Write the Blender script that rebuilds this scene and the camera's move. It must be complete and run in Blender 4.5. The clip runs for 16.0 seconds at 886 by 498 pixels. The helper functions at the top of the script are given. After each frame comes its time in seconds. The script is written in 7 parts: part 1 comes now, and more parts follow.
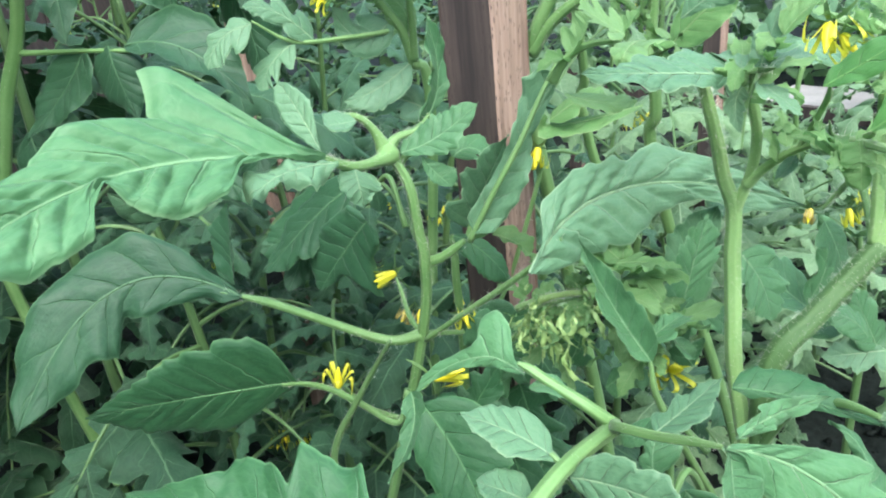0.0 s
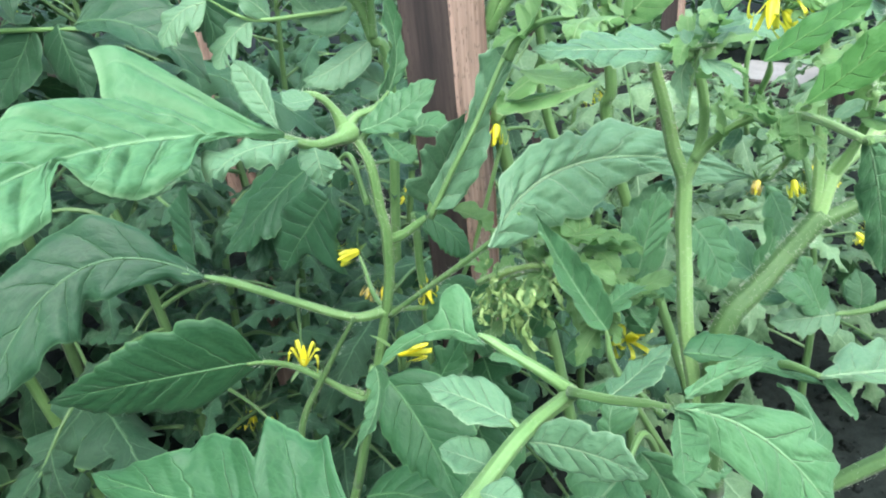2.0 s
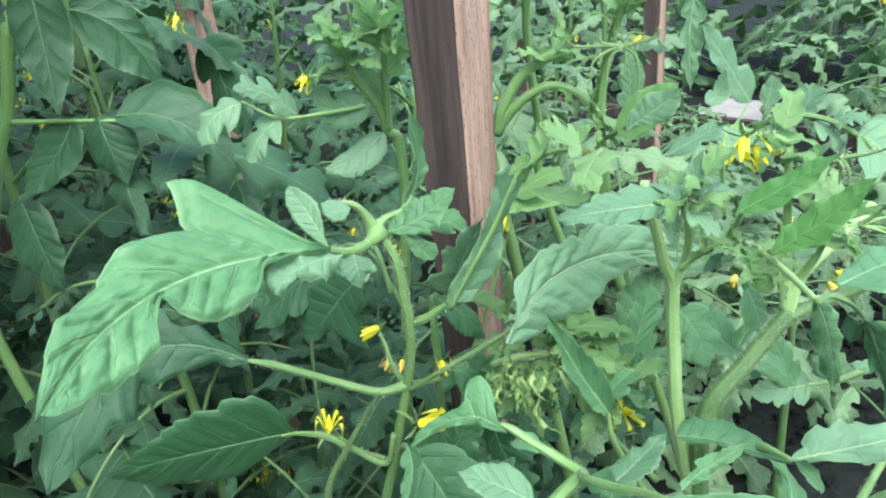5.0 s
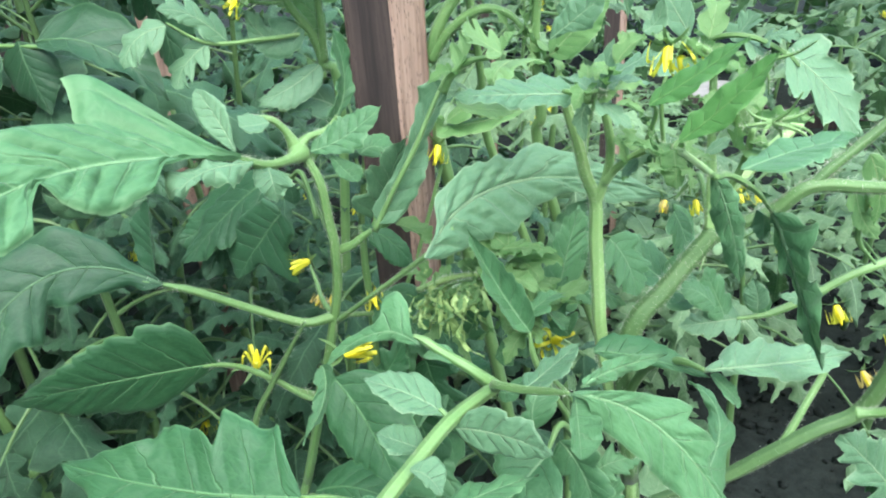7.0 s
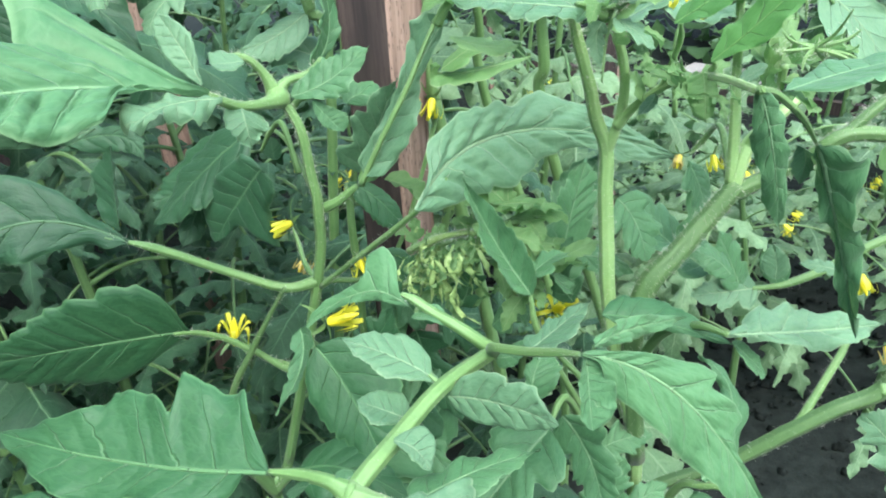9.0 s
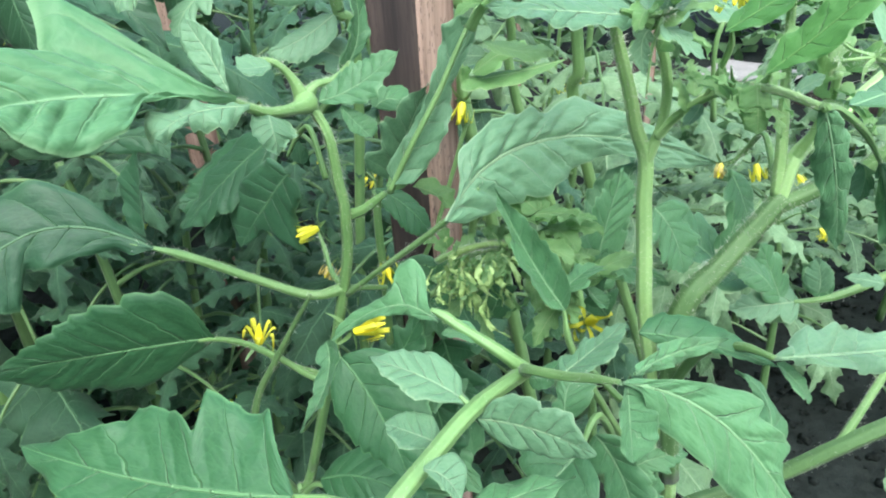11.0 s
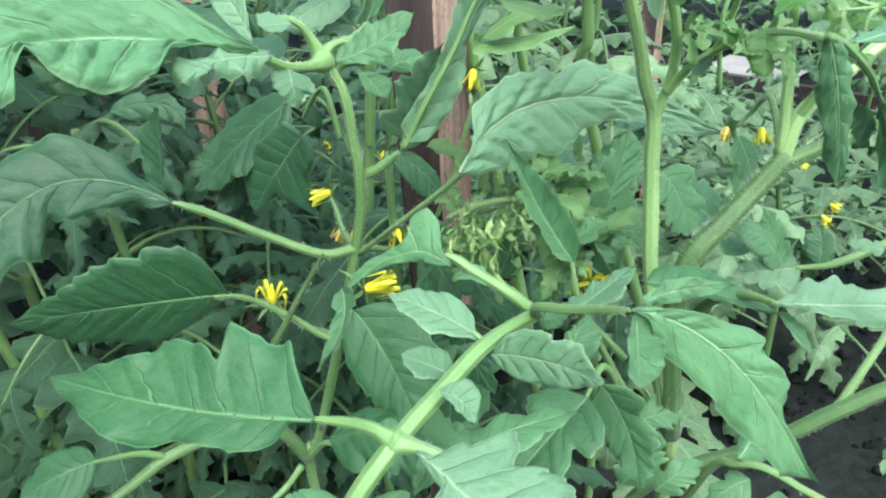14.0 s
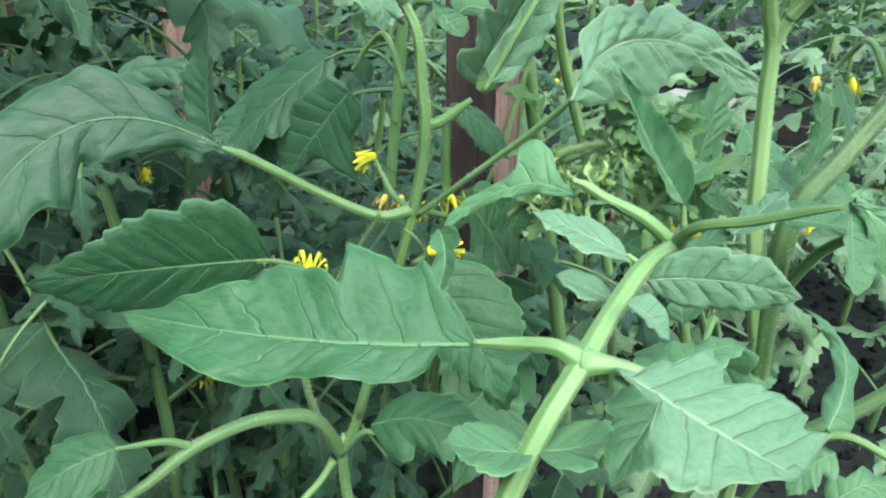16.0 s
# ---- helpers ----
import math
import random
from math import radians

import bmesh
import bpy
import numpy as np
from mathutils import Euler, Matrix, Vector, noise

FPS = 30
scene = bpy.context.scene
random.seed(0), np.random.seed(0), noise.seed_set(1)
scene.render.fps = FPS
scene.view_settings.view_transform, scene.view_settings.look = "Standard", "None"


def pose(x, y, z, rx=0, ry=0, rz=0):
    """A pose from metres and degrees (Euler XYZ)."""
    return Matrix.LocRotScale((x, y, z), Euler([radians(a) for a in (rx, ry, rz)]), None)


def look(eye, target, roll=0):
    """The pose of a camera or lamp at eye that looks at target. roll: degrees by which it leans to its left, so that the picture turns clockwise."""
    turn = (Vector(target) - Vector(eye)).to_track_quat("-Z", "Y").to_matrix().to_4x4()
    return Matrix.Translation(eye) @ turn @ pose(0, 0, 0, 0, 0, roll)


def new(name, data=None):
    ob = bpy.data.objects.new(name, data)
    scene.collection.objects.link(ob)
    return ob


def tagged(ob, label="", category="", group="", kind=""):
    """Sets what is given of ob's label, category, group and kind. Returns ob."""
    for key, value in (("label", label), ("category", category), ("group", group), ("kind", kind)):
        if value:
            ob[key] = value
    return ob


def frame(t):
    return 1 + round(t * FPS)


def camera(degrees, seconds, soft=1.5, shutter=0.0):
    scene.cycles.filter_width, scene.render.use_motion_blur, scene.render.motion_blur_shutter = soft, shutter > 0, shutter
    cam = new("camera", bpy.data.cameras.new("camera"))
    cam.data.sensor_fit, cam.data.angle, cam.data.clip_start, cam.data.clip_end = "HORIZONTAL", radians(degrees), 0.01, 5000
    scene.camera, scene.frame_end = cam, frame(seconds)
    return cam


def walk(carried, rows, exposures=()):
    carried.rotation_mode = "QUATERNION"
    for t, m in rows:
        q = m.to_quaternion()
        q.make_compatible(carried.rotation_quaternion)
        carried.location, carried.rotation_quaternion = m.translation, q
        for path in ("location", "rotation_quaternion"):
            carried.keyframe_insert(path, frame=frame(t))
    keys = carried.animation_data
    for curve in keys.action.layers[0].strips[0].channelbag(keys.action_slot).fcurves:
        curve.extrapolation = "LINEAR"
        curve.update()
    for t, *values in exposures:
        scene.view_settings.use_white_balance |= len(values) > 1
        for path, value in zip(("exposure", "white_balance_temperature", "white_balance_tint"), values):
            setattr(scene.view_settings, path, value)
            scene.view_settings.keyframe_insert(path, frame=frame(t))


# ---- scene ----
cam = camera(65.46, 16.0, soft=2.0, shutter=0.2)
PATH = [
    (0, (0.0000, 0.0000, 0.7500), (-0.0806, 0.8991, 0.3197), -6.53),
    (0.5, (0.0051, 0.0012, 0.7460), (-0.0676, 0.8973, 0.3080), -6.59),
    (1, (0.0016, 0.0010, 0.7485), (-0.0614, 0.8950, 0.3050), -6.73),
    (1.5, (-0.0021, -0.0041, 0.7487), (-0.0571, 0.8859, 0.2960), -6.18),
    (2, (0.0019, -0.0042, 0.7506), (-0.0318, 0.8819, 0.2883), -6.31),
    (2.5, (-0.0001, -0.0107, 0.7594), (-0.0102, 0.8733, 0.2919), -6.04),
    (3, (-0.0104, -0.0140, 0.7594), (-0.0102, 0.8700, 0.2920), -5.56),
    (3.5, (-0.0096, -0.0192, 0.7919), (-0.0141, 0.8733, 0.3409), -5.59),
    (3.7, (-0.0123, -0.0186, 0.8083), (-0.0143, 0.8765, 0.3624), -5.92),
    (5.8, (-0.0065, -0.0295, 0.7880), (-0.0137, 0.8739, 0.3593), -5.75),
    (6, (-0.0046, -0.0301, 0.7901), (-0.0048, 0.8710, 0.3564), -5.83),
    (6.5, (0.0059, -0.0326, 0.7753), (0.0241, 0.8627, 0.3302), -4.55),
    (7, (0.0084, -0.0300, 0.7645), (0.0404, 0.8592, 0.3082), -4.13),
    (7.5, (0.0209, -0.0080, 0.7410), (0.0823, 0.8759, 0.2774), -4.77),
    (8, (0.0121, -0.0084, 0.7374), (0.0900, 0.8668, 0.2600), -3.46),
    (8.5, (0.0090, -0.0108, 0.7465), (0.0617, 0.8650, 0.2667), -2.79),
    (8.7, (0.0094, -0.0119, 0.7403), (0.0546, 0.8687, 0.2686), -3.08),
    (10.8, (0.0069, -0.0008, 0.7438), (0.0158, 0.8757, 0.2624), -3.36),
    (11, (0.0075, -0.0014, 0.7419), (0.0102, 0.8781, 0.2660), -3.82),
    (11.5, (0.0038, -0.0039, 0.7380), (-0.0009, 0.8750, 0.2611), -3.87),
    (12, (0.0056, -0.0058, 0.7364), (-0.0039, 0.8706, 0.2549), -3.85),
    (12.5, (0.0076, -0.0124, 0.7399), (-0.0051, 0.8627, 0.2563), -4.21),
    (13, (0.0019, -0.0158, 0.7488), (-0.0103, 0.8601, 0.2664), -4.30),
    (13.5, (0.0090, -0.0144, 0.7463), (-0.0001, 0.8654, 0.2711), -4.48),
    (14, (0.0023, -0.0153, 0.7321), (0.0033, 0.8610, 0.2503), -3.06),
    (14.5, (0.0006, -0.0190, 0.7267), (-0.0000, 0.8483, 0.2289), -5.77),
    (15, (0.0004, -0.0111, 0.7160), (0.0179, 0.8686, 0.2408), -1.58),
    (15.5, (-0.0227, -0.0089, 0.7041), (0.0315, 0.8796, 0.2485), 0.24),
    (16, (-0.0520, -0.0044, 0.6938), (0.0359, 0.8894, 0.2541), -0.35),
]
walk(cam, [(t, look(eye, target, roll)) for t, eye, target, roll in PATH])


# ---------------------------------------------------------------- world and light
world = bpy.data.worlds.new("sky")
scene.world = world
world.use_nodes = True
wn = world.node_tree
bg_node = wn.nodes["Background"]
sky_node = wn.nodes.new("ShaderNodeTexSky")
sky_node.sky_type = 'NISHITA'
sky_node.sun_disc = False
sky_node.sun_elevation = radians(52)
sky_node.sun_rotation = radians(148)
sky_node.air_density, sky_node.dust_density = 1.4, 3.0
wn.links.new(sky_node.outputs[0], bg_node.inputs[0])
bg_node.inputs[1].default_value = 0.30
sun = new("sun", bpy.data.lights.new("sun", 'SUN'))
sun.data.energy, sun.data.angle, sun.data.color = 2.7, radians(32), (1.0, 0.97, 0.92)
sun.matrix_world = look((-0.45, -0.8, 2.8), (0.0, 0.2, 0.6))
scene.view_settings.exposure = 1.16
scene.view_settings.use_white_balance = True
scene.view_settings.white_balance_temperature = 6180
scene.view_settings.white_balance_tint = 17.5


# ---------------------------------------------------------------- materials
def nodes_of(name):
    m = bpy.data.materials.new(name)
    m.use_nodes = True
    nt = m.node_tree
    nt.nodes.clear()
    return m, nt, nt.nodes.new, nt.links.new


def math_node(nt, op, a, b=None, c=None, clamp=False):
    n = nt.nodes.new("ShaderNodeMath")
    n.operation, n.use_clamp = op, clamp
    for i, v in enumerate((a, b, c)):
        if v is None:
            continue
        if isinstance(v, (int, float)):
            n.inputs[i].default_value = v
        else:
            nt.links.new(v, n.inputs[i])
    return n.outputs[0]


def ramp_node(nt, fac, stops):
    n = nt.nodes.new("ShaderNodeValToRGB")
    while len(n.color_ramp.elements) < len(stops):
        n.color_ramp.elements.new(0.5)
    for e, (p, c) in zip(n.color_ramp.elements, stops):
        e.position, e.color = p, (*c, 1) if len(c) == 3 else c
    nt.links.new(fac, n.inputs[0])
    return n.outputs[0]


def mix_node(nt, fac, a, b, blend='MIX'):
    n = nt.nodes.new("ShaderNodeMix")
    n.data_type, n.blend_type = 'RGBA', blend
    for i, v in ((0, fac), (6, a), (7, b)):
        if isinstance(v, (int, float)):
            n.inputs[i].default_value = v
        elif isinstance(v, tuple):
            n.inputs[i].default_value = (*v, 1)
        else:
            nt.links.new(v, n.inputs[i])
    return n.outputs[2]


def noise_node(nt, vec, scale, detail=3.0, rough=0.55):
    n = nt.nodes.new("ShaderNodeTexNoise")
    n.inputs["Scale"].default_value, n.inputs["Detail"].default_value, n.inputs["Roughness"].default_value = scale, detail, rough
    if vec is not None:
        nt.links.new(vec, n.inputs["Vector"])
    return n.outputs[0]


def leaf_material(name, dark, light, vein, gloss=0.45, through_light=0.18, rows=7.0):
    """Tomato leaf: pale midrib and side veins, blistered areas between them, fine down."""
    m, nt, N, L = nodes_of(name)
    uv = N("ShaderNodeUVMap").outputs[0]
    geo = N("ShaderNodeTexCoord").outputs["Object"]
    info = N("ShaderNodeObjectInfo").outputs["Random"]
    wob = noise_node(nt, uv, 9.0, 2.0)
    sep = N("ShaderNodeSeparateXYZ")
    L(uv, sep.inputs[0])
    x, y = sep.outputs[0], sep.outputs[1]
    across = math_node(nt, 'MULTIPLY', math_node(nt, 'ABSOLUTE', math_node(nt, 'SUBTRACT', y, 0.5)), 2.0)
    along = math_node(nt, 'ADD', x, math_node(nt, 'MULTIPLY', math_node(nt, 'SUBTRACT', wob, 0.5), 0.035))
    along = math_node(nt, 'MULTIPLY_ADD', across, -0.09, along)
    mid_w = math_node(nt, 'MULTIPLY_ADD', x, -0.05, 0.075)
    mid = math_node(nt, 'SUBTRACT', 1.0, math_node(nt, 'DIVIDE', across, mid_w), clamp=True)
    saw = math_node(nt, 'PINGPONG', math_node(nt, 'MULTIPLY', along, rows), 0.5)
    side_w = math_node(nt, 'MULTIPLY_ADD', across, -0.03, 0.055)
    side = math_node(nt, 'SUBTRACT', 1.0, math_node(nt, 'DIVIDE', saw, side_w), clamp=True)
    side = math_node(nt, 'MULTIPLY', side, math_node(nt, 'SUBTRACT', 1.15, across, clamp=True))
    vor = N("ShaderNodeTexVoronoi")
    vor.feature = 'DISTANCE_TO_EDGE'
    vor.inputs["Scale"].default_value = 1.0
    cell = N("ShaderNodeCombineXYZ")
    L(math_node(nt, 'MULTIPLY', math_node(nt, 'ADD', along, math_node(nt, 'MULTIPLY', wob, 0.05)), rows * 2.6), cell.inputs[0])
    L(math_node(nt, 'MULTIPLY', math_node(nt, 'ADD', y, math_node(nt, 'MULTIPLY', wob, 0.12)), 15.0), cell.inputs[1])
    L(math_node(nt, 'MULTIPLY', info, 37.0), cell.inputs[2])
    L(cell.outputs[0], vor.inputs["Vector"])
    dome = math_node(nt, 'MULTIPLY', vor.outputs["Distance"], 2.4, clamp=True)
    net = math_node(nt, 'SUBTRACT', 1.0, math_node(nt, 'MULTIPLY', vor.outputs["Distance"], 6.0), clamp=True)
    veins = math_node(nt, 'MAXIMUM', mid, math_node(nt, 'MULTIPLY', side, 0.7))
    veins2 = math_node(nt, 'MAXIMUM', math_node(nt, 'MAXIMUM', math_node(nt, 'MULTIPLY', mid, 0.7), math_node(nt, 'MULTIPLY', side, 0.5)), math_node(nt, 'MULTIPLY', net, 0.11))
    big = noise_node(nt, geo, 28.0, 3.0)
    fine = noise_node(nt, geo, 420.0, 2.0)
    tone = math_node(nt, 'ADD', math_node(nt, 'MULTIPLY', big, 0.55), math_node(nt, 'MULTIPLY', fine, 0.3))
    tone = math_node(nt, 'ADD', tone, math_node(nt, 'MULTIPLY_ADD', info, 0.5, -0.22), clamp=True)
    body = ramp_node(nt, tone, ((0.15, dark), (0.85, light)))
    # paler leaf margin, brightened further as a rim highlight in the colour
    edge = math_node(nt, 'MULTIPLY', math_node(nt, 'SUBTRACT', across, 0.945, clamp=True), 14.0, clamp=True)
    col = mix_node(nt, veins2, body, vein)
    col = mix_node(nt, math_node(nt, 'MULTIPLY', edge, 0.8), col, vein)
    bump = N("ShaderNodeBump")
    bump.inputs["Strength"].default_value, bump.inputs["Distance"].default_value = 0.9, 0.0009
    blister = noise_node(nt, geo, 190.0, 2.0)
    hgt = math_node(nt, 'ADD', math_node(nt, 'MULTIPLY', fine, 0.3), math_node(nt, 'MULTIPLY', blister, 0.24))
    hgt = math_node(nt, 'ADD', hgt, math_node(nt, 'MULTIPLY', dome, 0.12))
    hgt = math_node(nt, 'SUBTRACT', hgt, math_node(nt, 'MULTIPLY', side, 0.62))
    L(hgt, bump.inputs["Height"])
    p = N("ShaderNodeBsdfPrincipled")
    L(col, p.inputs["Base Color"])
    L(bump.outputs[0], p.inputs["Normal"])
    L(math_node(nt, 'MULTIPLY_ADD', fine, 0.22, gloss), p.inputs["Roughness"])
    p.inputs["Specular IOR Level"].default_value = 0.32
    p.inputs["Sheen Weight"].default_value = 0.04
    p.inputs["Sheen Roughness"].default_value = 0.5
    t = N("ShaderNodeBsdfTranslucent")
    L(mix_node(nt, 0.35, col, (0.14, 0.36, 0.09), 'MIX'), t.inputs[0])
    mx = N("ShaderNodeMixShader")
    mx.inputs[0].default_value = through_light
    L(p.outputs[0], mx.inputs[1])
    L(t.outputs[0], mx.inputs[2])
    out = N("ShaderNodeOutputMaterial")
    L(mx.outputs[0], out.inputs[0])
    return m


def plain_material(name, dark, light, scale, rough, bump_m=0.0005, stretch=(1, 1, 1), detail=4.0, through_light=0.0, coords="Object", fuzz=0.0, spec=0.5):
    m, nt, N, L = nodes_of(name)
    tc = N("ShaderNodeTexCoord").outputs[coords]
    mp = N("ShaderNodeMapping")
    mp.inputs["Scale"].default_value = stretch
    L(tc, mp.inputs[0])
    a = noise_node(nt, mp.outputs[0], scale, detail)
    b = noise_node(nt, mp.outputs[0], scale * 7.3, 3.0)
    info = N("ShaderNodeObjectInfo").outputs["Random"]
    f = math_node(nt, 'ADD', math_node(nt, 'MULTIPLY', a, 0.65), math_node(nt, 'MULTIPLY', b, 0.35))
    f = math_node(nt, 'ADD', f, math_node(nt, 'MULTIPLY_ADD', info, 0.16, -0.08), clamp=True)
    col = ramp_node(nt, f, ((0.3, dark), (0.7, light)))
    p = N("ShaderNodeBsdfPrincipled")
    L(col, p.inputs["Base Color"])
    p.inputs["Roughness"].default_value = rough
    p.inputs["Sheen Weight"].default_value = fuzz
    p.inputs["Specular IOR Level"].default_value = spec
    p.inputs["Sheen Roughness"].default_value = 0.35
    bump = N("ShaderNodeBump")
    bump.inputs["Distance"].default_value = bump_m
    bump.inputs["Strength"].default_value = 0.6
    L(f, bump.inputs["Height"])
    L(bump.outputs[0], p.inputs["Normal"])
    out = N("ShaderNodeOutputMaterial")
    if through_light:
        t = N("ShaderNodeBsdfTranslucent")
        L(col, t.inputs[0])
        mx = N("ShaderNodeMixShader")
        mx.inputs[0].default_value = through_light
        L(p.outputs[0], mx.inputs[1])
        L(t.outputs[0], mx.inputs[2])
        L(mx.outputs[0], out.inputs[0])
    else:
        L(p.outputs[0], out.inputs[0])
    return m


def stem_material(name, dark, light, ridge, fuzz=0.35):
    """Green stem with long pale ridges, mottling and a downy sheen."""
    m, nt, N, L = nodes_of(name)
    tc = N("ShaderNodeTexCoord").outputs["Object"]
    info = N("ShaderNodeObjectInfo").outputs["Random"]
    sep = N("ShaderNodeSeparateXYZ")
    L(N("ShaderNodeUVMap").outputs[0], sep.inputs[0])
    blot = noise_node(nt, tc, 55.0, 4.0)
    grain = noise_node(nt, tc, 900.0, 2.0)
    turn = math_node(nt, 'ADD', math_node(nt, 'MULTIPLY', sep.outputs[1], 6.0 * 2 * math.pi), math_node(nt, 'MULTIPLY', blot, 3.0))
    line = math_node(nt, 'MULTIPLY_ADD', math_node(nt, 'SINE', turn), 0.5, 0.5)
    f = math_node(nt, 'ADD', math_node(nt, 'MULTIPLY', blot, 0.7), math_node(nt, 'MULTIPLY', grain, 0.3))
    f = math_node(nt, 'ADD', f, math_node(nt, 'MULTIPLY_ADD', info, 0.2, -0.1), clamp=True)
    col = ramp_node(nt, f, ((0.3, dark), (0.7, light)))
    col = mix_node(nt, math_node(nt, 'MULTIPLY', line, 0.16), col, ridge)
    p = N("ShaderNodeBsdfPrincipled")
    L(col, p.inputs["Base Color"])
    p.inputs["Roughness"].default_value = 0.5
    p.inputs["Specular IOR Level"].default_value = 0.4
    p.inputs["Sheen Weight"].default_value = fuzz
    p.inputs["Sheen Roughness"].default_value = 0.35
    bump = N("ShaderNodeBump")
    bump.inputs["Distance"].default_value, bump.inputs["Strength"].default_value = 0.0002, 0.7
    L(math_node(nt, 'ADD', line, math_node(nt, 'MULTIPLY', grain, 0.6)), bump.inputs["Height"])
    L(bump.outputs[0], p.inputs["Normal"])
    t = N("ShaderNodeBsdfTranslucent")
    L(col, t.inputs[0])
    mx = N("ShaderNodeMixShader")
    mx.inputs[0].default_value = 0.22
    L(p.outputs[0], mx.inputs[1])
    L(t.outputs[0], mx.inputs[2])
    L(mx.outputs[0], N("ShaderNodeOutputMaterial").inputs[0])
    return m


def wood_material(name, dark, mid, light, grey):
    m, nt, N, L = nodes_of(name)
    tc = N("ShaderNodeTexCoord").outputs["Object"]
    mp = N("ShaderNodeMapping")
    mp.inputs["Scale"].default_value = (1, 1, 0.06)
    L(tc, mp.inputs[0])
    grain = noise_node(nt, mp.outputs[0], 260.0, 5.0, 0.65)
    streak = noise_node(nt, mp.outputs[0], 60.0, 3.0)
    mp2 = N("ShaderNodeMapping")
    mp2.inputs["Scale"].default_value = (1, 1, 0.22)
    L(tc, mp2.inputs[0])
    pores = N("ShaderNodeTexVoronoi")
    pores.inputs["Scale"].default_value = 800.0
    L(mp2.outputs[0], pores.inputs["Vector"])
    pit = math_node(nt, 'LESS_THAN', pores.outputs["Distance"], 0.24)
    pit = math_node(nt, 'MULTIPLY', pit, math_node(nt, 'GREATER_THAN', streak, 0.5))
    f = math_node(nt, 'ADD', math_node(nt, 'MULTIPLY', grain, 0.6), math_node(nt, 'MULTIPLY', streak, 0.4))
    col = ramp_node(nt, f, ((0.38, dark), (0.5, mid), (0.62, light)))
    col = mix_node(nt, math_node(nt, 'MULTIPLY', noise_node(nt, tc, 14.0, 3.0), 0.35), col, grey)
    col = mix_node(nt, math_node(nt, 'MULTIPLY', pit, 0.75), col, (0.03, 0.022, 0.018))
    p = N("ShaderNodeBsdfPrincipled")
    L(col, p.inputs["Base Color"])
    p.inputs["Roughness"].default_value = 0.85
    bump = N("ShaderNodeBump")
    bump.inputs["Distance"].default_value, bump.inputs["Strength"].default_value = 0.0008, 0.8
    L(math_node(nt, 'SUBTRACT', f, pit), bump.inputs["Height"])
    L(bump.outputs[0], p.inputs["Normal"])
    L(p.outputs[0], N("ShaderNodeOutputMaterial").inputs[0])
    return m


LEAF = leaf_material("tomato_leaf", (0.026, 0.104, 0.037), (0.066, 0.19, 0.074), (0.18, 0.34, 0.165))
# background haze and brightness put into the colour: paler, greyer than near leaves
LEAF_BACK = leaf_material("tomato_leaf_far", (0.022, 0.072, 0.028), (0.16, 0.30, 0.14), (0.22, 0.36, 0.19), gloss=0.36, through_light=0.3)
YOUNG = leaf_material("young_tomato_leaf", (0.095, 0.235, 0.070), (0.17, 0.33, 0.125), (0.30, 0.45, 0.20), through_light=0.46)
PALE = leaf_material("pale_tomato_leaf", (0.05, 0.138, 0.064), (0.1, 0.222, 0.112), (0.23, 0.37, 0.2))
# saturated green of blades lit from behind, put into the colour itself
LEAF_BACKLIT = leaf_material("backlit_tomato_leaf", (0.042, 0.155, 0.034), (0.078, 0.235, 0.055), (0.15, 0.33, 0.10), through_light=0.26)
# older leaf green, with the shade on low and inner leaves worked in
MATURE_SHADED = leaf_material("mature_shaded_tomato_leaf", (0.010, 0.060, 0.0195), (0.025, 0.106, 0.035), (0.095, 0.23, 0.09), through_light=0.12)
# darker copy of the leaf green: left-side shade put into the colour
LEAF_SHADE = leaf_material("shaded_tomato_leaf", (0.0075, 0.043, 0.0165), (0.019, 0.083, 0.032), (0.08, 0.18, 0.08), through_light=0.1)
STEM = stem_material("green_stem", (0.090, 0.215, 0.060), (0.15, 0.30, 0.10), (0.22, 0.39, 0.15), 0.1)
# darker copy of the stem green, with shade put into its colour
STEM_SHADE = stem_material("shaded_stem", (0.055, 0.135, 0.040), (0.10, 0.21, 0.070), (0.15, 0.28, 0.10), 0.1)
# brighter copy of the stem green: the light on upright stems is coloured in
STEM_LIT = stem_material("lit_stem", (0.19, 0.37, 0.115), (0.27, 0.47, 0.17), (0.34, 0.54, 0.24), 0.15)
HAIR = plain_material("stem_down", (0.45, 0.55, 0.40), (0.65, 0.72, 0.58), 50.0, 0.6, through_light=0.3)
PETAL = plain_material("yellow_petal", (0.46, 0.50, 0.02), (0.68, 0.72, 0.06), 90.0, 0.5, 0.0003, through_light=0.3)
ANTHER = plain_material("anther_cone", (0.72, 0.65, 0.012), (0.85, 0.78, 0.03), 120.0, 0.45, 0.0003)
SEPAL = plain_material("sepal_green", (0.07, 0.16, 0.05), (0.14, 0.27, 0.09), 90.0, 0.55, 0.0003, through_light=0.15)
BUD = plain_material("pale_bud", (0.18, 0.33, 0.09), (0.32, 0.48, 0.17), 90.0, 0.6, 0.0003, through_light=0.3, fuzz=0.3)
DRY = plain_material("withered_petal", (0.34, 0.28, 0.06), (0.52, 0.44, 0.12), 90.0, 0.7, 0.0003)
# on the stakes this pair also colours in the shaded and lit sides
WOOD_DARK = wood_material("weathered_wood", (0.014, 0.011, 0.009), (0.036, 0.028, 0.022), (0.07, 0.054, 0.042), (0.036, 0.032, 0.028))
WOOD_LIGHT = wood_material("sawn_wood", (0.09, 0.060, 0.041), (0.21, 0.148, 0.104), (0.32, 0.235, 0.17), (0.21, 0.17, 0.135))
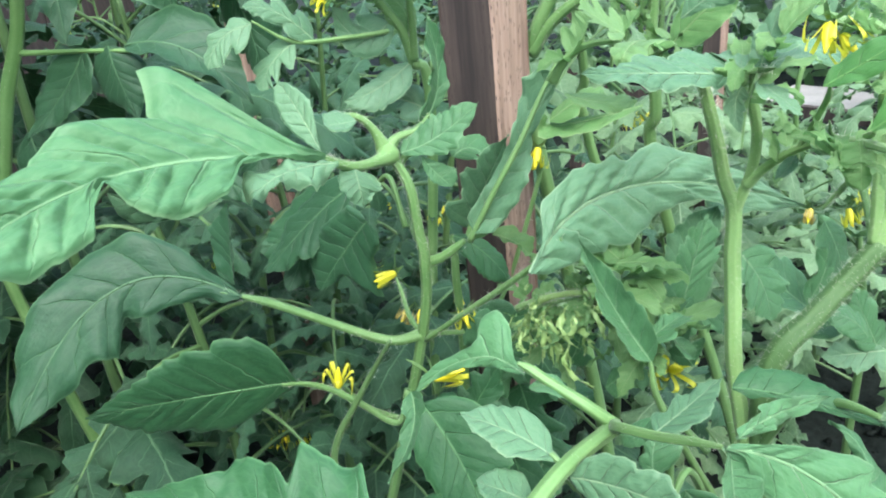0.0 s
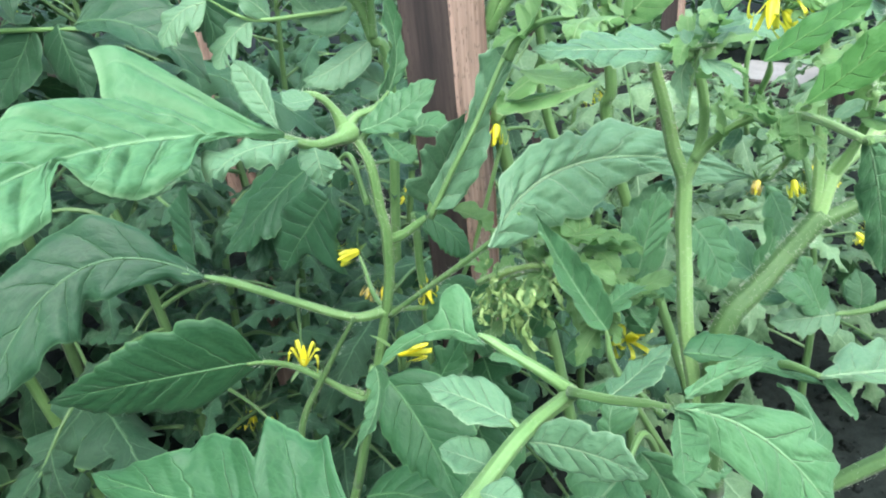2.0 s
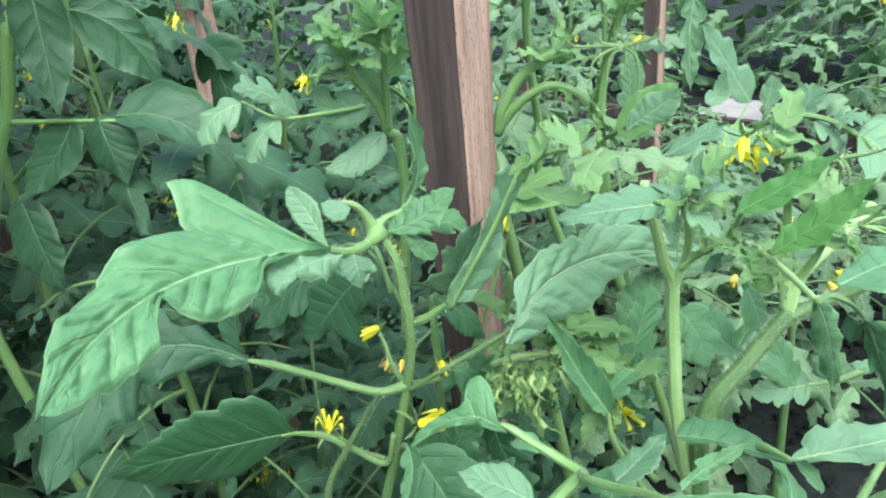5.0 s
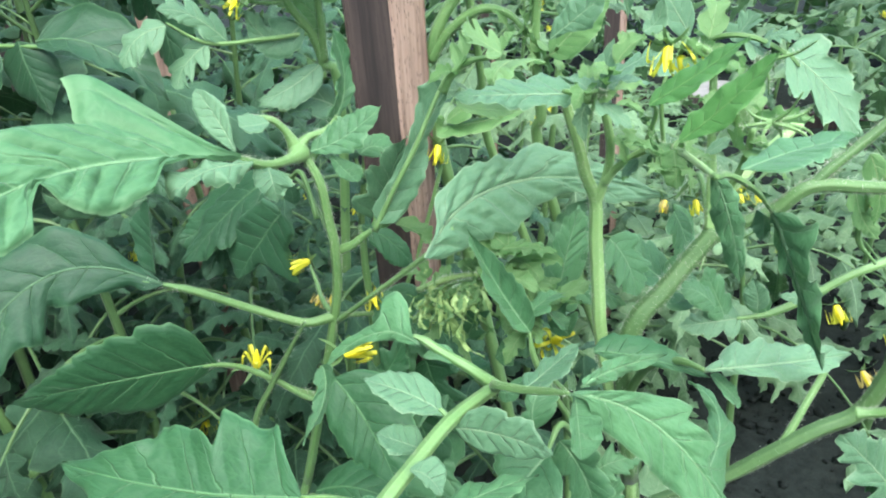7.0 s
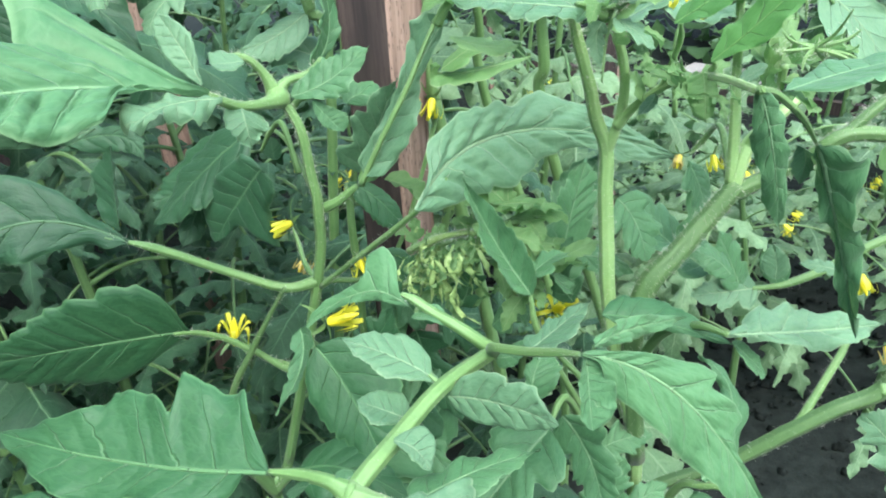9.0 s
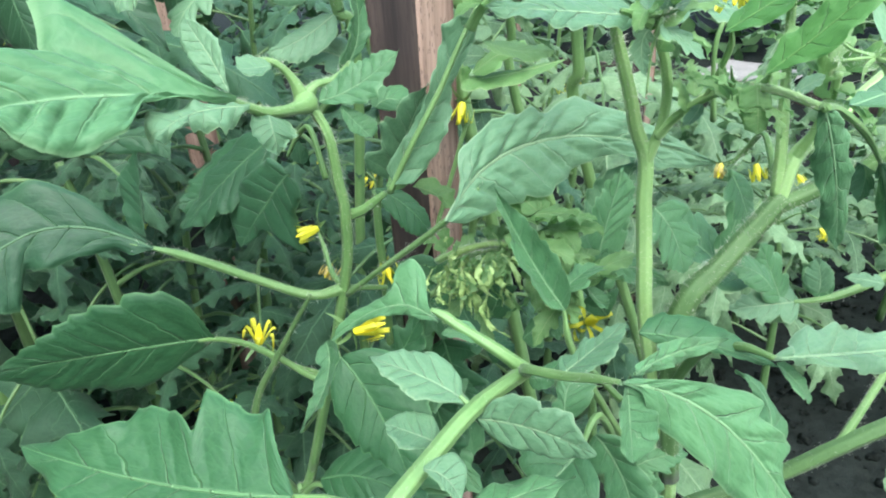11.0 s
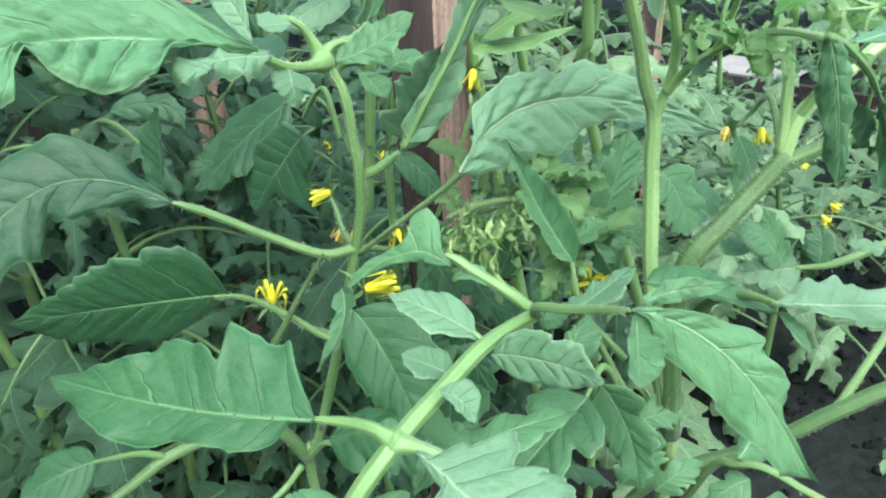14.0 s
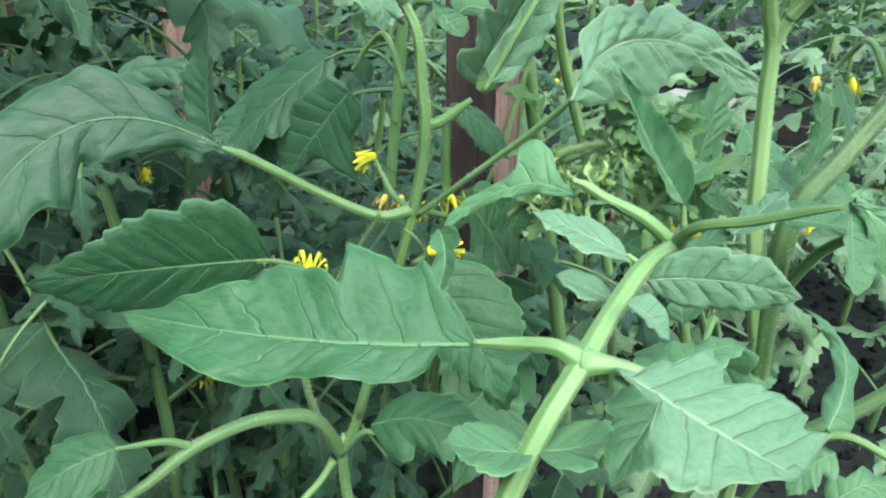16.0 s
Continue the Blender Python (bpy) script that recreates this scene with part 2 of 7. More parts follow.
SOIL = plain_material("garden_soil", (0.0045, 0.0068, 0.0055), (0.022, 0.030, 0.025), 55.0, 0.98, 0.012, detail=8.0, spec=0.05)
CONCRETE = plain_material("pale_concrete", (0.18, 0.19, 0.175), (0.28, 0.29, 0.265), 12.0, 0.9, 0.002)
HEDGE = leaf_material("hedge_leaf", (0.022, 0.07, 0.022), (0.06, 0.15, 0.045), (0.09, 0.19, 0.06), gloss=0.5)


# ---------------------------------------------------------------- mesh helpers
def mesh_object(name, verts, faces, mat, parent=None, label="", uv=None, smooth=True):
    me = bpy.data.meshes.new(name)
    me.from_pydata([tuple(v) for v in verts], [], faces)
    if uv is not None:
        lay = me.uv_layers.new(name="UVMap")
        idx = np.empty(len(me.loops), dtype=np.int32)
        me.loops.foreach_get("vertex_index", idx)
        lay.data.foreach_set("uv", np.asarray(uv, dtype=np.float32)[idx].ravel())
    if smooth:
        me.polygons.foreach_set("use_smooth", [True] * len(me.polygons))
    for mm in (mat if isinstance(mat, (list, tuple)) else (mat,)):
        me.materials.append(mm)
    me.update()
    ob = new(name, me)
    if parent is not None:
        ob.parent = parent
    if label:
        ob["label"] = label
    return ob


def thing(name, label, category, group=""):
    return tagged(new(name), label, category, group)


def smooth_path(points, per=8):
    """Catmull-Rom through the points."""
    p = [np.array(q, float) for q in points]
    p = [2 * p[0] - p[1]] + p + [2 * p[-1] - p[-2]]
    out = []
    for i in range(1, len(p) - 2):
        for k in range(per):
            t = k / per
            a, b, c, d = p[i - 1], p[i], p[i + 1], p[i + 2]
            out.append(0.5 * (2 * b + (c - a) * t + (2 * a - 5 * b + 4 * c - d) * t * t + (3 * b - a - 3 * c + d) * t ** 3))
    out.append(p[-2])
    return np.array(out)


def unit(v):
    return v / max(np.linalg.norm(v), 1e-9)


def tube_data(points, r0, r1, sides=10, per=8, swell=0.0, seed=0, flare=0.0, tip=1.0):
    path = smooth_path(points, per)
    n = len(path)
    tan = np.gradient(path, axis=0)
    verts, faces, uv = [], [], []
    rng = random.Random(seed)
    ph = rng.uniform(0, 6)
    a = np.cross(unit(tan[0]), np.array((0.31, 0.9, 0.23)))
    for i in range(n):
        t = unit(tan[i])
        a = unit(a - t * np.dot(a, t))
        b = np.cross(t, a)
        f = i / (n - 1)
        r = r0 + (r1 - r0) * f
        r *= 1 + swell * (math.exp(-(f / 0.08) ** 2) + 0.8 * math.exp(-((1 - f) / 0.08) ** 2)) + 0.04 * math.sin(9 * f + ph)
        r *= 1 + flare * math.exp(-(f / 0.22) ** 2)
        r *= 1 - (1 - tip) * max(0.0, (f - 0.72) / 0.28)
        for k in range(sides):
            g = 2 * math.pi * k / sides
            rr = r * (1 + 0.05 * math.cos(3 * g + ph) + (0.045 * math.cos(6 * g) if sides > 14 else 0))
            verts.append(path[i] + rr * (math.cos(g) * a + math.sin(g) * b))
            uv.append((f, k / sides))
    for i in range(n - 1):
        for k in range(sides):
            k2 = (k + 1) % sides
            faces.append((i * sides + k, i * sides + k2, (i + 1) * sides + k2, (i + 1) * sides + k))
    faces.append(tuple(range(sides))[::-1])
    faces.append(tuple((n - 1) * sides + k for k in range(sides)))
    return verts, faces, uv, path


def stalk(name, parent, points, r0, r1, hairs=0, swell=0.15, label="", mat=None, seed=1, sides=10, flare=0.0, tip=1.0, down=1.0):
    """A tapering green stem, with fine hairs standing off it."""
    v, f, uv, path = tube_data(points, r0, r1, sides=sides, swell=swell, seed=seed, flare=flare, tip=tip)
    ob = mesh_object(name, v, f, mat or STEM, parent, label, uv)
    if hairs:
        rng = random.Random(seed + 77)
        hv, hf = [], []
        n = len(path)
        for _ in range(int(hairs * 1.6)):
            i = rng.randrange(1, n - 1)
            fr = i / (n - 1)
            c = path[i] + (path[i + 1] - path[i]) * rng.random()
            t = unit(path[i + 1] - path[i - 1])
            d = unit(np.cross(t, np.array([rng.gauss(0, 1) for _ in range(3)])))
            r = r0 + (r1 - r0) * fr
            ln = rng.uniform(0.0009, 0.0026) * down
            base = c + d * r * 0.95
            s1 = unit(np.cross(d, t)) * 0.000060 * down
            s2 = t * 0.000060 * down
            k = len(hv)
            tip = base + d * ln + t * rng.uniform(-0.3, 0.5) * ln
            hv += [base + s1, base - s1 * 0.5 + s2, base - s1 * 0.5 - s2, tip]
            hf += [(k, k + 1, k + 3), (k + 1, k + 2, k + 3), (k + 2, k, k + 3)]
        h = mesh_object("stem_hair", hv, hf, HAIR, ob, "fine pale hairs", smooth=False)
        tagged(h, kind="stuff")
    return ob


OVATE = ((0, 0.05), (0.05, 0.5), (0.12, 0.82), (0.22, 1.0), (0.35, 1.0), (0.5, 0.85), (0.65, 0.63), (0.8, 0.37), (0.92, 0.14), (1, 0.0))
LOBED = ((0, 0.06), (0.06, 0.75), (0.15, 1.1), (0.22, 1.0), (0.28, 0.6), (0.36, 0.85), (0.46, 1.0), (0.54, 0.82), (0.6, 0.62), (0.7, 0.68), (0.8, 0.46), (0.9, 0.24), (1, 0.0))
DEEP = ((0, 0.06), (0.06, 0.7), (0.14, 1.15), (0.19, 1.0), (0.24, 0.4), (0.3, 0.5), (0.38, 1.0), (0.44, 0.95), (0.5, 0.4), (0.57, 0.45), (0.65, 0.8), (0.71, 0.7), (0.76, 0.35), (0.85, 0.38), (0.93, 0.2), (1, 0.0))
NARROW = ((0, 0.1), (0.15, 0.7), (0.4, 1.0), (0.6, 0.9), (0.8, 0.55), (0.93, 0.2), (1, 0.0))


def knots(table, u, soft=0.009):
    xs = np.array([k[0] for k in table])
    ys = np.array([k[1] for k in table])
    d = np.interp(u, xs, ys)
    # rounded off by a short running mean
    for s in (-soft, soft):
        d = d + np.interp(np.clip(u + s, 0, 1), xs, ys)
    return d / 3


def blade_data(base, mid, tip, left, right, lw=OVATE, rw=OVATE, slant=0.7, cup=0.0, wave=0.02, pucker=0.02, curl=0.25, teeth=0.06, seed=0, nu=46, nv=22, rows=7.0, rib_r=0.0, ramp=(0.05, 2.4), soft=0.009):
    """A leaf blade: a curved midrib from base through mid to tip, and half-widths to each side that follow lw and rw."""
    rng = random.Random(seed)
    B, Mi, Ti = (np.array(q, float) for q in (base, mid, tip))
    C = 2 * Mi - 0.5 * (B + Ti)
    u = np.linspace(0, 1, nu)
    pos = np.outer((1 - u) ** 2, B) + np.outer(2 * u * (1 - u), C) + np.outer(u ** 2, Ti)
    tan = np.outer(2 * (1 - u), C - B) + np.outer(2 * u, Ti - C)
    tan /= np.linalg.norm(tan, axis=1)[:, None]
    length = np.sum(np.linalg.norm(np.diff(pos, axis=0), axis=1))
    k = int(0.45 * (nu - 1))
    sides = []
    for q in (left, right):
        d = np.array(q, float) - pos[k]
        d = d - tan[k] * np.dot(d, tan[k])
        sides.append((unit(d), np.linalg.norm(d)))
    verts, uv = [], []
    vv = np.linspace(-1, 1, nv)
    ph = [rng.uniform(0, 6.28) for _ in range(6)]
    WL, WR = knots(lw, u, soft) * sides[0][1], knots(rw, u, soft) * sides[1][1]
    for s, W in ((0, WL), (1, WR)):
        n1 = rng.uniform(8, 11)
        saw = ((u * n1 + ph[s]) % 1.0)
        tri = np.where(saw < 0.72, 1 - saw / 0.72, (saw - 0.72) / 0.28)
        W *= 1 - teeth * 1.7 * tri * np.minimum(1, 4 * u) * (0.7 + 0.6 * np.sin(u * 23 + ph[s]) ** 2)
    k0 = tan[k]
    slants = slant if isinstance(slant, tuple) else (slant, slant)
    # side veins: unevenly spaced along the midrib, alternate on the two halves
    vein_u = u + 0.18 / rows * np.sin(u * 9.0 + ph[4]) + 0.10 / rows * np.sin(u * 23.0 + ph[5])
    for i in range(nu):
        # carry the side vectors along the midrib
        ax = np.cross(k0, tan[i])
        sn, cs = np.linalg.norm(ax), float(np.dot(k0, tan[i]))
        rot = Matrix.Rotation(math.atan2(sn, cs), 3, Vector(unit(ax))) if sn > 1e-6 else Matrix.Identity(3)
        SL = np.array(rot @ Vector(sides[0][0]))
        SR = np.array(rot @ Vector(sides[1][0]))
        nl = unit(np.cross(tan[i], SL))
        nr = unit(np.cross(SR, tan[i]))
        nm = unit(nl + nr)
        lean_f = min(1.0, ramp[0] + ramp[1] * u[i])
        for v in vv:
            a = abs(v)
            S, W, nrm, p1 = (SL, WL[i], nl, ph[2]) if v < 0 else (SR, WR[i], nr, ph[3])
            nrm = unit(nm * (1 - a) + nrm * a)
            off = a * W
            p = pos[i] + S * off + tan[i] * lean_f * slants[v > 0] * a * W
            h = cup * off * a
            h += wave * length * a * a * math.sin(6.283 * (2.6 * u[i]) + p1) * min(1, 5 * u[i])
            h += 0.4 * wave * length * a ** 3 * math.sin(6.283 * (6.7 * u[i]) + p1 * 2)
            vu = vein_u[i] + (0.24 / rows if v < 0 else -0.24 / rows)
            rib = abs(math.sin(math.pi * rows * (vu - 0.09 * a)))
            h += 1.0 * pucker * length * (rib ** 0.5 - 0.58) * min(1.0, 3.0 * a) * (1.05 - a) * min(1, 6 * (1 - u[i]))
            h += 0.32 * pucker * length * noise.noise(Vector((u[i] * 17 + ph[4], v * 6, ph[5]))) * min(1, 4 * a) * (1.1 - a)
            h -= pucker * length * 0.35 * math.exp(-(a / 0.07) ** 2)
            h += 0.05 * pucker * length * noise.noise(Vector((u[i] * 70 + ph[3], v * 24, ph[1])))
            e = max(0.0, (a - 0.78) / 0.22)
            h -= curl * W * 0.3 * e * e
            p = p + nrm * h - S * curl * W * 0.06 * e * e
            verts.append(p)
            uv.append((vu, 0.5 + 0.5 * v))
    faces = [(i * nv + j, i * nv + j + 1, (i + 1) * nv + j + 1, (i + 1) * nv + j) for i in range(nu - 1) for j in range(nv - 1)]
    if rib_r:
        # the raised midrib, a thin tapering rod in the blade
        k = len(verts)
        for i in range(nu):
            up = unit(np.cross(np.array(verts[i * nv + nv - 1]) - np.array(verts[i * nv]), tan[i]) + 1e-9)
            sd = unit(np.cross(tan[i], up))
            c = 0.5 * (np.array(verts[i * nv + (nv - 1) // 2]) + np.array(verts[i * nv + nv // 2]))
            r = rib_r * (1 - 0.9 * u[i])
            for q in range(6):
                g = math.pi / 3 * q
                verts.append(c + sd * r * math.cos(g) + up * r * 0.75 * math.sin(g))
                uv.append((u[i], 0.5))
        for i in range(nu - 1):
            for q in range(6):
                q2 = (q + 1) % 6
                faces.append((k + i * 6 + q, k + i * 6 + q2, k + (i + 1) * 6 + q2, k + (i + 1) * 6 + q))
    return verts, faces, uv


blade_count = [0]


def tuft(parent, at, up, count, size, seed, mat=None):
    """Small crowded leaves of a growing tip, cupped and pointing outwards."""
    rng = random.Random(seed)
    up = unit(np.array(up, float))
    for i in range(count):
        g = i * 2.4 + rng.uniform(-0.4, 0.4)
        flat = unit(np.cross(up, (math.cos(g), math.sin(g), 0.35)))
        d = unit(flat + up * rng.uniform(-0.2, 1.1))
        s = size * rng.uniform(0.6, 1.25)
        base = np.array(at) + up * size * rng.uniform(-0.5, 0.3) + flat * size * 0.1
        side = unit(np.cross(d, up + 0.001)) * s * rng.uniform(0.18, 0.3)
        mid_p = base + d * s * 0.5 + up * s * 0.08
        tip_p = base + d * s + up * s * rng.uniform(-0.35, 0.1)
        lift = up * s * rng.uniform(0.02, 0.12)
        blade(parent, tuple(base), tuple(mid_p), tuple(tip_p), tuple(mid_p + side + lift), tuple(mid_p - side + lift), mat=mat or YOUNG, lw=rng.choice((LOBED, DEEP)), rw=rng.choice((LOBED, DEEP)),
              cup=rng.uniform(-0.2, 0.4), wave=0.05, teeth=0.1, nu=20, nv=10)


def blade(parent, base, mid, tip, left, right, mat=None, label="", **kw):
    blade_count[0] += 1
    kw.setdefault("seed", blade_count[0])
    kw.setdefault("rib_r", min(0.0009, 0.008 * math.dist(base, tip)))
    v, f, uv = blade_data(base, mid, tip, left, right, **kw)
    return mesh_object("leaflet", v, f, mat or LEAF, parent, label, uv)


def flower_data(size, rng, openness=0.8, petals=6):
    """Nodding tomato flower, its axis along +z: reflexed petals, anther cone, sepals. Returns meshes' data for petals, cone and sepals."""
    pv, pf, cv, cf, sv, sf = [], [], [], [], [], []
    for kind, count, length, width, vv, ff in (("p", petals, 1.2, 0.066, pv, pf), ("s", 5, 0.95, 0.065, sv, sf)):
        for i in range(count):
            g = 2 * math.pi * (i + (0.5 if kind == "s" else 0)) / count + rng.uniform(-0.25, 0.25)
            out = np.array((math.cos(g), math.sin(g), 0))
            side = np.array((-math.sin(g), math.cos(g), 0))
            ln = size * length * rng.uniform(0.8, 1.1)
            op = openness * rng.uniform(0.7, 1.25)
            k = len(vv)
            n = 7
            for j in range(n):
                f = j / (n - 1)
                if kind == "p":
                    c = out * ln * (0.10 + 0.72 * op * math.sin(f * 1.9)) + np.array((0, 0, 1)) * ln * (0.75 * math.sin(f * 2.6) - 0.55 * op * f * f)
                else:
                    c = out * ln * (0.06 + 0.9 * f) + np.array((0, 0, 1)) * ln * (-0.1 + 0.1 * f - 0.35 * f * f)
                w = size * width * math.sin(math.pi * min(1, 0.18 + 0.82 * f)) ** 0.8 + 0.0001
                tw = rng.uniform(-0.15, 0.15)
                for s in (-1, -0.4, 0.4, 1):
                    vv.append(c + side * w * s + np.array((0, 0, 1)) * w * (0.35 * abs(s) + tw * s))
            for j in range(n - 1):
                for q in range(3):
                    ff.append((k + j * 4 + q, k + j * 4 + q + 1, k + (j + 1) * 4 + q + 1, k + (j + 1) * 4 + q))
    seg = 9
    prof = ((0.10, 0.0), (0.15, 0.12), (0.16, 0.3), (0.12, 0.55), (0.06, 0.78), (0.03, 0.9))
    for r, z in prof:
        for q in range(seg):
            g = 2 * math.pi * q / seg
            rr = size * r * (1 + 0.12 * math.cos(5 * g))
            cv.append(np.array((rr * math.cos(g), rr * math.sin(g), size * z)))
    for i in range(len(prof) - 1):
        for q in range(seg):
            q2 = (q + 1) % seg
            cf.append((i * seg + q, i * seg + q2, (i + 1) * seg + q2, (i + 1) * seg + q))
    cf.append(tuple((len(prof) - 1) * seg + q for q in range(seg)))
    return (pv, pf), (cv, cf), (sv, sf)


def flower(parent, at, axis, size=0.012, openness=0.8, petals=6, seed=0, dry=False):
    """One flower of a truss; the axis is the way its face points."""
    rng = random.Random(seed)
    P, C, S = flower_data(size, rng, openness, petals)
    turn = Vector(axis).normalized().to_track_quat("Z", "Y").to_matrix()
    verts, faces, mats = [], [], []
    for (v, f), mi in ((P, 0), (C, 1), (S, 2)):
        k = len(verts)
        verts += [np.array(turn @ Vector(q)) + np.array(at) for q in v]
        faces += [tuple(a + k for a in q) for q in f]
        mats += [mi] * len(f)
    ob = mesh_object("flower", verts, faces, (DRY if dry else PETAL, ANTHER, SEPAL), parent, "withered flower" if dry else "yellow flower with reflexed petals")
    ob.data.polygons.foreach_set("material_index", mats)
    return ob


def stake(x, y, foot, top, wx, wy, turn, label, mats, lean=(0, 0), seed=0, taper=1.0):
    """A square-sawn, weathered stake with worn arrises: side light coloured in, faces towards +x paler, the others
    dark.
    """
    rng = random.Random(seed)
    n = 40
    verts, faces, mi = [], [], []
    ring = []
    c = 0.0016
    for sx, sy in ((1, 1), (-1, 1), (-1, -1), (1, -1)):
        a = (sx * (wx / 2 - (c if sx * sy > 0 else 0)), sy * (wy / 2 - (c if sx * sy < 0 else 0)))
        b = (sx * (wx / 2 - (c if sx * sy < 0 else 0)), sy * (wy / 2 - (c if sx * sy > 0 else 0)))
        ring += [a, b]
    m = len(ring)
    for i in range(n + 1):
        f = i / n
        z = foot + (top - foot) * f
        for k, (px, py) in enumerate(ring):
            j = 0.0006 * noise.noise(Vector((k * 3.1 + seed, z * 22.0, 0)))
            q = taper + (1 - taper) * f
            verts.append((px * q + j + lean[0] * (z - foot), py * q + j + lean[1] * (z - foot), z))
    for i in range(n):
        for k in range(m):
            k2 = (k + 1) % m
            faces.append((i * m + k, i * m + k2, (i + 1) * m + k2, (i + 1) * m + k))
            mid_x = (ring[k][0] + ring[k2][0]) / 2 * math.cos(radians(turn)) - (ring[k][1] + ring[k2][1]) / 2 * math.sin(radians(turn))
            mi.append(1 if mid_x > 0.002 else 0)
    faces.append(tuple(range(m))[::-1])
    faces.append(tuple(n * m + k for k in range(m)))
    mi += [1, 1]
    ob = mesh_object("garden_stake", verts, faces, mats, smooth=False)
    ob.data.polygons.foreach_set("material_index", mi)
    ob.matrix_world = pose(x, y, 0, 0, 0, turn)
    return tagged(ob, label, "stake", "stakes of the plants")


# ---------------------------------------------------------------- ground and stakes
def ground_sheet():
    rings = [0.0, 0.04, 0.08, 0.12, 0.17, 0.22, 0.28, 0.34, 0.4, 0.47, 0.55, 0.64, 0.74, 0.86, 1.0, 1.2, 1.5, 1.9, 2.5, 3.5, 5, 8, 14, 30, 80, 300, 1500]
    seg = 160
    verts, faces = [], []
    for r in rings:
        for k in range(seg):
            g = 2 * math.pi * k / seg
            x, y = 0.1 + r * math.cos(g), 0.55 + r * math.sin(g)
            h = 0.0
            if r < 6:
                h = 0.018 * noise.noise(Vector((x * 5, y * 5, 0))) + 0.012 * noise.noise(Vector((x * 19, y * 19, 3))) + 0.006 * noise.noise(Vector((x * 60, y * 60, 7)))
            verts.append((x, y, h))
    for i in range(len(rings) - 1):
        for k in range(seg):
            k2 = (k + 1) % seg
            faces.append((i * seg + k, i * seg + k2, (i + 1) * seg + k2, (i + 1) * seg + k))
    g = mesh_object("ground", verts, faces, SOIL)
    return tagged(g, "dark crumbly garden soil between the plants", "ground", kind="structure")


ground_sheet()
stake(0.001, 0.325, -0.12, 1.05, 0.0353, 0.0353, -35.0, "square weathered wooden garden stake, coloured dark on its shaded faces", (WOOD_DARK, WOOD_LIGHT), seed=1, taper=0.45)
stake(-0.222, 0.66, -0.12, 0.95, 0.03, 0.02, 20.0, "pale wooden garden stake among the leaves", (WOOD_LIGHT, WOOD_LIGHT), seed=2)
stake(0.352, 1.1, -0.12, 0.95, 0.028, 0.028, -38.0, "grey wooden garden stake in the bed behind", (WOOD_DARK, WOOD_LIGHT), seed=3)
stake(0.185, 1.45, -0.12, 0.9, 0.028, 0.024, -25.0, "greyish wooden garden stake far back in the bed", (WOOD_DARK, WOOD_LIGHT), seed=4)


def path_strip():
    """Pale path with a dark plank along the bed."""
    along, across = np.array((0.69, -0.72, 0)), np.array((0.72, 0.69, 0))
    c = np.array((0.955, 2.575, 0.0))
    n = 30
    verts, faces = [], []
    for i in range(n + 1):
        s = 0.05 + 0.33 * i / n
        for k, q in enumerate((0.0, 0.09, 0.18, 0.27)):
            p = c + along * s + across * (q + 0.012 * noise.noise(Vector((s * 4, q * 9, 1))))
            verts.append((p[0], p[1], 0.035 + 0.006 * noise.noise(Vector((p[0] * 9, p[1] * 9, 2)))))
    for i in range(n):
        for k in range(3):
            faces.append((i * 4 + k, i * 4 + k + 1, i * 4 + k + 5, i * 4 + k + 4))
    ob = mesh_object("path", verts, faces, CONCRETE)
    tagged(ob, "pale bright concrete path beyond the beds", "path", kind="structure")
    for s0, s1 in ((-1.5, -0.1), (-0.09, 1.3)):
        v = []
        for s in (s0, s1):
            for q in (-0.045, -0.015):
                for z in (-0.05, 0.045):
                    p = c + along * s + across * q
                    v.append((p[0], p[1], z + 0.004 * math.sin(s * 7)))
        f = [(0, 1, 3, 2), (4, 6, 7, 5), (0, 4, 5, 1), (2, 3, 7, 6), (1, 5, 7, 3), (0, 2, 6, 4)]
        tagged(mesh_object("bed_plank", v, f, WOOD_DARK, smooth=False), "dark weathered plank edging the bed", "plank", "bed edging planks")


path_strip()


def blocking_wall(x0, y0, x1, y1, name, label, tall=2.5):
    """A plain boarded wall, unseen, added to block skylight from its side."""
    d = unit(np.array((x1 - x0, y1 - y0, 0.0)))
    n = np.array((-d[1], d[0], 0.0))
    ln = math.hypot(x1 - x0, y1 - y0)
    boards = int(ln / 0.14)
    verts, faces = [], []
    for k in range(boards):
        a, b = k * ln / boards + 0.002, (k + 1) * ln / boards - 0.002
        off = 0.004 * (k % 2)
        i = len(verts)
        for s, q in ((a, off), (b, off), (b, off + 0.03), (a, off + 0.03)):
            p = np.array((x0, y0, 0)) + d * s + n * q
            verts += [(p[0], p[1], -0.05), (p[0], p[1], tall)]
        faces += [(i, i + 2, i + 3, i + 1), (i + 2, i + 4, i + 5, i + 3), (i + 4, i + 6, i + 7, i + 5), (i + 6, i, i + 1, i + 7), (i + 1, i + 3, i + 5, i + 7)]
    return tagged(mesh_object(name, verts, faces, WOOD_DARK, smooth=False), label, "wall", kind="structure")


# both walls stand out of view and only hold back skylight
blocking_wall(-1.25, -1.6, -1.25, 2.6, "sky_block_west", "unseen dark boarded wall added beside the bed to block skylight")
blocking_wall(-1.2, -1.6, 2.2, -1.6, "sky_block_south", "unseen dark boarded wall added behind the camera to block skylight", 0.9)


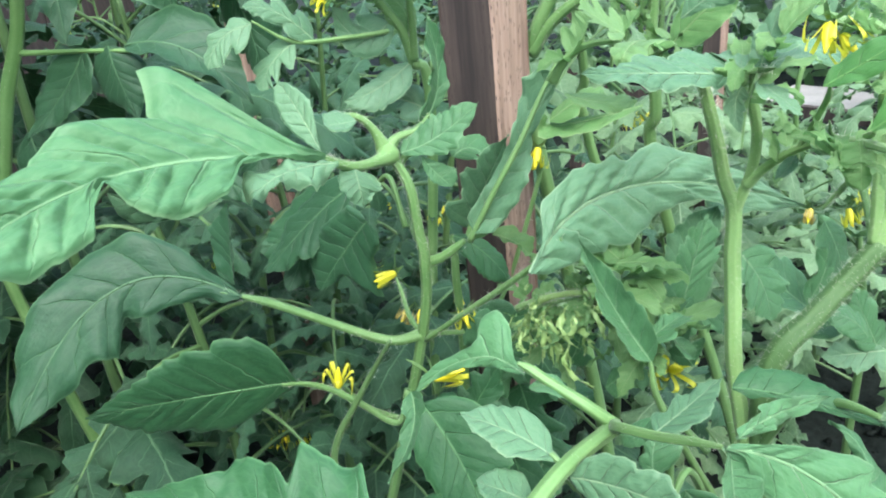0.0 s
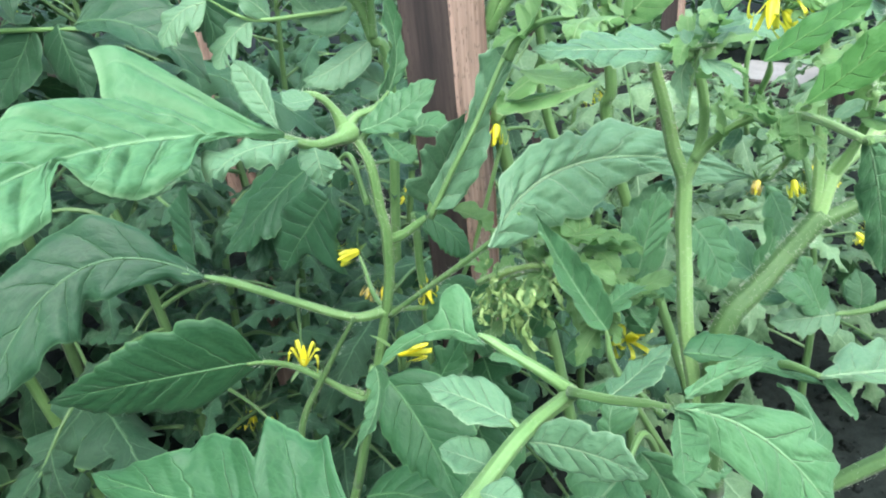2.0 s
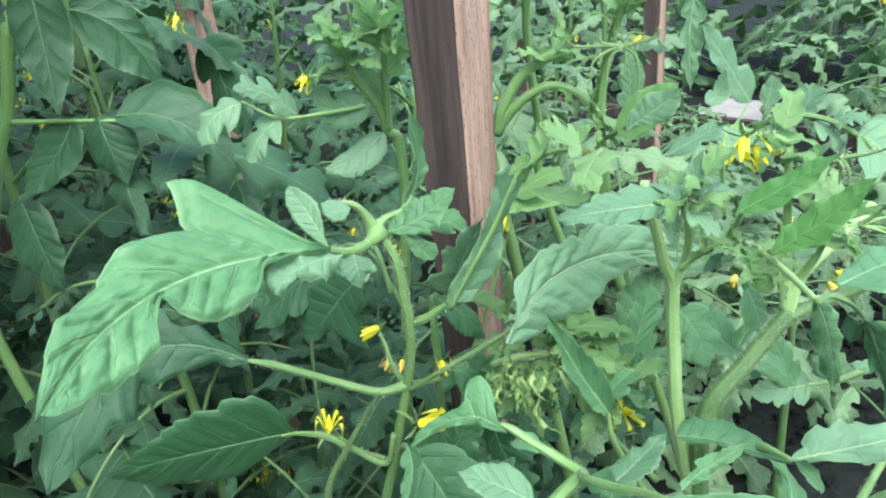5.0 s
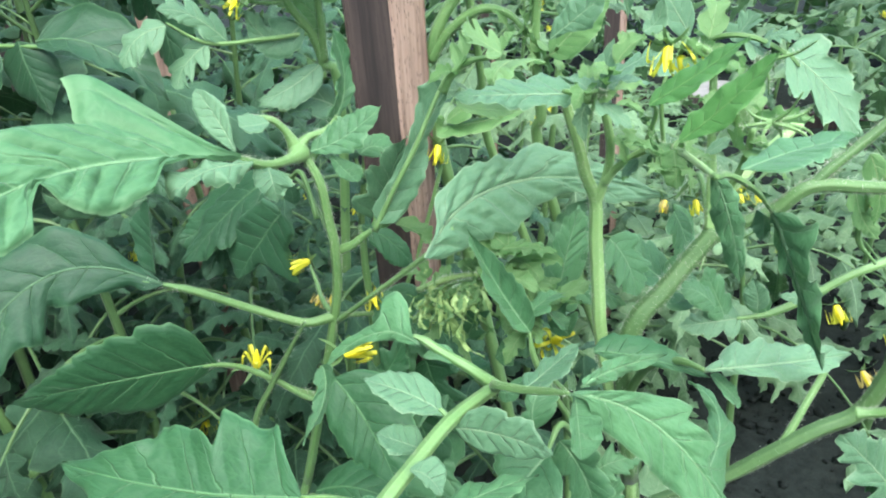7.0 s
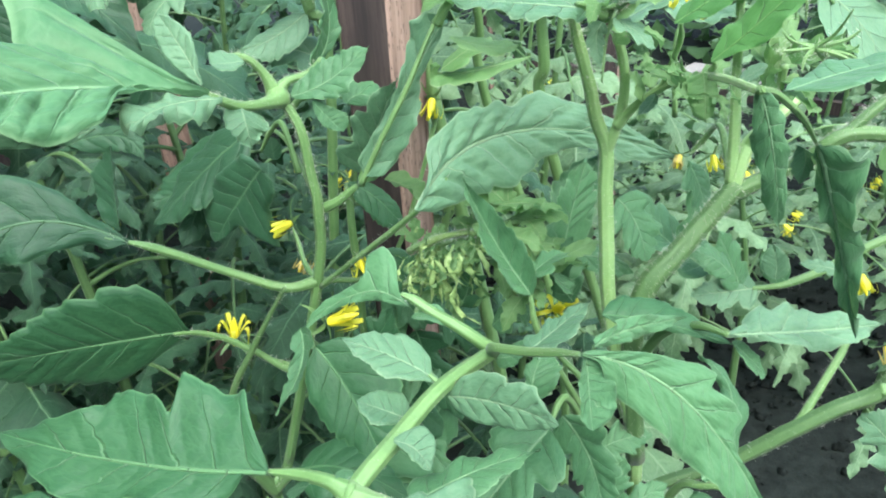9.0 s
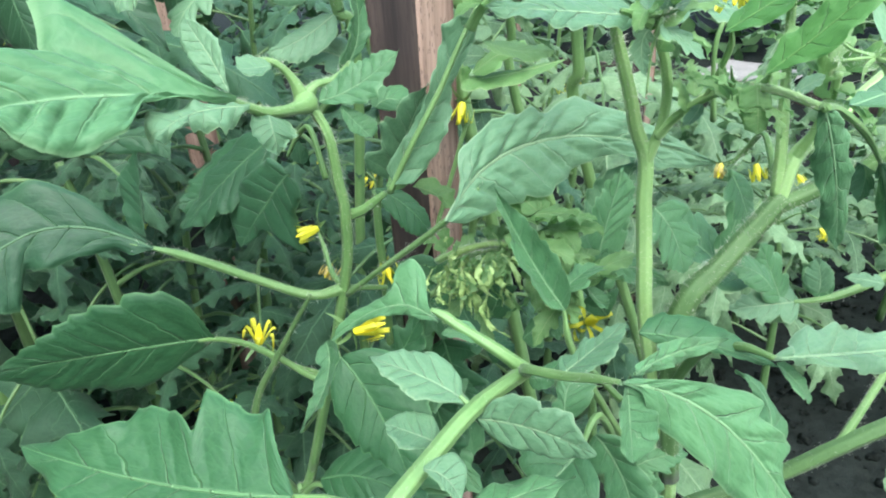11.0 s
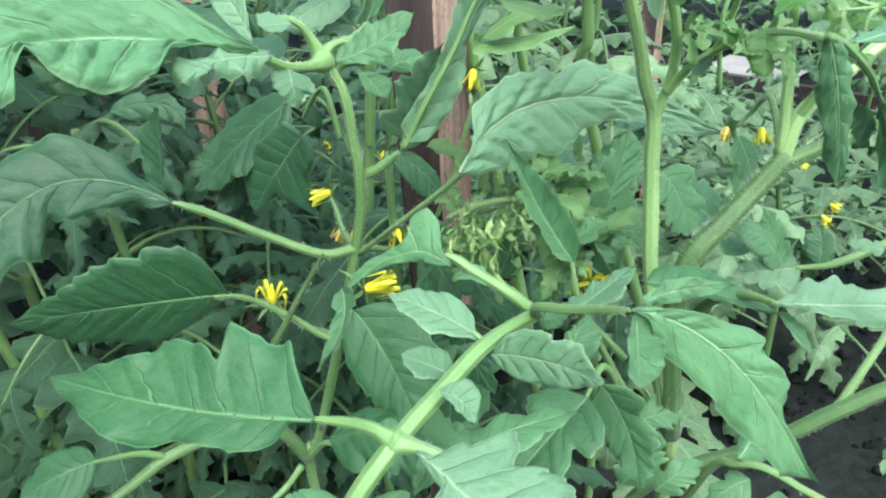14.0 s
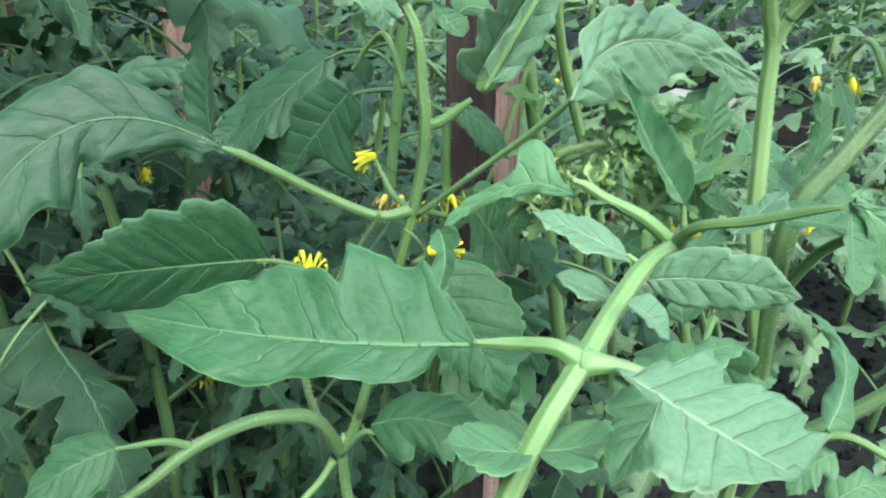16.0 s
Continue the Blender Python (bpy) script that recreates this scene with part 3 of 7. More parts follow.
def soil_clods():
    """Loose crumbs and clods on the bare soil."""
    rng = random.Random(12)
    verts, faces = [], []
    for _ in range(3200):
        x, y = rng.uniform(-0.45, 1.0), rng.uniform(0.1, 1.3)
        r = 0.0025 + 0.010 * rng.random() ** 3
        h = 0.018 * noise.noise(Vector((x * 5, y * 5, 0))) + 0.012 * noise.noise(Vector((x * 19, y * 19, 3)))
        k = len(verts)
        for d in ((1, 0, 0), (-1, 0, 0), (0, 1, 0), (0, -1, 0), (0, 0, 0.8), (0, 0, -0.8)):
            q = r * rng.uniform(0.65, 1.3)
            verts.append((x + d[0] * q + rng.gauss(0, 0.15) * r, y + d[1] * q + rng.gauss(0, 0.15) * r, h + r * 0.35 + d[2] * q))
        for a, b, c in ((0, 2, 4), (2, 1, 4), (1, 3, 4), (3, 0, 4), (2, 0, 5), (1, 2, 5), (3, 1, 5), (0, 3, 5)):
            faces.append((k + a, k + b, k + c))
    return tagged(mesh_object("soil_clods", verts, faces, SOIL), "loose dark crumbs and clods of garden soil", "soil", kind="stuff")


soil_clods()


# ---------------------------------------------------------------- the staked plant in front
plant_a = thing("tomato_plant", "tall green tomato plant in flower beside a wooden stake", "plant", "tomato plants")
stem_a = stalk('stem', plant_a, ((-0.0850, 0.2700, 0.0000), (-0.0800, 0.2650, 0.2000), (-0.0740, 0.2620, 0.3600), (-0.0768, 0.2620, 0.4536), (-0.0683, 0.2640, 0.4707), (-0.0380, 0.2680, 0.5790), (-0.0325, 0.2660, 0.6165), (-0.0334, 0.2660, 0.6324), (-0.0344, 0.2660, 0.6506), (-0.0380, 0.2680, 0.6602), (-0.0429, 0.2695, 0.6672)), 0.0031, 0.0017, hairs=700, swell=0.12, seed=3, sides=24)
leaf_a = stalk('leaf', plant_a, ((-0.0420, 0.2690, 0.6660), (-0.0445, 0.2580, 0.6669), (-0.0510, 0.2400, 0.6713), (-0.0578, 0.2260, 0.6795), (-0.0610, 0.2215, 0.6830)), 0.0022, 0.0015, hairs=160, seed=11, flare=1.0, tip=0.4)
blade(leaf_a, (-0.0562, 0.2224, 0.6813), (-0.0992, 0.1706, 0.6983), (-0.1148, 0.1127, 0.6930), (-0.0837, 0.1670, 0.6857), (-0.1234, 0.1963, 0.7238), lw=((0, 0.03), (0.148, 0.16), (0.204, 0.29), (0.228, 0.86), (0.309, 1.0), (0.423, 0.84), (0.501, 0.44), (0.547, 0.2), (0.585, 0.49), (0.599, 0.86), (0.697, 0.81), (0.78, 0.68), (0.9, 0.4), (0.972, 0.19), (1, 0.0)), rw=((0, 0.01), (0.016, 0.1), (0.04, 0.18), (0.046, 0.33), (0.052, 0.51), (0.058, 0.71), (0.064, 0.85), (0.07, 0.96), (0.076, 1.0), (0.082, 1.0), (0.136, 0.75), (0.192, 0.56), (0.22, 0.39), (0.248, 0.46), (0.369, 0.47), (0.463, 0.4), (0.553, 0.29), (0.613, 0.28), (0.691, 0.26), (0.77, 0.2), (0.862, 0.11), (0.956, 0.03), (1, 0.0)), slant=(0.5, 0.9), ramp=(1.0, 0.0), cup=0.06, pucker=0.036, curl=0.6, teeth=0.02, wave=0.018, nu=240, nv=40, rows=11.0, soft=0.003)
blade(leaf_a, (-0.0558, 0.2150, 0.6862), (-0.0616, 0.2220, 0.6960), (-0.0694, 0.2300, 0.7067), (-0.0670, 0.2208, 0.6913), (-0.0560, 0.2216, 0.6979), lw=((0, 0.07), (0.151, 0.43), (0.327, 0.85), (0.538, 1.0), (0.759, 0.86), (0.95, 0.36), (1, 0.0)), rw=((0, 0.09), (0.181, 0.22), (0.357, 0.68), (0.503, 1.0), (0.714, 0.76), (0.894, 0.41), (1, 0.0)), slant=0.4, cup=0.1, pucker=0.02, curl=0.5, teeth=0.05, wave=0.012, nu=60, nv=26, mat=PALE)
blade(leaf_a, (-0.0503, 0.2380, 0.6714), (-0.0483, 0.2320, 0.6661), (-0.0476, 0.2320, 0.6576), (-0.0551, 0.2280, 0.6699), (-0.0415, 0.2400, 0.6645), slant=0.3, cup=0.1, teeth=0.04, wave=0.04, curl=0.5, mat=PALE)
blade(leaf_a, (-0.0509, 0.2178, 0.6803), (-0.0650, 0.2070, 0.6825), (-0.0730, 0.1920, 0.6799), (-0.0583, 0.2031, 0.6776), (-0.0705, 0.2148, 0.6884), lw=((0, 0.06), (0.291, 1.0), (0.528, 0.45), (0.774, 0.28), (0.975, 0.19), (1, 0.0)), rw=((0, 0.05), (0.176, 0.28), (0.513, 0.51), (0.714, 1.0), (0.905, 0.51), (1, 0.0)), slant=0.0, cup=-0.4, teeth=0.03, wave=0.07, curl=0.5, pucker=0.03, mat=PALE, label='pale curled margin')
blade(leaf_a, (-0.0770, 0.1793, 0.6847), (-0.0891, 0.1704, 0.6862), (-0.0994, 0.1624, 0.6956), (-0.0895, 0.1704, 0.6799), (-0.0874, 0.1716, 0.6875), lw=((0, 0.08), (0.266, 0.49), (0.538, 0.56), (0.724, 1.0), (0.834, 0.77), (1, 0.0)), rw=((0, 0.27), (0.312, 0.83), (0.633, 1.0), (0.874, 0.99), (1, 0.0)), slant=0.0, cup=-0.3, teeth=0.02, wave=0.03, curl=0.3, pucker=0.02, mat=PALE, label='pale folded margin')
leaf_b = stalk('leaf', plant_a, ((-0.0428, 0.2700, 0.6655), (-0.0453, 0.2680, 0.6747), (-0.0492, 0.2660, 0.6814), (-0.0541, 0.2640, 0.6846), (-0.0594, 0.2620, 0.6854)), 0.0019, 0.0010, hairs=120, seed=12, flare=1.0, tip=0.5)
blade(leaf_b, (-0.0515, 0.2611, 0.6831), (-0.0566, 0.2562, 0.6837), (-0.0620, 0.2522, 0.6847), (-0.0521, 0.2517, 0.6811), (-0.0608, 0.2627, 0.6868), lw=((0, 0.07), (0.407, 0.93), (0.779, 1.0), (1, 0.0)), rw=((0, 0.06), (0.006, 0.45), (0.307, 1.0), (0.764, 0.85), (1, 0.0)), slant=0.2, cup=0.25, teeth=0.02, curl=0.6, mat=PALE)
leaf_c = stalk('leaf', plant_a, ((-0.0426, 0.2700, 0.6669), (-0.0377, 0.2720, 0.6717), (-0.0298, 0.2760, 0.6731), (-0.0241, 0.2800, 0.6782)), 0.0019, 0.0012, hairs=90, seed=13, flare=1.0, tip=0.5)
blade(leaf_c, (-0.0294, 0.2780, 0.6728), (-0.0201, 0.2923, 0.6882), (-0.0225, 0.2900, 0.7167), (-0.0267, 0.2827, 0.6907), (-0.0181, 0.2950, 0.6841), lw=((0, 0.04), (0.03, 0.51), (0.241, 1.0), (0.653, 0.75), (0.879, 0.64), (1, 0.0)), rw=((0, 0.11), (0.191, 0.46), (0.357, 0.83), (0.553, 1.0), (0.739, 0.97), (0.899, 0.58), (1, 0.0)), slant=0.2, cup=0.5, teeth=0.04, curl=0.6, wave=0.025, pucker=0.014, nu=60, rib_r=0.0004)
leaf_d = stalk('leaf', plant_a, ((-0.0410, 0.2780, 0.6550), (-0.0356, 0.2800, 0.6615), (-0.0288, 0.2820, 0.6614)), 0.0018, 0.0012, seed=14, tip=0.5)
blade(leaf_d, (-0.0371, 0.2700, 0.6658), (-0.0216, 0.2700, 0.6710), (-0.0037, 0.2742, 0.6826), (-0.0272, 0.2760, 0.6771), (-0.0195, 0.2637, 0.6634), lw=((0, 0.05), (0.064, 0.7), (0.248, 0.96), (0.471, 1.0), (0.731, 0.73), (0.884, 0.46), (1, 0.0)), rw=((0, 0.05), (0.259, 0.5), (0.391, 0.86), (0.539, 1.0), (0.699, 0.54), (0.862, 0.36), (1, 0.0)), slant=0.4, cup=0.08, pucker=0.024, teeth=0.08, curl=0.3, nu=60)
blade(leaf_d, (-0.0283, 0.2680, 0.6638), (-0.0237, 0.2669, 0.6576), (-0.0173, 0.2660, 0.6505), (-0.0189, 0.2696, 0.6622), (-0.0274, 0.2655, 0.6559), lw=((0, 0.07), (0.347, 0.56), (0.721, 1.0), (0.96, 0.62), (1, 0.0)), rw=((0, 0.12), (0.259, 0.65), (0.557, 1.0), (0.814, 0.59), (1, 0.0)), slant=0.2, cup=0.1, pucker=0.024, teeth=0.06)
blade(leaf_d, (-0.0168, 0.2870, 0.6565), (-0.0080, 0.2900, 0.6589), (0.0012, 0.2900, 0.6501), (-0.0044, 0.3000, 0.6622), (-0.0078, 0.2800, 0.6554), lw=LOBED, rw=LOBED, cup=0.1, pucker=0.032)
leaf_e = stalk('leaf', plant_a, ((-0.0330, 0.2710, 0.6140), (-0.0239, 0.2680, 0.6184), (-0.0141, 0.2640, 0.6269)), 0.0024, 0.0019, hairs=30, seed=15, tip=0.5)
blade(leaf_e, (-0.0090, 0.2480, 0.6373), (0.0100, 0.2515, 0.6698), (0.0265, 0.2540, 0.6957), (-0.0014, 0.2539, 0.6722), (0.0169, 0.2486, 0.6618), lw=((0, 0.04), (0.046, 0.5), (0.291, 0.34), (0.471, 0.35), (0.657, 0.65), (0.808, 1.0), (0.924, 0.68), (1, 0.0)), rw=((0, 0.05), (0.04, 0.68), (0.196, 1.0), (0.347, 0.99), (0.461, 0.69), (0.563, 0.31), (0.709, 0.29), (0.88, 0.2), (1, 0.0)), slant=0.3, cup=0.2, pucker=0.016, teeth=0.08, curl=0.4, nu=80, nv=28, rib_r=0.0003, mat=PALE)
blade(leaf_e, (-0.0123, 0.2650, 0.6323), (-0.0041, 0.2620, 0.6500), (0.0069, 0.2570, 0.6733), (-0.0164, 0.2560, 0.6548), (0.0026, 0.2620, 0.6556), lw=LOBED, rw=NARROW, cup=0.1, pucker=0.025, teeth=0.08, mat=PALE)
blade(leaf_e, (-0.0120, 0.2620, 0.6340), (-0.0037, 0.2550, 0.6373), (0.0052, 0.2500, 0.6439), (-0.0021, 0.2580, 0.6413), (-0.0045, 0.2500, 0.6331), cup=0.5, teeth=0.04, mat=YOUNG)
rib_e = stalk('midrib', plant_a, ((-0.0114, 0.2500, 0.6330), (-0.0010, 0.2470, 0.6530), (0.0100, 0.2475, 0.6715), (0.0185, 0.2490, 0.6880), (0.0262, 0.2520, 0.7010)), 0.0013, 0.0008, hairs=90, seed=161, down=0.5)
tip_e = stalk('leaf_tip', plant_a, ((0.0224, 0.2410, 0.6955), (0.0272, 0.2390, 0.7029), (0.0340, 0.2370, 0.7073), (0.0448, 0.2340, 0.7086)), 0.0018, 0.0009, seed=16)
blade(tip_e, (0.0284, 0.2390, 0.7037), (0.0334, 0.2400, 0.7107), (0.0360, 0.2430, 0.7178), (0.0314, 0.2500, 0.7105), (0.0368, 0.2350, 0.7140), lw=LOBED, rw=LOBED, cup=0.5, teeth=0.05, mat=YOUNG)
blade(tip_e, (0.0271, 0.2390, 0.7022), (0.0234, 0.2360, 0.7042), (0.0165, 0.2330, 0.7005), (0.0203, 0.2300, 0.7022), (0.0240, 0.2400, 0.7058), lw=LOBED, rw=LOBED, cup=0.5, mat=YOUNG)
blade(tip_e, (0.0416, 0.2350, 0.7082), (0.0460, 0.2340, 0.7111), (0.0514, 0.2360, 0.7179), (0.0461, 0.2400, 0.7140), (0.0492, 0.2300, 0.7141), lw=LOBED, rw=LOBED, cup=0.4, mat=YOUNG)
blade(tip_e, (-0.0021, 0.2620, 0.6298), (0.0083, 0.2580, 0.6261), (0.0135, 0.2550, 0.6184), (0.0135, 0.2620, 0.6248), (0.0063, 0.2520, 0.6251), cup=0.6, teeth=0.03, wave=0.06, mat=YOUNG)
leaf_f = stalk('leaf', plant_a, ((-0.0364, 0.2670, 0.5767), (-0.0167, 0.2520, 0.5984), (-0.0006, 0.2390, 0.6160), (0.0117, 0.2280, 0.6309), (0.0218, 0.2180, 0.6460)), 0.0013, 0.0012, hairs=120, seed=17, tip=0.5)
blade(leaf_f, (0.0105, 0.2052, 0.6403), (0.0561, 0.2521, 0.6503), (0.1463, 0.3110, 0.6098), (0.0464, 0.2538, 0.6689), (0.0529, 0.2385, 0.6312), lw=((0, 0.03), (0.052, 0.03), (0.132, 0.19), (0.146, 0.41), (0.178, 0.59), (0.242, 0.65), (0.319, 0.81), (0.343, 0.61), (0.391, 0.74), (0.453, 0.55), (0.533, 1.0), (0.579, 0.8), (0.619, 0.77), (0.693, 0.6), (0.77, 0.46), (0.882, 0.29), (1, 0.0)), rw=((0, 0.02), (0.028, 0.33), (0.122, 0.66), (0.238, 0.86), (0.331, 1.0), (0.411, 0.96), (0.505, 0.66), (0.605, 0.44), (0.687, 0.3), (0.77, 0.53), (0.846, 0.47), (0.922, 0.27), (1, 0.0)), slant=(0.6, 0.35), cup=-0.06, pucker=0.02, teeth=0.07, curl=0.2, wave=0.008, rows=10.0, nu=120, nv=34, mat=PALE)
leaf_g = stalk('leaf', plant_a, ((-0.0380, 0.2680, 0.5790), (-0.0533, 0.2670, 0.5775), (-0.0747, 0.2640, 0.5891), (-0.0959, 0.2570, 0.6050), (-0.1060, 0.2520, 0.6128), (-0.1180, 0.2490, 0.6185)), 0.0024, 0.0016, hairs=110, seed=18, tip=0.15)
blade(leaf_g, (-0.1095, 0.2499, 0.6153), (-0.1594, 0.2427, 0.6262), (-0.1925, 0.2046, 0.5870), (-0.1456, 0.2332, 0.6071), (-0.1631, 0.2548, 0.6445), lw=((0, 0.02), (0.042, 0.25), (0.102, 0.23), (0.162, 0.43), (0.301, 0.71), (0.461, 0.48), (0.467, 0.83), (0.527, 1.0), (0.721, 0.55), (0.798, 0.58), (0.912, 0.3), (0.968, 0.14), (1, 0.0)), rw=((0, 0.02), (0.072, 0.17), (0.132, 0.24), (0.202, 0.54), (0.267, 0.83), (0.325, 1.0), (0.395, 0.96), (0.521, 0.91), (0.659, 0.87), (0.806, 0.65), (0.926, 0.35), (1, 0.0)), slant=0.5, cup=-0.1, pucker=0.014, teeth=0.03, curl=0.3, nu=90, nv=30, mat=LEAF_SHADE)
blade(leaf_g, (-0.1145, 0.2570, 0.6176), (-0.1151, 0.2620, 0.6308), (-0.1129, 0.2680, 0.6508), (-0.1236, 0.2700, 0.6280), (-0.1080, 0.2550, 0.6307), lw=NARROW, rw=NARROW, cup=0.4, mat=LEAF_SHADE)
leaf_h = stalk('leaf', plant_a, ((-0.0480, 0.2650, 0.5506), (-0.0548, 0.2630, 0.5329), (-0.0717, 0.2660, 0.5430), (-0.0860, 0.2650, 0.5540), (-0.0960, 0.2590, 0.5622), (-0.1040, 0.2550, 0.5650)), 0.0016, 0.0014, hairs=90, seed=19, tip=0.5)
blade(leaf_h, (-0.0974, 0.2580, 0.5635), (-0.1383, 0.2433, 0.5692), (-0.1817, 0.2280, 0.5735), (-0.1386, 0.2482, 0.5409), (-0.1290, 0.2412, 0.5987), lw=((0, 0.02), (0.042, 0.19), (0.14, 0.53), (0.206, 0.89), (0.275, 1.0), (0.433, 0.85), (0.623, 0.66), (0.796, 0.42), (0.912, 0.18), (1, 0.0)), rw=((0, 0.02), (0.02, 0.10), (0.05, 0.38), (0.09, 0.70), (0.15, 0.94), (0.21, 1.0), (0.27, 0.92), (0.349, 0.86), (0.497, 0.68), (0.729, 0.38), (0.898, 0.12), (1, 0.0)), slant=0.7, cup=-0.05, pucker=0.014, teeth=0.06, wave=0.008, rows=9.0, nu=90, nv=32, mat=MATURE_SHADED)
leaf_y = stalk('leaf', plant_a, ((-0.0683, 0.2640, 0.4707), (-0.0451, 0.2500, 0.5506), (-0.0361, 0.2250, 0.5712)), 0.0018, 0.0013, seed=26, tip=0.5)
blade(leaf_y, (-0.0360, 0.2250, 0.5727), (-0.0216, 0.2100, 0.5552), (-0.0105, 0.1950, 0.5311), (-0.0012, 0.2100, 0.5624), (-0.0363, 0.2050, 0.5501), lw=OVATE, rw=OVATE, cup=-0.1, teeth=0.06, mat=MATURE_SHADED)
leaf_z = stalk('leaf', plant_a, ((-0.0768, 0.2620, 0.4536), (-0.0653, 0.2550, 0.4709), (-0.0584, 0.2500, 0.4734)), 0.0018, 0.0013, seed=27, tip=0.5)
blade(leaf_z, (-0.0610, 0.2520, 0.4776), (-0.0327, 0.2400, 0.4874), (-0.0026, 0.2250, 0.4775), (-0.0270, 0.2550, 0.4935), (-0.0358, 0.2250, 0.4765), lw=OVATE, rw=LOBED, cup=-0.1, teeth=0.06, mat=MATURE_SHADED)
blade(leaf_z, (-0.0450, 0.2850, 0.5097), (-0.0189, 0.2800, 0.5263), (0.0013, 0.2750, 0.5212), (-0.0185, 0.2900, 0.5337), (-0.0167, 0.2700, 0.5155), lw=LOBED, rw=LOBED, mat=MATURE_SHADED)
blade(leaf_z, (-0.0085, 0.2850, 0.5067), (0.0019, 0.2800, 0.4782), (-0.0032, 0.2700, 0.4501), (0.0176, 0.2800, 0.4769), (-0.0140, 0.2800, 0.4754), lw=LOBED, rw=LOBED, mat=MATURE_SHADED)
blade(leaf_z, (0.0054, 0.2850, 0.5353), (0.0128, 0.2800, 0.5089), (0.0263, 0.2700, 0.4851), (0.0279, 0.2800, 0.5115), (0.0033, 0.2800, 0.5020), lw=DEEP, rw=LOBED, mat=MATURE_SHADED)
blade(leaf_z, (0.0151, 0.2800, 0.5584), (0.0251, 0.2700, 0.5440), (0.0393, 0.2600, 0.5415), (0.0318, 0.2800, 0.5487), (0.0190, 0.2650, 0.5395), lw=LOBED, rw=DEEP, mat=MATURE_SHADED)
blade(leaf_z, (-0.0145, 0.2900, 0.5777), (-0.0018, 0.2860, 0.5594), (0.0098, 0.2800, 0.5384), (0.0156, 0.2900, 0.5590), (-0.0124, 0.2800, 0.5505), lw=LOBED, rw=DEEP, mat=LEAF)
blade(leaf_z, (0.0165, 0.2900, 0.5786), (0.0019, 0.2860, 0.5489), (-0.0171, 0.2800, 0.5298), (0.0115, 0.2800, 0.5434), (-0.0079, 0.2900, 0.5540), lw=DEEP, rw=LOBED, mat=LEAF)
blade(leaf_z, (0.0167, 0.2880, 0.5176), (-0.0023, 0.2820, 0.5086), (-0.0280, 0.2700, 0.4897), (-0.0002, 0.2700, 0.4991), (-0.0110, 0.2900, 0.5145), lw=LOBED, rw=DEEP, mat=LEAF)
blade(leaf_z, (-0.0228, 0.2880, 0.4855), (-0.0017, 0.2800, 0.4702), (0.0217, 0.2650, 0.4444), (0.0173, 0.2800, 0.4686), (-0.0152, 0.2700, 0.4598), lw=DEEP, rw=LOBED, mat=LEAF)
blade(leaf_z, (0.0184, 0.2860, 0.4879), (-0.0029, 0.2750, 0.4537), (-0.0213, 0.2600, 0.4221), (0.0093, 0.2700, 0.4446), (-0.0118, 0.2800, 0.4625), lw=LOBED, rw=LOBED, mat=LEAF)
leaf_i = stalk('leaf', plant_a, ((-0.0400, 0.2760, 0.6300), (-0.0460, 0.2900, 0.6480), (-0.0540, 0.3000, 0.6420), (-0.0610, 0.3050, 0.6310)), 0.0013, 0.0011, seed=20, tip=0.6)
blade(leaf_i, (-0.0628, 0.3050, 0.6219), (-0.0785, 0.3112, 0.6031), (-0.0964, 0.3180, 0.5784), (-0.0569, 0.2975, 0.5858), (-0.0916, 0.3203, 0.6199), lw=((0, 0.02), (0.006, 0.2), (0.092, 0.4), (0.277, 0.48), (0.477, 1.0), (0.571, 0.6), (0.663, 0.22), (0.862, 0.12), (1, 0.0)), rw=((0, 0.02), (0.006, 0.24), (0.084, 0.63), (0.331, 0.81), (0.591, 1.0), (0.816, 0.68), (0.98, 0.25), (1, 0.0)), slant=0.3, cup=-0.1, pucker=0.014, teeth=0.03, curl=0.5, nu=80, nv=26, mat=LEAF_SHADE)
blade(leaf_i, (-0.0566, 0.3090, 0.6249), (-0.0562, 0.3090, 0.6307), (-0.0568, 0.3100, 0.6369), (-0.0618, 0.3120, 0.6300), (-0.0514, 0.3080, 0.6307), cup=0.2, mat=LEAF_SHADE)
leaf_j = stalk('leaf', plant_a, ((-0.0335, 0.2670, 0.6250), (-0.0480, 0.3000, 0.6380), (-0.0625, 0.3250, 0.6360), (-0.0746, 0.3300, 0.6315)), 0.0011, 0.0009, seed=21, tip=0.5, mat=STEM_SHADE)
blade(leaf_j, (-0.0708, 0.3300, 0.6334), (-0.0987, 0.3300, 0.6132), (-0.1274, 0.3250, 0.5874), (-0.0874, 0.3150, 0.6090), (-0.1105, 0.3450, 0.6180), lw=LOBED, rw=OVATE, cup=-0.1, teeth=0.05, mat=LEAF_SHADE)
blade(leaf_j, (-0.1476, 0.4200, 0.6483), (-0.1431, 0.4100, 0.6332), (-0.1492, 0.4000, 0.6171), (-0.1293, 0.4100, 0.6322), (-0.1624, 0.4200, 0.6317), lw=LOBED, rw=LOBED, mat=LEAF_SHADE)
blade(leaf_j, (-0.0912, 0.3600, 0.6227), (-0.1192, 0.3600, 0.5959), (-0.1394, 0.3600, 0.5868), (-0.1123, 0.3500, 0.5857), (-0.1301, 0.3700, 0.6033), lw=LOBED, rw=OVATE, cup=-0.1, mat=LEAF_SHADE)
blade(leaf_j, (-0.1051, 0.3700, 0.6119), (-0.1165, 0.3700, 0.5807), (-0.1295, 0.3600, 0.5563), (-0.1040, 0.3650, 0.5783), (-0.1317, 0.3750, 0.5796), lw=LOBED, rw=LOBED, cup=-0.1, mat=LEAF_SHADE)
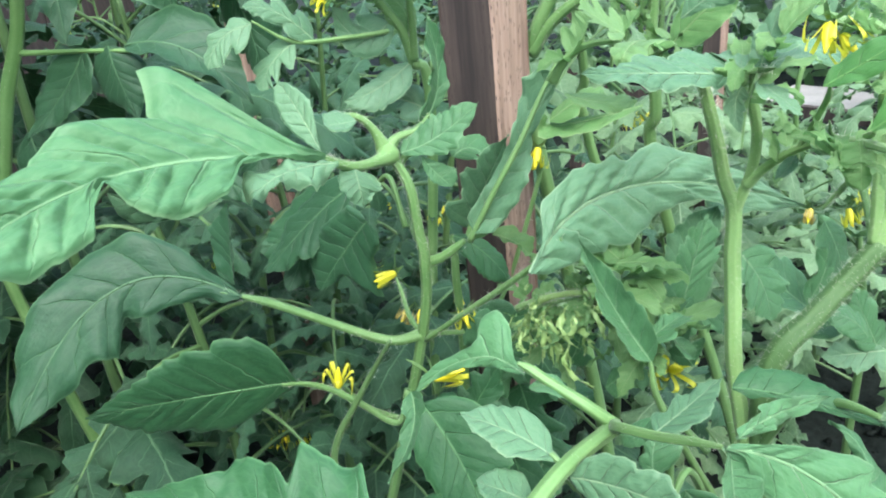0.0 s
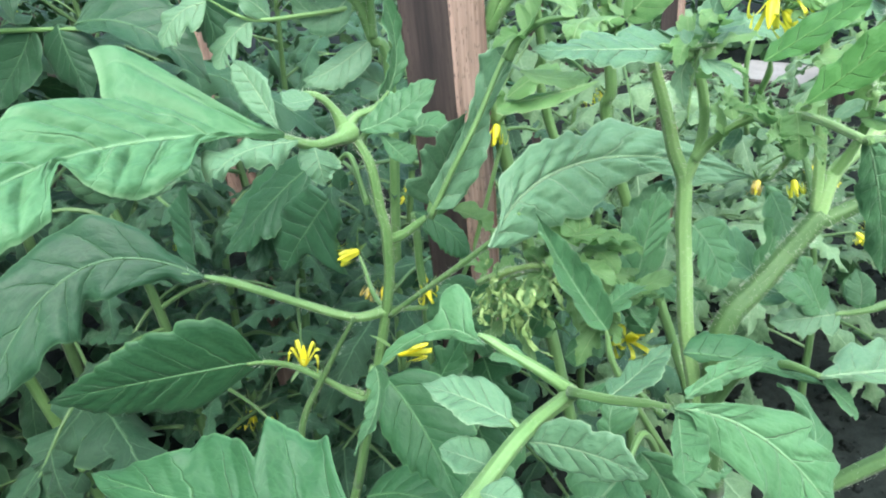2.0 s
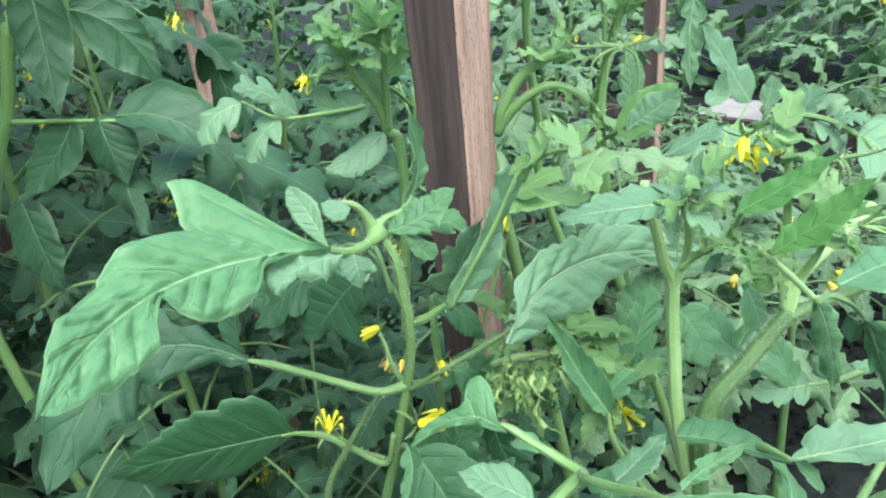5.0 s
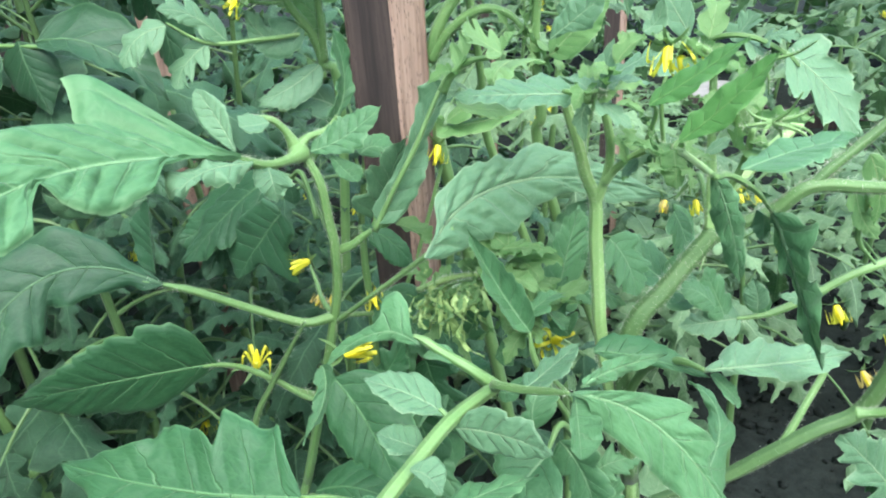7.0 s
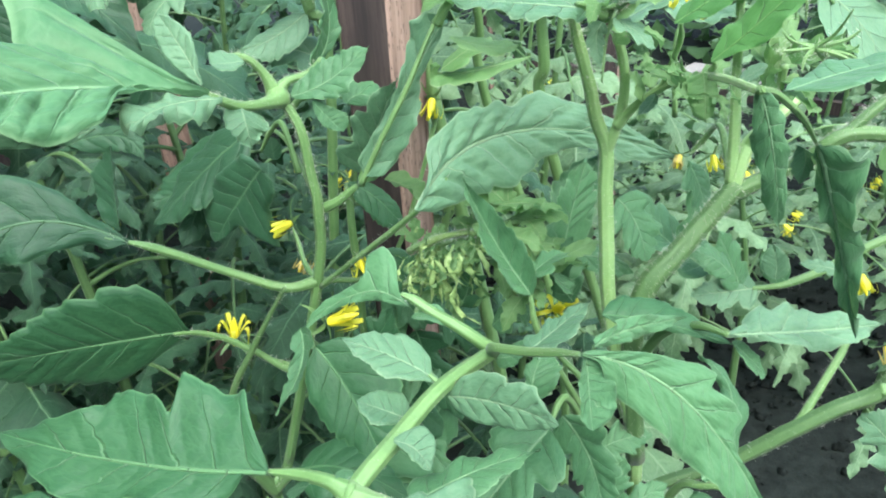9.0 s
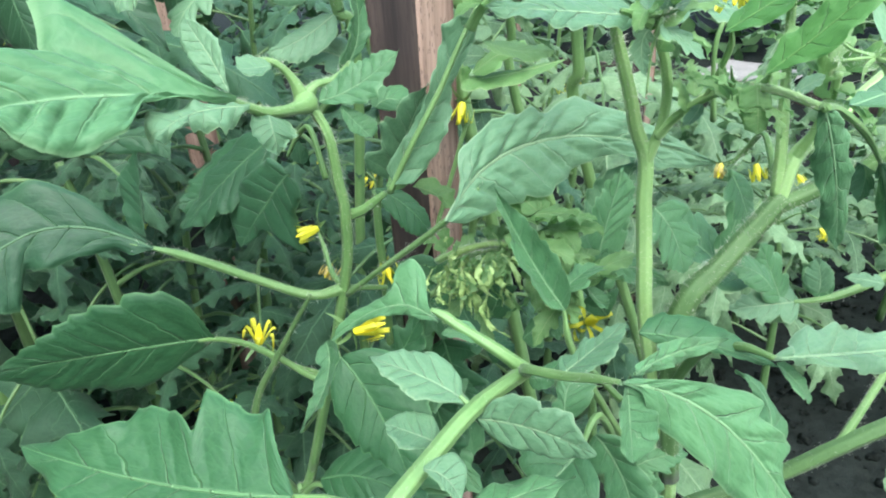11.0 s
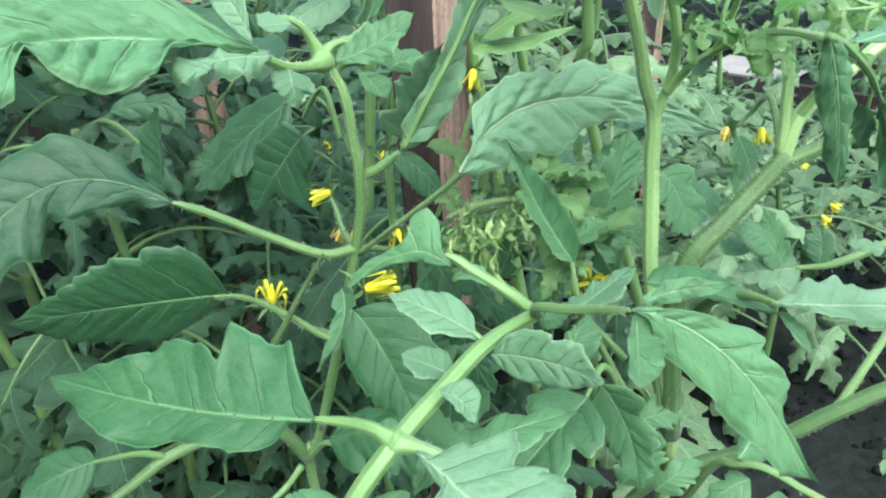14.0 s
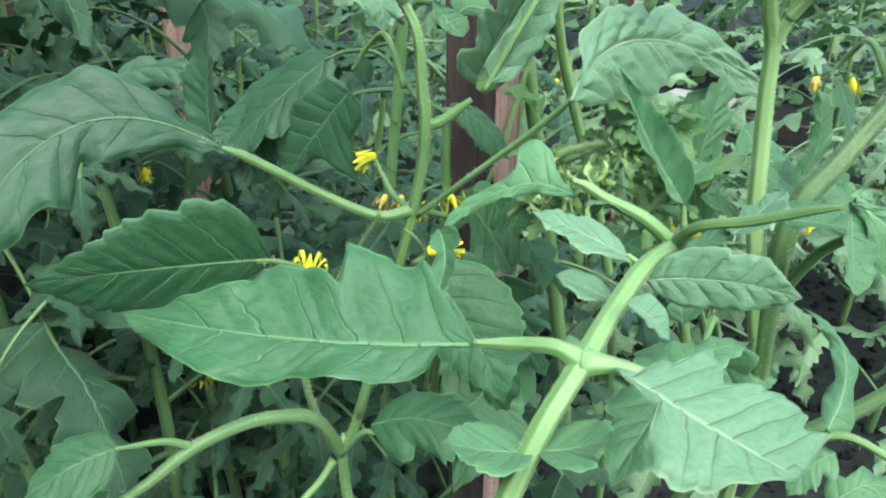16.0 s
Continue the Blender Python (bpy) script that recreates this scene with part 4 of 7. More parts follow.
blade(leaf_j, (-0.1599, 0.3800, 0.5907), (-0.1758, 0.3800, 0.5955), (-0.1950, 0.3800, 0.6113), (-0.1798, 0.3750, 0.5869), (-0.1742, 0.3850, 0.6079), lw=LOBED, rw=OVATE, cup=-0.1, mat=LEAF_SHADE)
blade(leaf_j, (-0.1913, 0.3900, 0.6145), (-0.1597, 0.3900, 0.6176), (-0.1462, 0.3800, 0.6042), (-0.1662, 0.3950, 0.6252), (-0.1636, 0.3850, 0.6090), lw=LOBED, rw=OVATE, cup=-0.1, mat=LEAF_SHADE)
blade(leaf_j, (-0.1881, 0.5400, 0.7253), (-0.1740, 0.5300, 0.6950), (-0.1685, 0.5200, 0.6535), (-0.1471, 0.5200, 0.6986), (-0.1958, 0.5400, 0.6861), lw=LOBED, rw=LOBED, cup=-0.1, mat=LEAF_SHADE)
shoot = stalk('side_shoot', plant_a, ((-0.0768, 0.2620, 0.4536), (-0.0867, 0.2560, 0.4791), (-0.1008, 0.2500, 0.4876), (-0.1170, 0.2430, 0.4905), (-0.1369, 0.2320, 0.4884), (-0.1517, 0.2220, 0.4821), (-0.1666, 0.2100, 0.4788)), 0.0033, 0.0029, hairs=120, seed=22, tip=0.5, mat=STEM_SHADE)
leaf_k = stalk('leaf', plant_a, ((-0.1378, 0.2320, 0.4900), (-0.1452, 0.2260, 0.4985), (-0.1584, 0.2130, 0.5076)), 0.0018, 0.0012, seed=23, tip=0.5)
blade(leaf_k, (-0.1578, 0.2140, 0.5069), (-0.1729, 0.2080, 0.5052), (-0.1902, 0.2000, 0.4979), (-0.1638, 0.2000, 0.4964), (-0.1785, 0.2200, 0.5090), lw=OVATE, rw=OVATE, cup=0.05, teeth=0.05, mat=MATURE_SHADED)
leaf_l = stalk('leaf', plant_a, ((-0.0800, 0.2620, 0.4578), (-0.0879, 0.2620, 0.4819), (-0.0905, 0.2620, 0.5061), (-0.0855, 0.2620, 0.5261), (-0.0747, 0.2620, 0.5445), (-0.0629, 0.2620, 0.5640), (-0.0522, 0.2620, 0.5807)), 0.0019, 0.0015, hairs=160, seed=24, tip=0.5, mat=STEM_SHADE)
leaf_l2 = stalk('leaf', plant_a, ((-0.0813, 0.2620, 0.4486), (-0.0893, 0.2500, 0.4444), (-0.1043, 0.2350, 0.4398)), 0.002, 0.0014, seed=25, tip=0.5)
blade(leaf_l, (-0.0520, 0.2700, 0.4731), (-0.0051, 0.2800, 0.4720), (-0.0276, 0.2600, 0.4686), (-0.0341, 0.2500, 0.4639), (-0.0307, 0.2900, 0.4664), mat=LEAF)

# ---------------------------------------------------------------- near leaf with its leaflets, on a plant that stands closer
plant_b = thing("tomato_plant", "tomato plant whose pale compound leaf reaches up in front", "plant", "tomato plants")
leaf_m = stalk('stem', plant_b, ((-0.0750, 0.0750, 0.0000), (-0.0700, 0.0750, 0.3000), (-0.0500, 0.0830, 0.5000), (-0.0360, 0.0910, 0.5700), (-0.0242, 0.0997, 0.5969), (-0.0116, 0.1106, 0.6093), (0.0009, 0.1280, 0.6110), (0.0138, 0.1440, 0.6130), (0.0307, 0.1647, 0.6080)), 0.0029, 0.0021, hairs=500, swell=0.1, seed=31, sides=24, down=0.5)
rachis = stalk('leaf_axis', plant_b, ((0.0307, 0.1647, 0.6080), (0.0213, 0.1660, 0.6164), (0.0121, 0.1720, 0.6202), (0.0069, 0.1750, 0.6232), (0.0031, 0.1768, 0.6245)), 0.0021, 0.0014, hairs=80, seed=32, tip=0.5, down=0.5)
blade(rachis, (0.0049, 0.1780, 0.6190), (-0.0124, 0.1915, 0.6171), (-0.0351, 0.1950, 0.6004), (-0.0106, 0.1884, 0.6157), (-0.0096, 0.2028, 0.6309), lw=((0, 0.16), (0.136, 0.88), (0.491, 1.0), (0.758, 0.49), (0.93, 0.47), (1, 0.0)), rw=((0, 0.03), (0.114, 0.12), (0.198, 0.32), (0.242, 0.67), (0.325, 1.0), (0.399, 0.78), (0.405, 0.38), (0.477, 0.25), (0.669, 0.21), (0.868, 0.14), (1, 0.0)), slant=0.2, cup=-0.1, teeth=0.02, pucker=0.013, curl=0.4, nu=80, nv=26)
blade(rachis, (-0.0341, 0.1930, 0.6037), (-0.0336, 0.1800, 0.5965), (-0.0411, 0.1650, 0.5898), (-0.0284, 0.1760, 0.6003), (-0.0383, 0.1780, 0.5959), lw=LOBED, rw=LOBED, cup=0.3)
blade(rachis, (0.0168, 0.1700, 0.6168), (0.0120, 0.1710, 0.6198), (0.0057, 0.1720, 0.6185), (0.0108, 0.1650, 0.6200), (0.0123, 0.1760, 0.6198), cup=0.2, teeth=0.02)
pet_d = stalk('leaflet_stalk', plant_b, ((-0.0116, 0.1106, 0.6093), (-0.0169, 0.1130, 0.6119), (-0.0248, 0.1180, 0.6100), (-0.0331, 0.1210, 0.6089)), 0.0019, 0.0014, hairs=40, seed=33, flare=0.7, tip=0.5, down=0.5)
blade(pet_d, (-0.0336, 0.1210, 0.6085), (-0.0733, 0.1326, 0.6050), (-0.1176, 0.1510, 0.6043), (-0.0720, 0.1208, 0.5982), (-0.0622, 0.1531, 0.6202), lw=((0, 0.04), (0.095, 0.03), (0.116, 0.41), (0.161, 0.63), (0.241, 0.81), (0.271, 0.7), (0.377, 0.74), (0.447, 0.66), (0.497, 0.92), (0.618, 1.0), (0.704, 0.85), (0.829, 0.56), (0.94, 0.28), (1, 0.0)), rw=((0, 0.02), (0.02, 0.15), (0.05, 0.31), (0.085, 0.54), (0.126, 0.9), (0.146, 0.82), (0.196, 0.8), (0.246, 0.94), (0.327, 1.0), (0.333, 0.86), (0.339, 0.62), (0.345, 0.52), (0.351, 0.55), (0.382, 0.69), (0.487, 0.77), (0.608, 0.71), (0.614, 0.56), (0.769, 0.34), (0.92, 0.14), (1, 0.0)), slant=0.35, cup=0.06, pucker=0.010, teeth=0.03, nu=130, nv=36, rows=8.0, mat=MATURE_SHADED)
pet_e = stalk('leaflet_stalk', plant_b, ((0.0307, 0.1647, 0.6080), (0.0289, 0.1500, 0.6204), (0.0365, 0.1380, 0.6270), (0.0431, 0.1280, 0.6335), (0.0467, 0.1230, 0.6364)), 0.0014, 0.0011, hairs=60, seed=34, flare=0.5, tip=0.5, down=0.5)
blade(pet_e, (0.0467, 0.1206, 0.6380), (0.0771, 0.1267, 0.6152), (0.1041, 0.1228, 0.5746), (0.0820, 0.1347, 0.6265), (0.0672, 0.1194, 0.6111), lw=((0, 0.04), (0.108, 0.14), (0.208, 0.29), (0.301, 0.47), (0.385, 0.68), (0.443, 0.93), (0.495, 1.0), (0.509, 0.78), (0.515, 0.62), (0.581, 0.69), (0.633, 0.79), (0.673, 0.79), (0.691, 0.57), (0.699, 0.41), (0.794, 0.24), (0.898, 0.05), (1, 0.0)), rw=((0, 0.04), (0.074, 0.11), (0.108, 0.37), (0.17, 0.65), (0.263, 0.85), (0.389, 1.0), (0.553, 1.0), (0.735, 0.85), (0.88, 0.7), (1, 0.0)), slant=(0.75, 0.6), cup=-0.08, pucker=0.018, teeth=0.02, nu=140, nv=36, rows=9.0, soft=0.004, mat=LEAF)
blade(pet_e, (0.0484, 0.1225, 0.6364), (0.0485, 0.1188, 0.6279), (0.0488, 0.1148, 0.6189), (0.0566, 0.1229, 0.6274), (0.0455, 0.1178, 0.6294), lw=((0, 0.06), (0.244, 0.79), (0.565, 1.0), (0.747, 0.91), (0.902, 0.61), (0.99, 0.3), (1, 0.0)), rw=((0, 0.15), (0.24, 0.78), (0.593, 1.0), (0.814, 0.91), (0.946, 0.45), (1, 0.0)), slant=0.1, cup=0.1, pucker=0.012, teeth=0.0, rows=4.0, nu=60, nv=24, mat=LEAF)
blade(pet_e, (0.0509, 0.1250, 0.6368), (0.0667, 0.1412, 0.6294), (0.0922, 0.1650, 0.6145), (0.0645, 0.1409, 0.6334), (0.0648, 0.1374, 0.6275), lw=((0, 0.15), (0.144, 0.61), (0.385, 1.0), (0.621, 0.98), (0.868, 0.46), (1, 0.0)), rw=((0, 0.14), (0.216, 0.71), (0.531, 1.0), (0.77, 0.67), (0.938, 0.39), (1, 0.0)), slant=0.2, cup=-0.1, teeth=0.05, mat=LEAF)
blade(pet_e, (0.0388, 0.1500, 0.6180), (0.0482, 0.1560, 0.6207), (0.0612, 0.1650, 0.6240), (0.0477, 0.1620, 0.6208), (0.0533, 0.1500, 0.6225), lw=LOBED, cup=0.1, mat=PALE)
pet_s = stalk('leaflet_stalk', plant_b, ((0.0143, 0.1440, 0.6136), (0.0128, 0.1460, 0.6136)), 0.0012, 0.001, seed=35, tip=0.5, down=0.5)
blade(pet_s, (0.0123, 0.1456, 0.6135), (0.0001, 0.1512, 0.6194), (-0.0148, 0.1528, 0.6259), (-0.0012, 0.1420, 0.6186), (0.0050, 0.1618, 0.6190), lw=((0, 0.05), (0.068, 0.24), (0.182, 0.72), (0.339, 1.0), (0.567, 0.83), (0.824, 0.41), (1, 0.0)), rw=((0, 0.04), (0.102, 0.21), (0.15, 0.62), (0.232, 0.86), (0.351, 1.0), (0.533, 0.8), (0.788, 0.38), (1, 0.0)), slant=0.5, cup=0.06, pucker=0.022, teeth=0.03, curl=0.4, nu=80, nv=28, mat=PALE)
blade(pet_s, (0.0035, 0.1360, 0.6084), (-0.0032, 0.1373, 0.6117), (-0.0107, 0.1379, 0.6153), (-0.0035, 0.1305, 0.6113), (-0.0011, 0.1465, 0.6115), lw=((0, 0.07), (0.134, 0.42), (0.353, 0.9), (0.581, 1.0), (0.838, 0.55), (1, 0.0)), rw=((0, 0.05), (0.052, 0.56), (0.18, 1.0), (0.411, 0.92), (0.764, 0.5), (1, 0.0)), slant=0.3, cup=0.12, pucker=0.018, teeth=0.02, curl=0.5, nu=60, nv=24, rows=5.0, mat=PALE)
blade(pet_s, (-0.0003, 0.1182, 0.6182), (0.0049, 0.1178, 0.6150), (0.0081, 0.1140, 0.6111), (0.0081, 0.1247, 0.6165), (0.0030, 0.1154, 0.6148), lw=((0, 0.06), (0.246, 0.59), (0.367, 1.0), (0.551, 0.91), (0.786, 0.41), (1, 0.0)), rw=((0, 0.17), (0.202, 0.63), (0.501, 1.0), (0.894, 0.54), (1, 0.0)), slant=0.2, cup=0.12, pucker=0.016, teeth=0.02, curl=0.5, nu=60, nv=24, rows=5.0, mat=PALE)
blade(pet_s, (0.0146, 0.1436, 0.6093), (0.0289, 0.1328, 0.6139), (0.0418, 0.1218, 0.6148), (0.0280, 0.1368, 0.6215), (0.0271, 0.1313, 0.6063), lw=((0, 0.06), (0.06, 0.39), (0.116, 0.71), (0.216, 0.94), (0.349, 1.0), (0.441, 0.98), (0.461, 0.76), (0.555, 0.88), (0.669, 0.86), (0.806, 0.5), (0.926, 0.18), (1, 0.0)), rw=((0, 0.06), (0.038, 0.54), (0.196, 0.97), (0.409, 1.0), (0.679, 0.74), (0.89, 0.34), (1, 0.0)), slant=0.4, cup=-0.05, pucker=0.022, teeth=0.02, curl=0.4, nu=90, nv=30, soft=0.004, mat=PALE)
stalk('leaflet_stalk', pet_s, ((0.0135, 0.1436, 0.6128), (0.0120, 0.1450, 0.6138), (0.0100, 0.1470, 0.6150)), 0.0011, 0.0008, seed=37)
stalk('leaflet_stalk', pet_s, ((0.0052, 0.1330, 0.6108), (0.0035, 0.1355, 0.6090), (0.0020, 0.1362, 0.6094)), 0.0010, 0.0008, seed=38)
blade(pet_s, (0.0310, 0.1590, 0.6099), (0.0355, 0.1550, 0.6131), (0.0400, 0.1520, 0.6181), (0.0366, 0.1620, 0.6122), (0.0364, 0.1500, 0.6127), cup=0.2)
blade(leaf_m, (-0.0241, 0.0995, 0.5969), (-0.0323, 0.0995, 0.5976), (-0.0421, 0.0997, 0.6006), (-0.0340, 0.0900, 0.6007), (-0.0310, 0.1090, 0.5966), cup=0.08, teeth=0.04)
blade(leaf_m, (-0.0230, 0.0993, 0.5970), (-0.0159, 0.0970, 0.5991), (-0.0100, 0.0940, 0.6040), (-0.0133, 0.1060, 0.5980), (-0.0184, 0.0860, 0.6040), cup=0.08, teeth=0.04)
pet_f = stalk('leaflet_stalk', plant_b, ((-0.0116, 0.1106, 0.6093), (-0.0060, 0.1080, 0.6099), (-0.0010, 0.1060, 0.6088), (0.0007, 0.1042, 0.6085)), 0.0019, 0.0015, hairs=40, seed=36, flare=0.6, tip=0.5, down=0.5)
blade(pet_f, (-0.0065, 0.1060, 0.6109), (0.0052, 0.0937, 0.6076), (0.0190, 0.0800, 0.6039), (0.0215, 0.1115, 0.6104), (-0.0082, 0.0837, 0.6063), lw=((0, 0.02), (0.122, 0.1), (0.128, 0.24), (0.134, 0.45), (0.142, 0.5), (0.208, 0.5), (0.214, 0.78), (0.22, 1.0), (0.277, 0.99), (0.365, 0.73), (0.405, 0.63), (0.475, 0.78), (0.557, 0.89), (0.689, 0.95), (0.79, 0.82), (0.826, 0.59), (0.926, 0.7), (1, 0.0)), rw=((0, 0.03), (0.319, 0.14), (0.325, 0.31), (0.341, 0.59), (0.435, 0.96), (0.543, 1.0), (0.669, 0.81), (0.766, 0.56), (0.906, 0.25), (1, 0.0)), slant=(0.3, 0.1), cup=-0.04, pucker=0.02, teeth=0.03, curl=0.4, nu=130, nv=34, soft=0.005, mat=PALE)
blade(pet_f, (0.0032, 0.1100, 0.6048), (0.0191, 0.1220, 0.6011), (0.0396, 0.1320, 0.5968), (0.0211, 0.1320, 0.6001), (0.0168, 0.1120, 0.6032), lw=LOBED, rw=OVATE, cup=-0.1, teeth=0.03, pucker=0.012)
blade(pet_f, (-0.0020, 0.1070, 0.6083), (-0.0044, 0.1070, 0.6081), (-0.0070, 0.1040, 0.6070), (-0.0040, 0.1030, 0.6082), (-0.0058, 0.1080, 0.6075), teeth=0)
blade(pet_d, (-0.0221, 0.1130, 0.6109), (-0.0248, 0.1140, 0.6094), (-0.0284, 0.1140, 0.6078), (-0.0254, 0.1110, 0.6097), (-0.0244, 0.1160, 0.6097), teeth=0, mat=MATURE_SHADED)
blade(leaf_m, (-0.0108, 0.1100, 0.6100), (-0.0128, 0.1120, 0.6116), (-0.0151, 0.1130, 0.6142), (-0.0146, 0.1100, 0.6124), (-0.0107, 0.1150, 0.6115), teeth=0)

# ---------------------------------------------------------------- forked plant with the flower heads
plant_c = thing("tomato_plant", "forked tomato plant with hairy stems and budding tips", "plant", "tomato plants")
stem_c = stalk('stem', plant_c, ((0.1000, 0.2500, 0.0000), (0.1040, 0.2400, 0.2500), (0.1050, 0.2260, 0.4200), (0.1000, 0.2130, 0.5050), (0.0870, 0.2080, 0.5616), (0.0812, 0.2100, 0.5954), (0.0799, 0.2120, 0.6172), (0.0787, 0.2140, 0.6375), (0.0784, 0.2156, 0.6535), (0.0734, 0.2130, 0.6663), (0.0701, 0.2100, 0.6774), (0.0657, 0.2060, 0.6899), (0.0630, 0.2039, 0.6976), (0.0600, 0.1980, 0.7055)), 0.0036, 0.0016, hairs=700, seed=41, sides=24, swell=0.0, down=1.0, mat=STEM_LIT)
stem_c2 = stalk('stem', plant_c, ((0.1000, 0.2130, 0.5050), (0.0905, 0.2050, 0.5750), (0.0948, 0.2070, 0.5999), (0.1060, 0.2100, 0.6119), (0.1183, 0.2140, 0.6242), (0.1287, 0.2164, 0.6356)), 0.0042, 0.0037, hairs=600, seed=42, sides=24, swell=0.0, down=1.0, mat=STEM_SHADE)
stem_c3 = stalk('stem', plant_c, ((0.1270, 0.2160, 0.6340), (0.1311, 0.2180, 0.6490), (0.1406, 0.2220, 0.6563), (0.1511, 0.2260, 0.6636), (0.1649, 0.2300, 0.6736)), 0.0028, 0.0021, hairs=300, seed=43, sides=18, swell=0.0, down=0.65, mat=STEM_LIT)
stem_c4 = stalk('stem', plant_c, ((0.0784, 0.2156, 0.6524), (0.0815, 0.2130, 0.6647), (0.0817, 0.2100, 0.6766), (0.0791, 0.2060, 0.6873), (0.0763, 0.2030, 0.6953), (0.0740, 0.1940, 0.7040), (0.0705, 0.1840, 0.7120)), 0.0019, 0.0012, hairs=260, seed=44, down=0.65, mat=STEM_LIT)
stem_c5 = stalk('stem', plant_c, ((0.0810, 0.2130, 0.6627), (0.0845, 0.2080, 0.6702), (0.0889, 0.1960, 0.6799), (0.0906, 0.1800, 0.6869), (0.0853, 0.1500, 0.6949), (0.0814, 0.1230, 0.6991)), 0.0017, 0.0008, hairs=160, seed=45, down=0.5, mat=STEM_LIT)
stem_c6 = stalk('stem', plant_c, ((0.1266, 0.2164, 0.6360), (0.1261, 0.2190, 0.6563), (0.1251, 0.2210, 0.6725), (0.1251, 0.2240, 0.6877), (0.1251, 0.2275, 0.7040)), 0.0021, 0.0013, hairs=260, seed=46, down=1.0, mat=STEM_LIT)
stem_c8 = stalk('stem', plant_c, ((0.1272, 0.2164, 0.6320), (0.1406, 0.2150, 0.6390), (0.1514, 0.2130, 0.6446), (0.1623, 0.2100, 0.6543), (0.1836, 0.2070, 0.6532), (0.2115, 0.2040, 0.6508)), 0.0033, 0.0026, hairs=400, seed=48, sides=18, swell=0.0, mat=STEM_SHADE)
stem_c10 = stalk('stem', plant_c, ((0.1600, 0.2105, 0.6522), (0.1695, 0.2110, 0.6612), (0.1800, 0.2120, 0.6694), (0.1940, 0.2130, 0.6811), (0.2095, 0.2150, 0.6939)), 0.0024, 0.0018, hairs=200, seed=40, sides=14, swell=0.0, mat=STEM_SHADE)
stem_c9 = stalk('stem', plant_c, ((0.1311, 0.2180, 0.6490), (0.1339, 0.2140, 0.6603), (0.1345, 0.2100, 0.6711), (0.1330, 0.2060, 0.6813)), 0.0018, 0.0012, hairs=140, seed=49, down=0.65, mat=STEM_LIT)
leaf_n = stalk('leaf', plant_c, ((0.0624, 0.1720, 0.7070), (0.0582, 0.1700, 0.7095), (0.0540, 0.1680, 0.7113)), 0.0014, 0.0011, seed=50, tip=0.5)
blade(leaf_n, (0.0610, 0.1715, 0.7089), (0.0397, 0.1602, 0.7135), (0.0200, 0.1490, 0.7174), (0.0437, 0.1568, 0.7101), (0.0384, 0.1697, 0.7185), lw=((0, 0.09), (0.178, 0.86), (0.425, 1.0), (0.729, 0.7), (0.9, 0.33), (1, 0.0)), rw=((0, 0.05), (0.006, 0.5), (0.016, 0.87), (0.098, 0.75), (0.166, 1.0), (0.305, 0.7), (0.401, 0.79), (0.613, 0.44), (0.786, 0.27), (1, 0.0)), slant=0.5, cup=-0.05, pucker=0.026, teeth=0.08, nu=80, mat=PALE)
blade(leaf_n, (0.0656, 0.1710, 0.7093), (0.0671, 0.1720, 0.7144), (0.0710, 0.1760, 0.7234), (0.0652, 0.1760, 0.7142), (0.0702, 0.1700, 0.7157), lw=NARROW, rw=NARROW, cup=0.4, mat=PALE)
blade(leaf_n, (0.0645, 0.1700, 0.7070), (0.0684, 0.1680, 0.7045), (0.0747, 0.1650, 0.6992), (0.0725, 0.1720, 0.7034), (0.0646, 0.1620, 0.7031), lw=LOBED, rw=LOBED, cup=0.2, mat=PALE)
blade(leaf_n, (0.0622, 0.1710, 0.7059), (0.0599, 0.1690, 0.7021), (0.0606, 0.1660, 0.6955), (0.0623, 0.1680, 0.7013), (0.0567, 0.1690, 0.7011), lw=LOBED, rw=LOBED, cup=0.2, mat=PALE)
blade(leaf_n, (0.0673, 0.1710, 0.7101), (0.0738, 0.1720, 0.7118), (0.0816, 0.1720, 0.7101), (0.0769, 0.1780, 0.7117), (0.0737, 0.1680, 0.7099), lw=LOBED, rw=LOBED, cup=0.2, mat=PALE)
blade(leaf_n, (0.0638, 0.1710, 0.7086), (0.0599, 0.1760, 0.7119), (0.0571, 0.1820, 0.7117), (0.0566, 0.1720, 0.7114), (0.0626, 0.1820, 0.7119), lw=LOBED, rw=LOBED, cup=0.3, mat=PALE)
leaf_o = stalk('leaf', plant_c, ((0.0889, 0.1960, 0.6799), (0.0886, 0.1900, 0.6877), (0.0868, 0.1800, 0.6981), (0.0825, 0.1705, 0.7042)), 0.0010, 0.0008, seed=51, tip=0.5, mat=STEM_LIT)
blade(leaf_o, (0.0804, 0.1695, 0.7044), (0.0930, 0.1639, 0.7147), (0.1042, 0.1599, 0.7243), (0.0919, 0.1688, 0.7158), (0.0916, 0.1586, 0.7110), lw=((0, 0.1), (0.088, 1.0), (0.285, 0.97), (0.509, 0.93), (0.8, 0.62), (1, 0.0)), rw=((0, 0.08), (0.12, 0.56), (0.341, 1.0), (0.637, 0.69), (0.898, 0.21), (1, 0.0)), slant=0.2, cup=0.1, teeth=0.04, pucker=0.012, mat=LEAF_BACKLIT)
leaf_p = stalk('leaf', plant_c, ((0.0906, 0.1800, 0.6869), (0.0900, 0.1700, 0.6902), (0.0880, 0.1600, 0.6945), (0.0845, 0.1520, 0.6980)), 0.0010, 0.0008, seed=52, tip=0.5, mat=STEM_LIT)
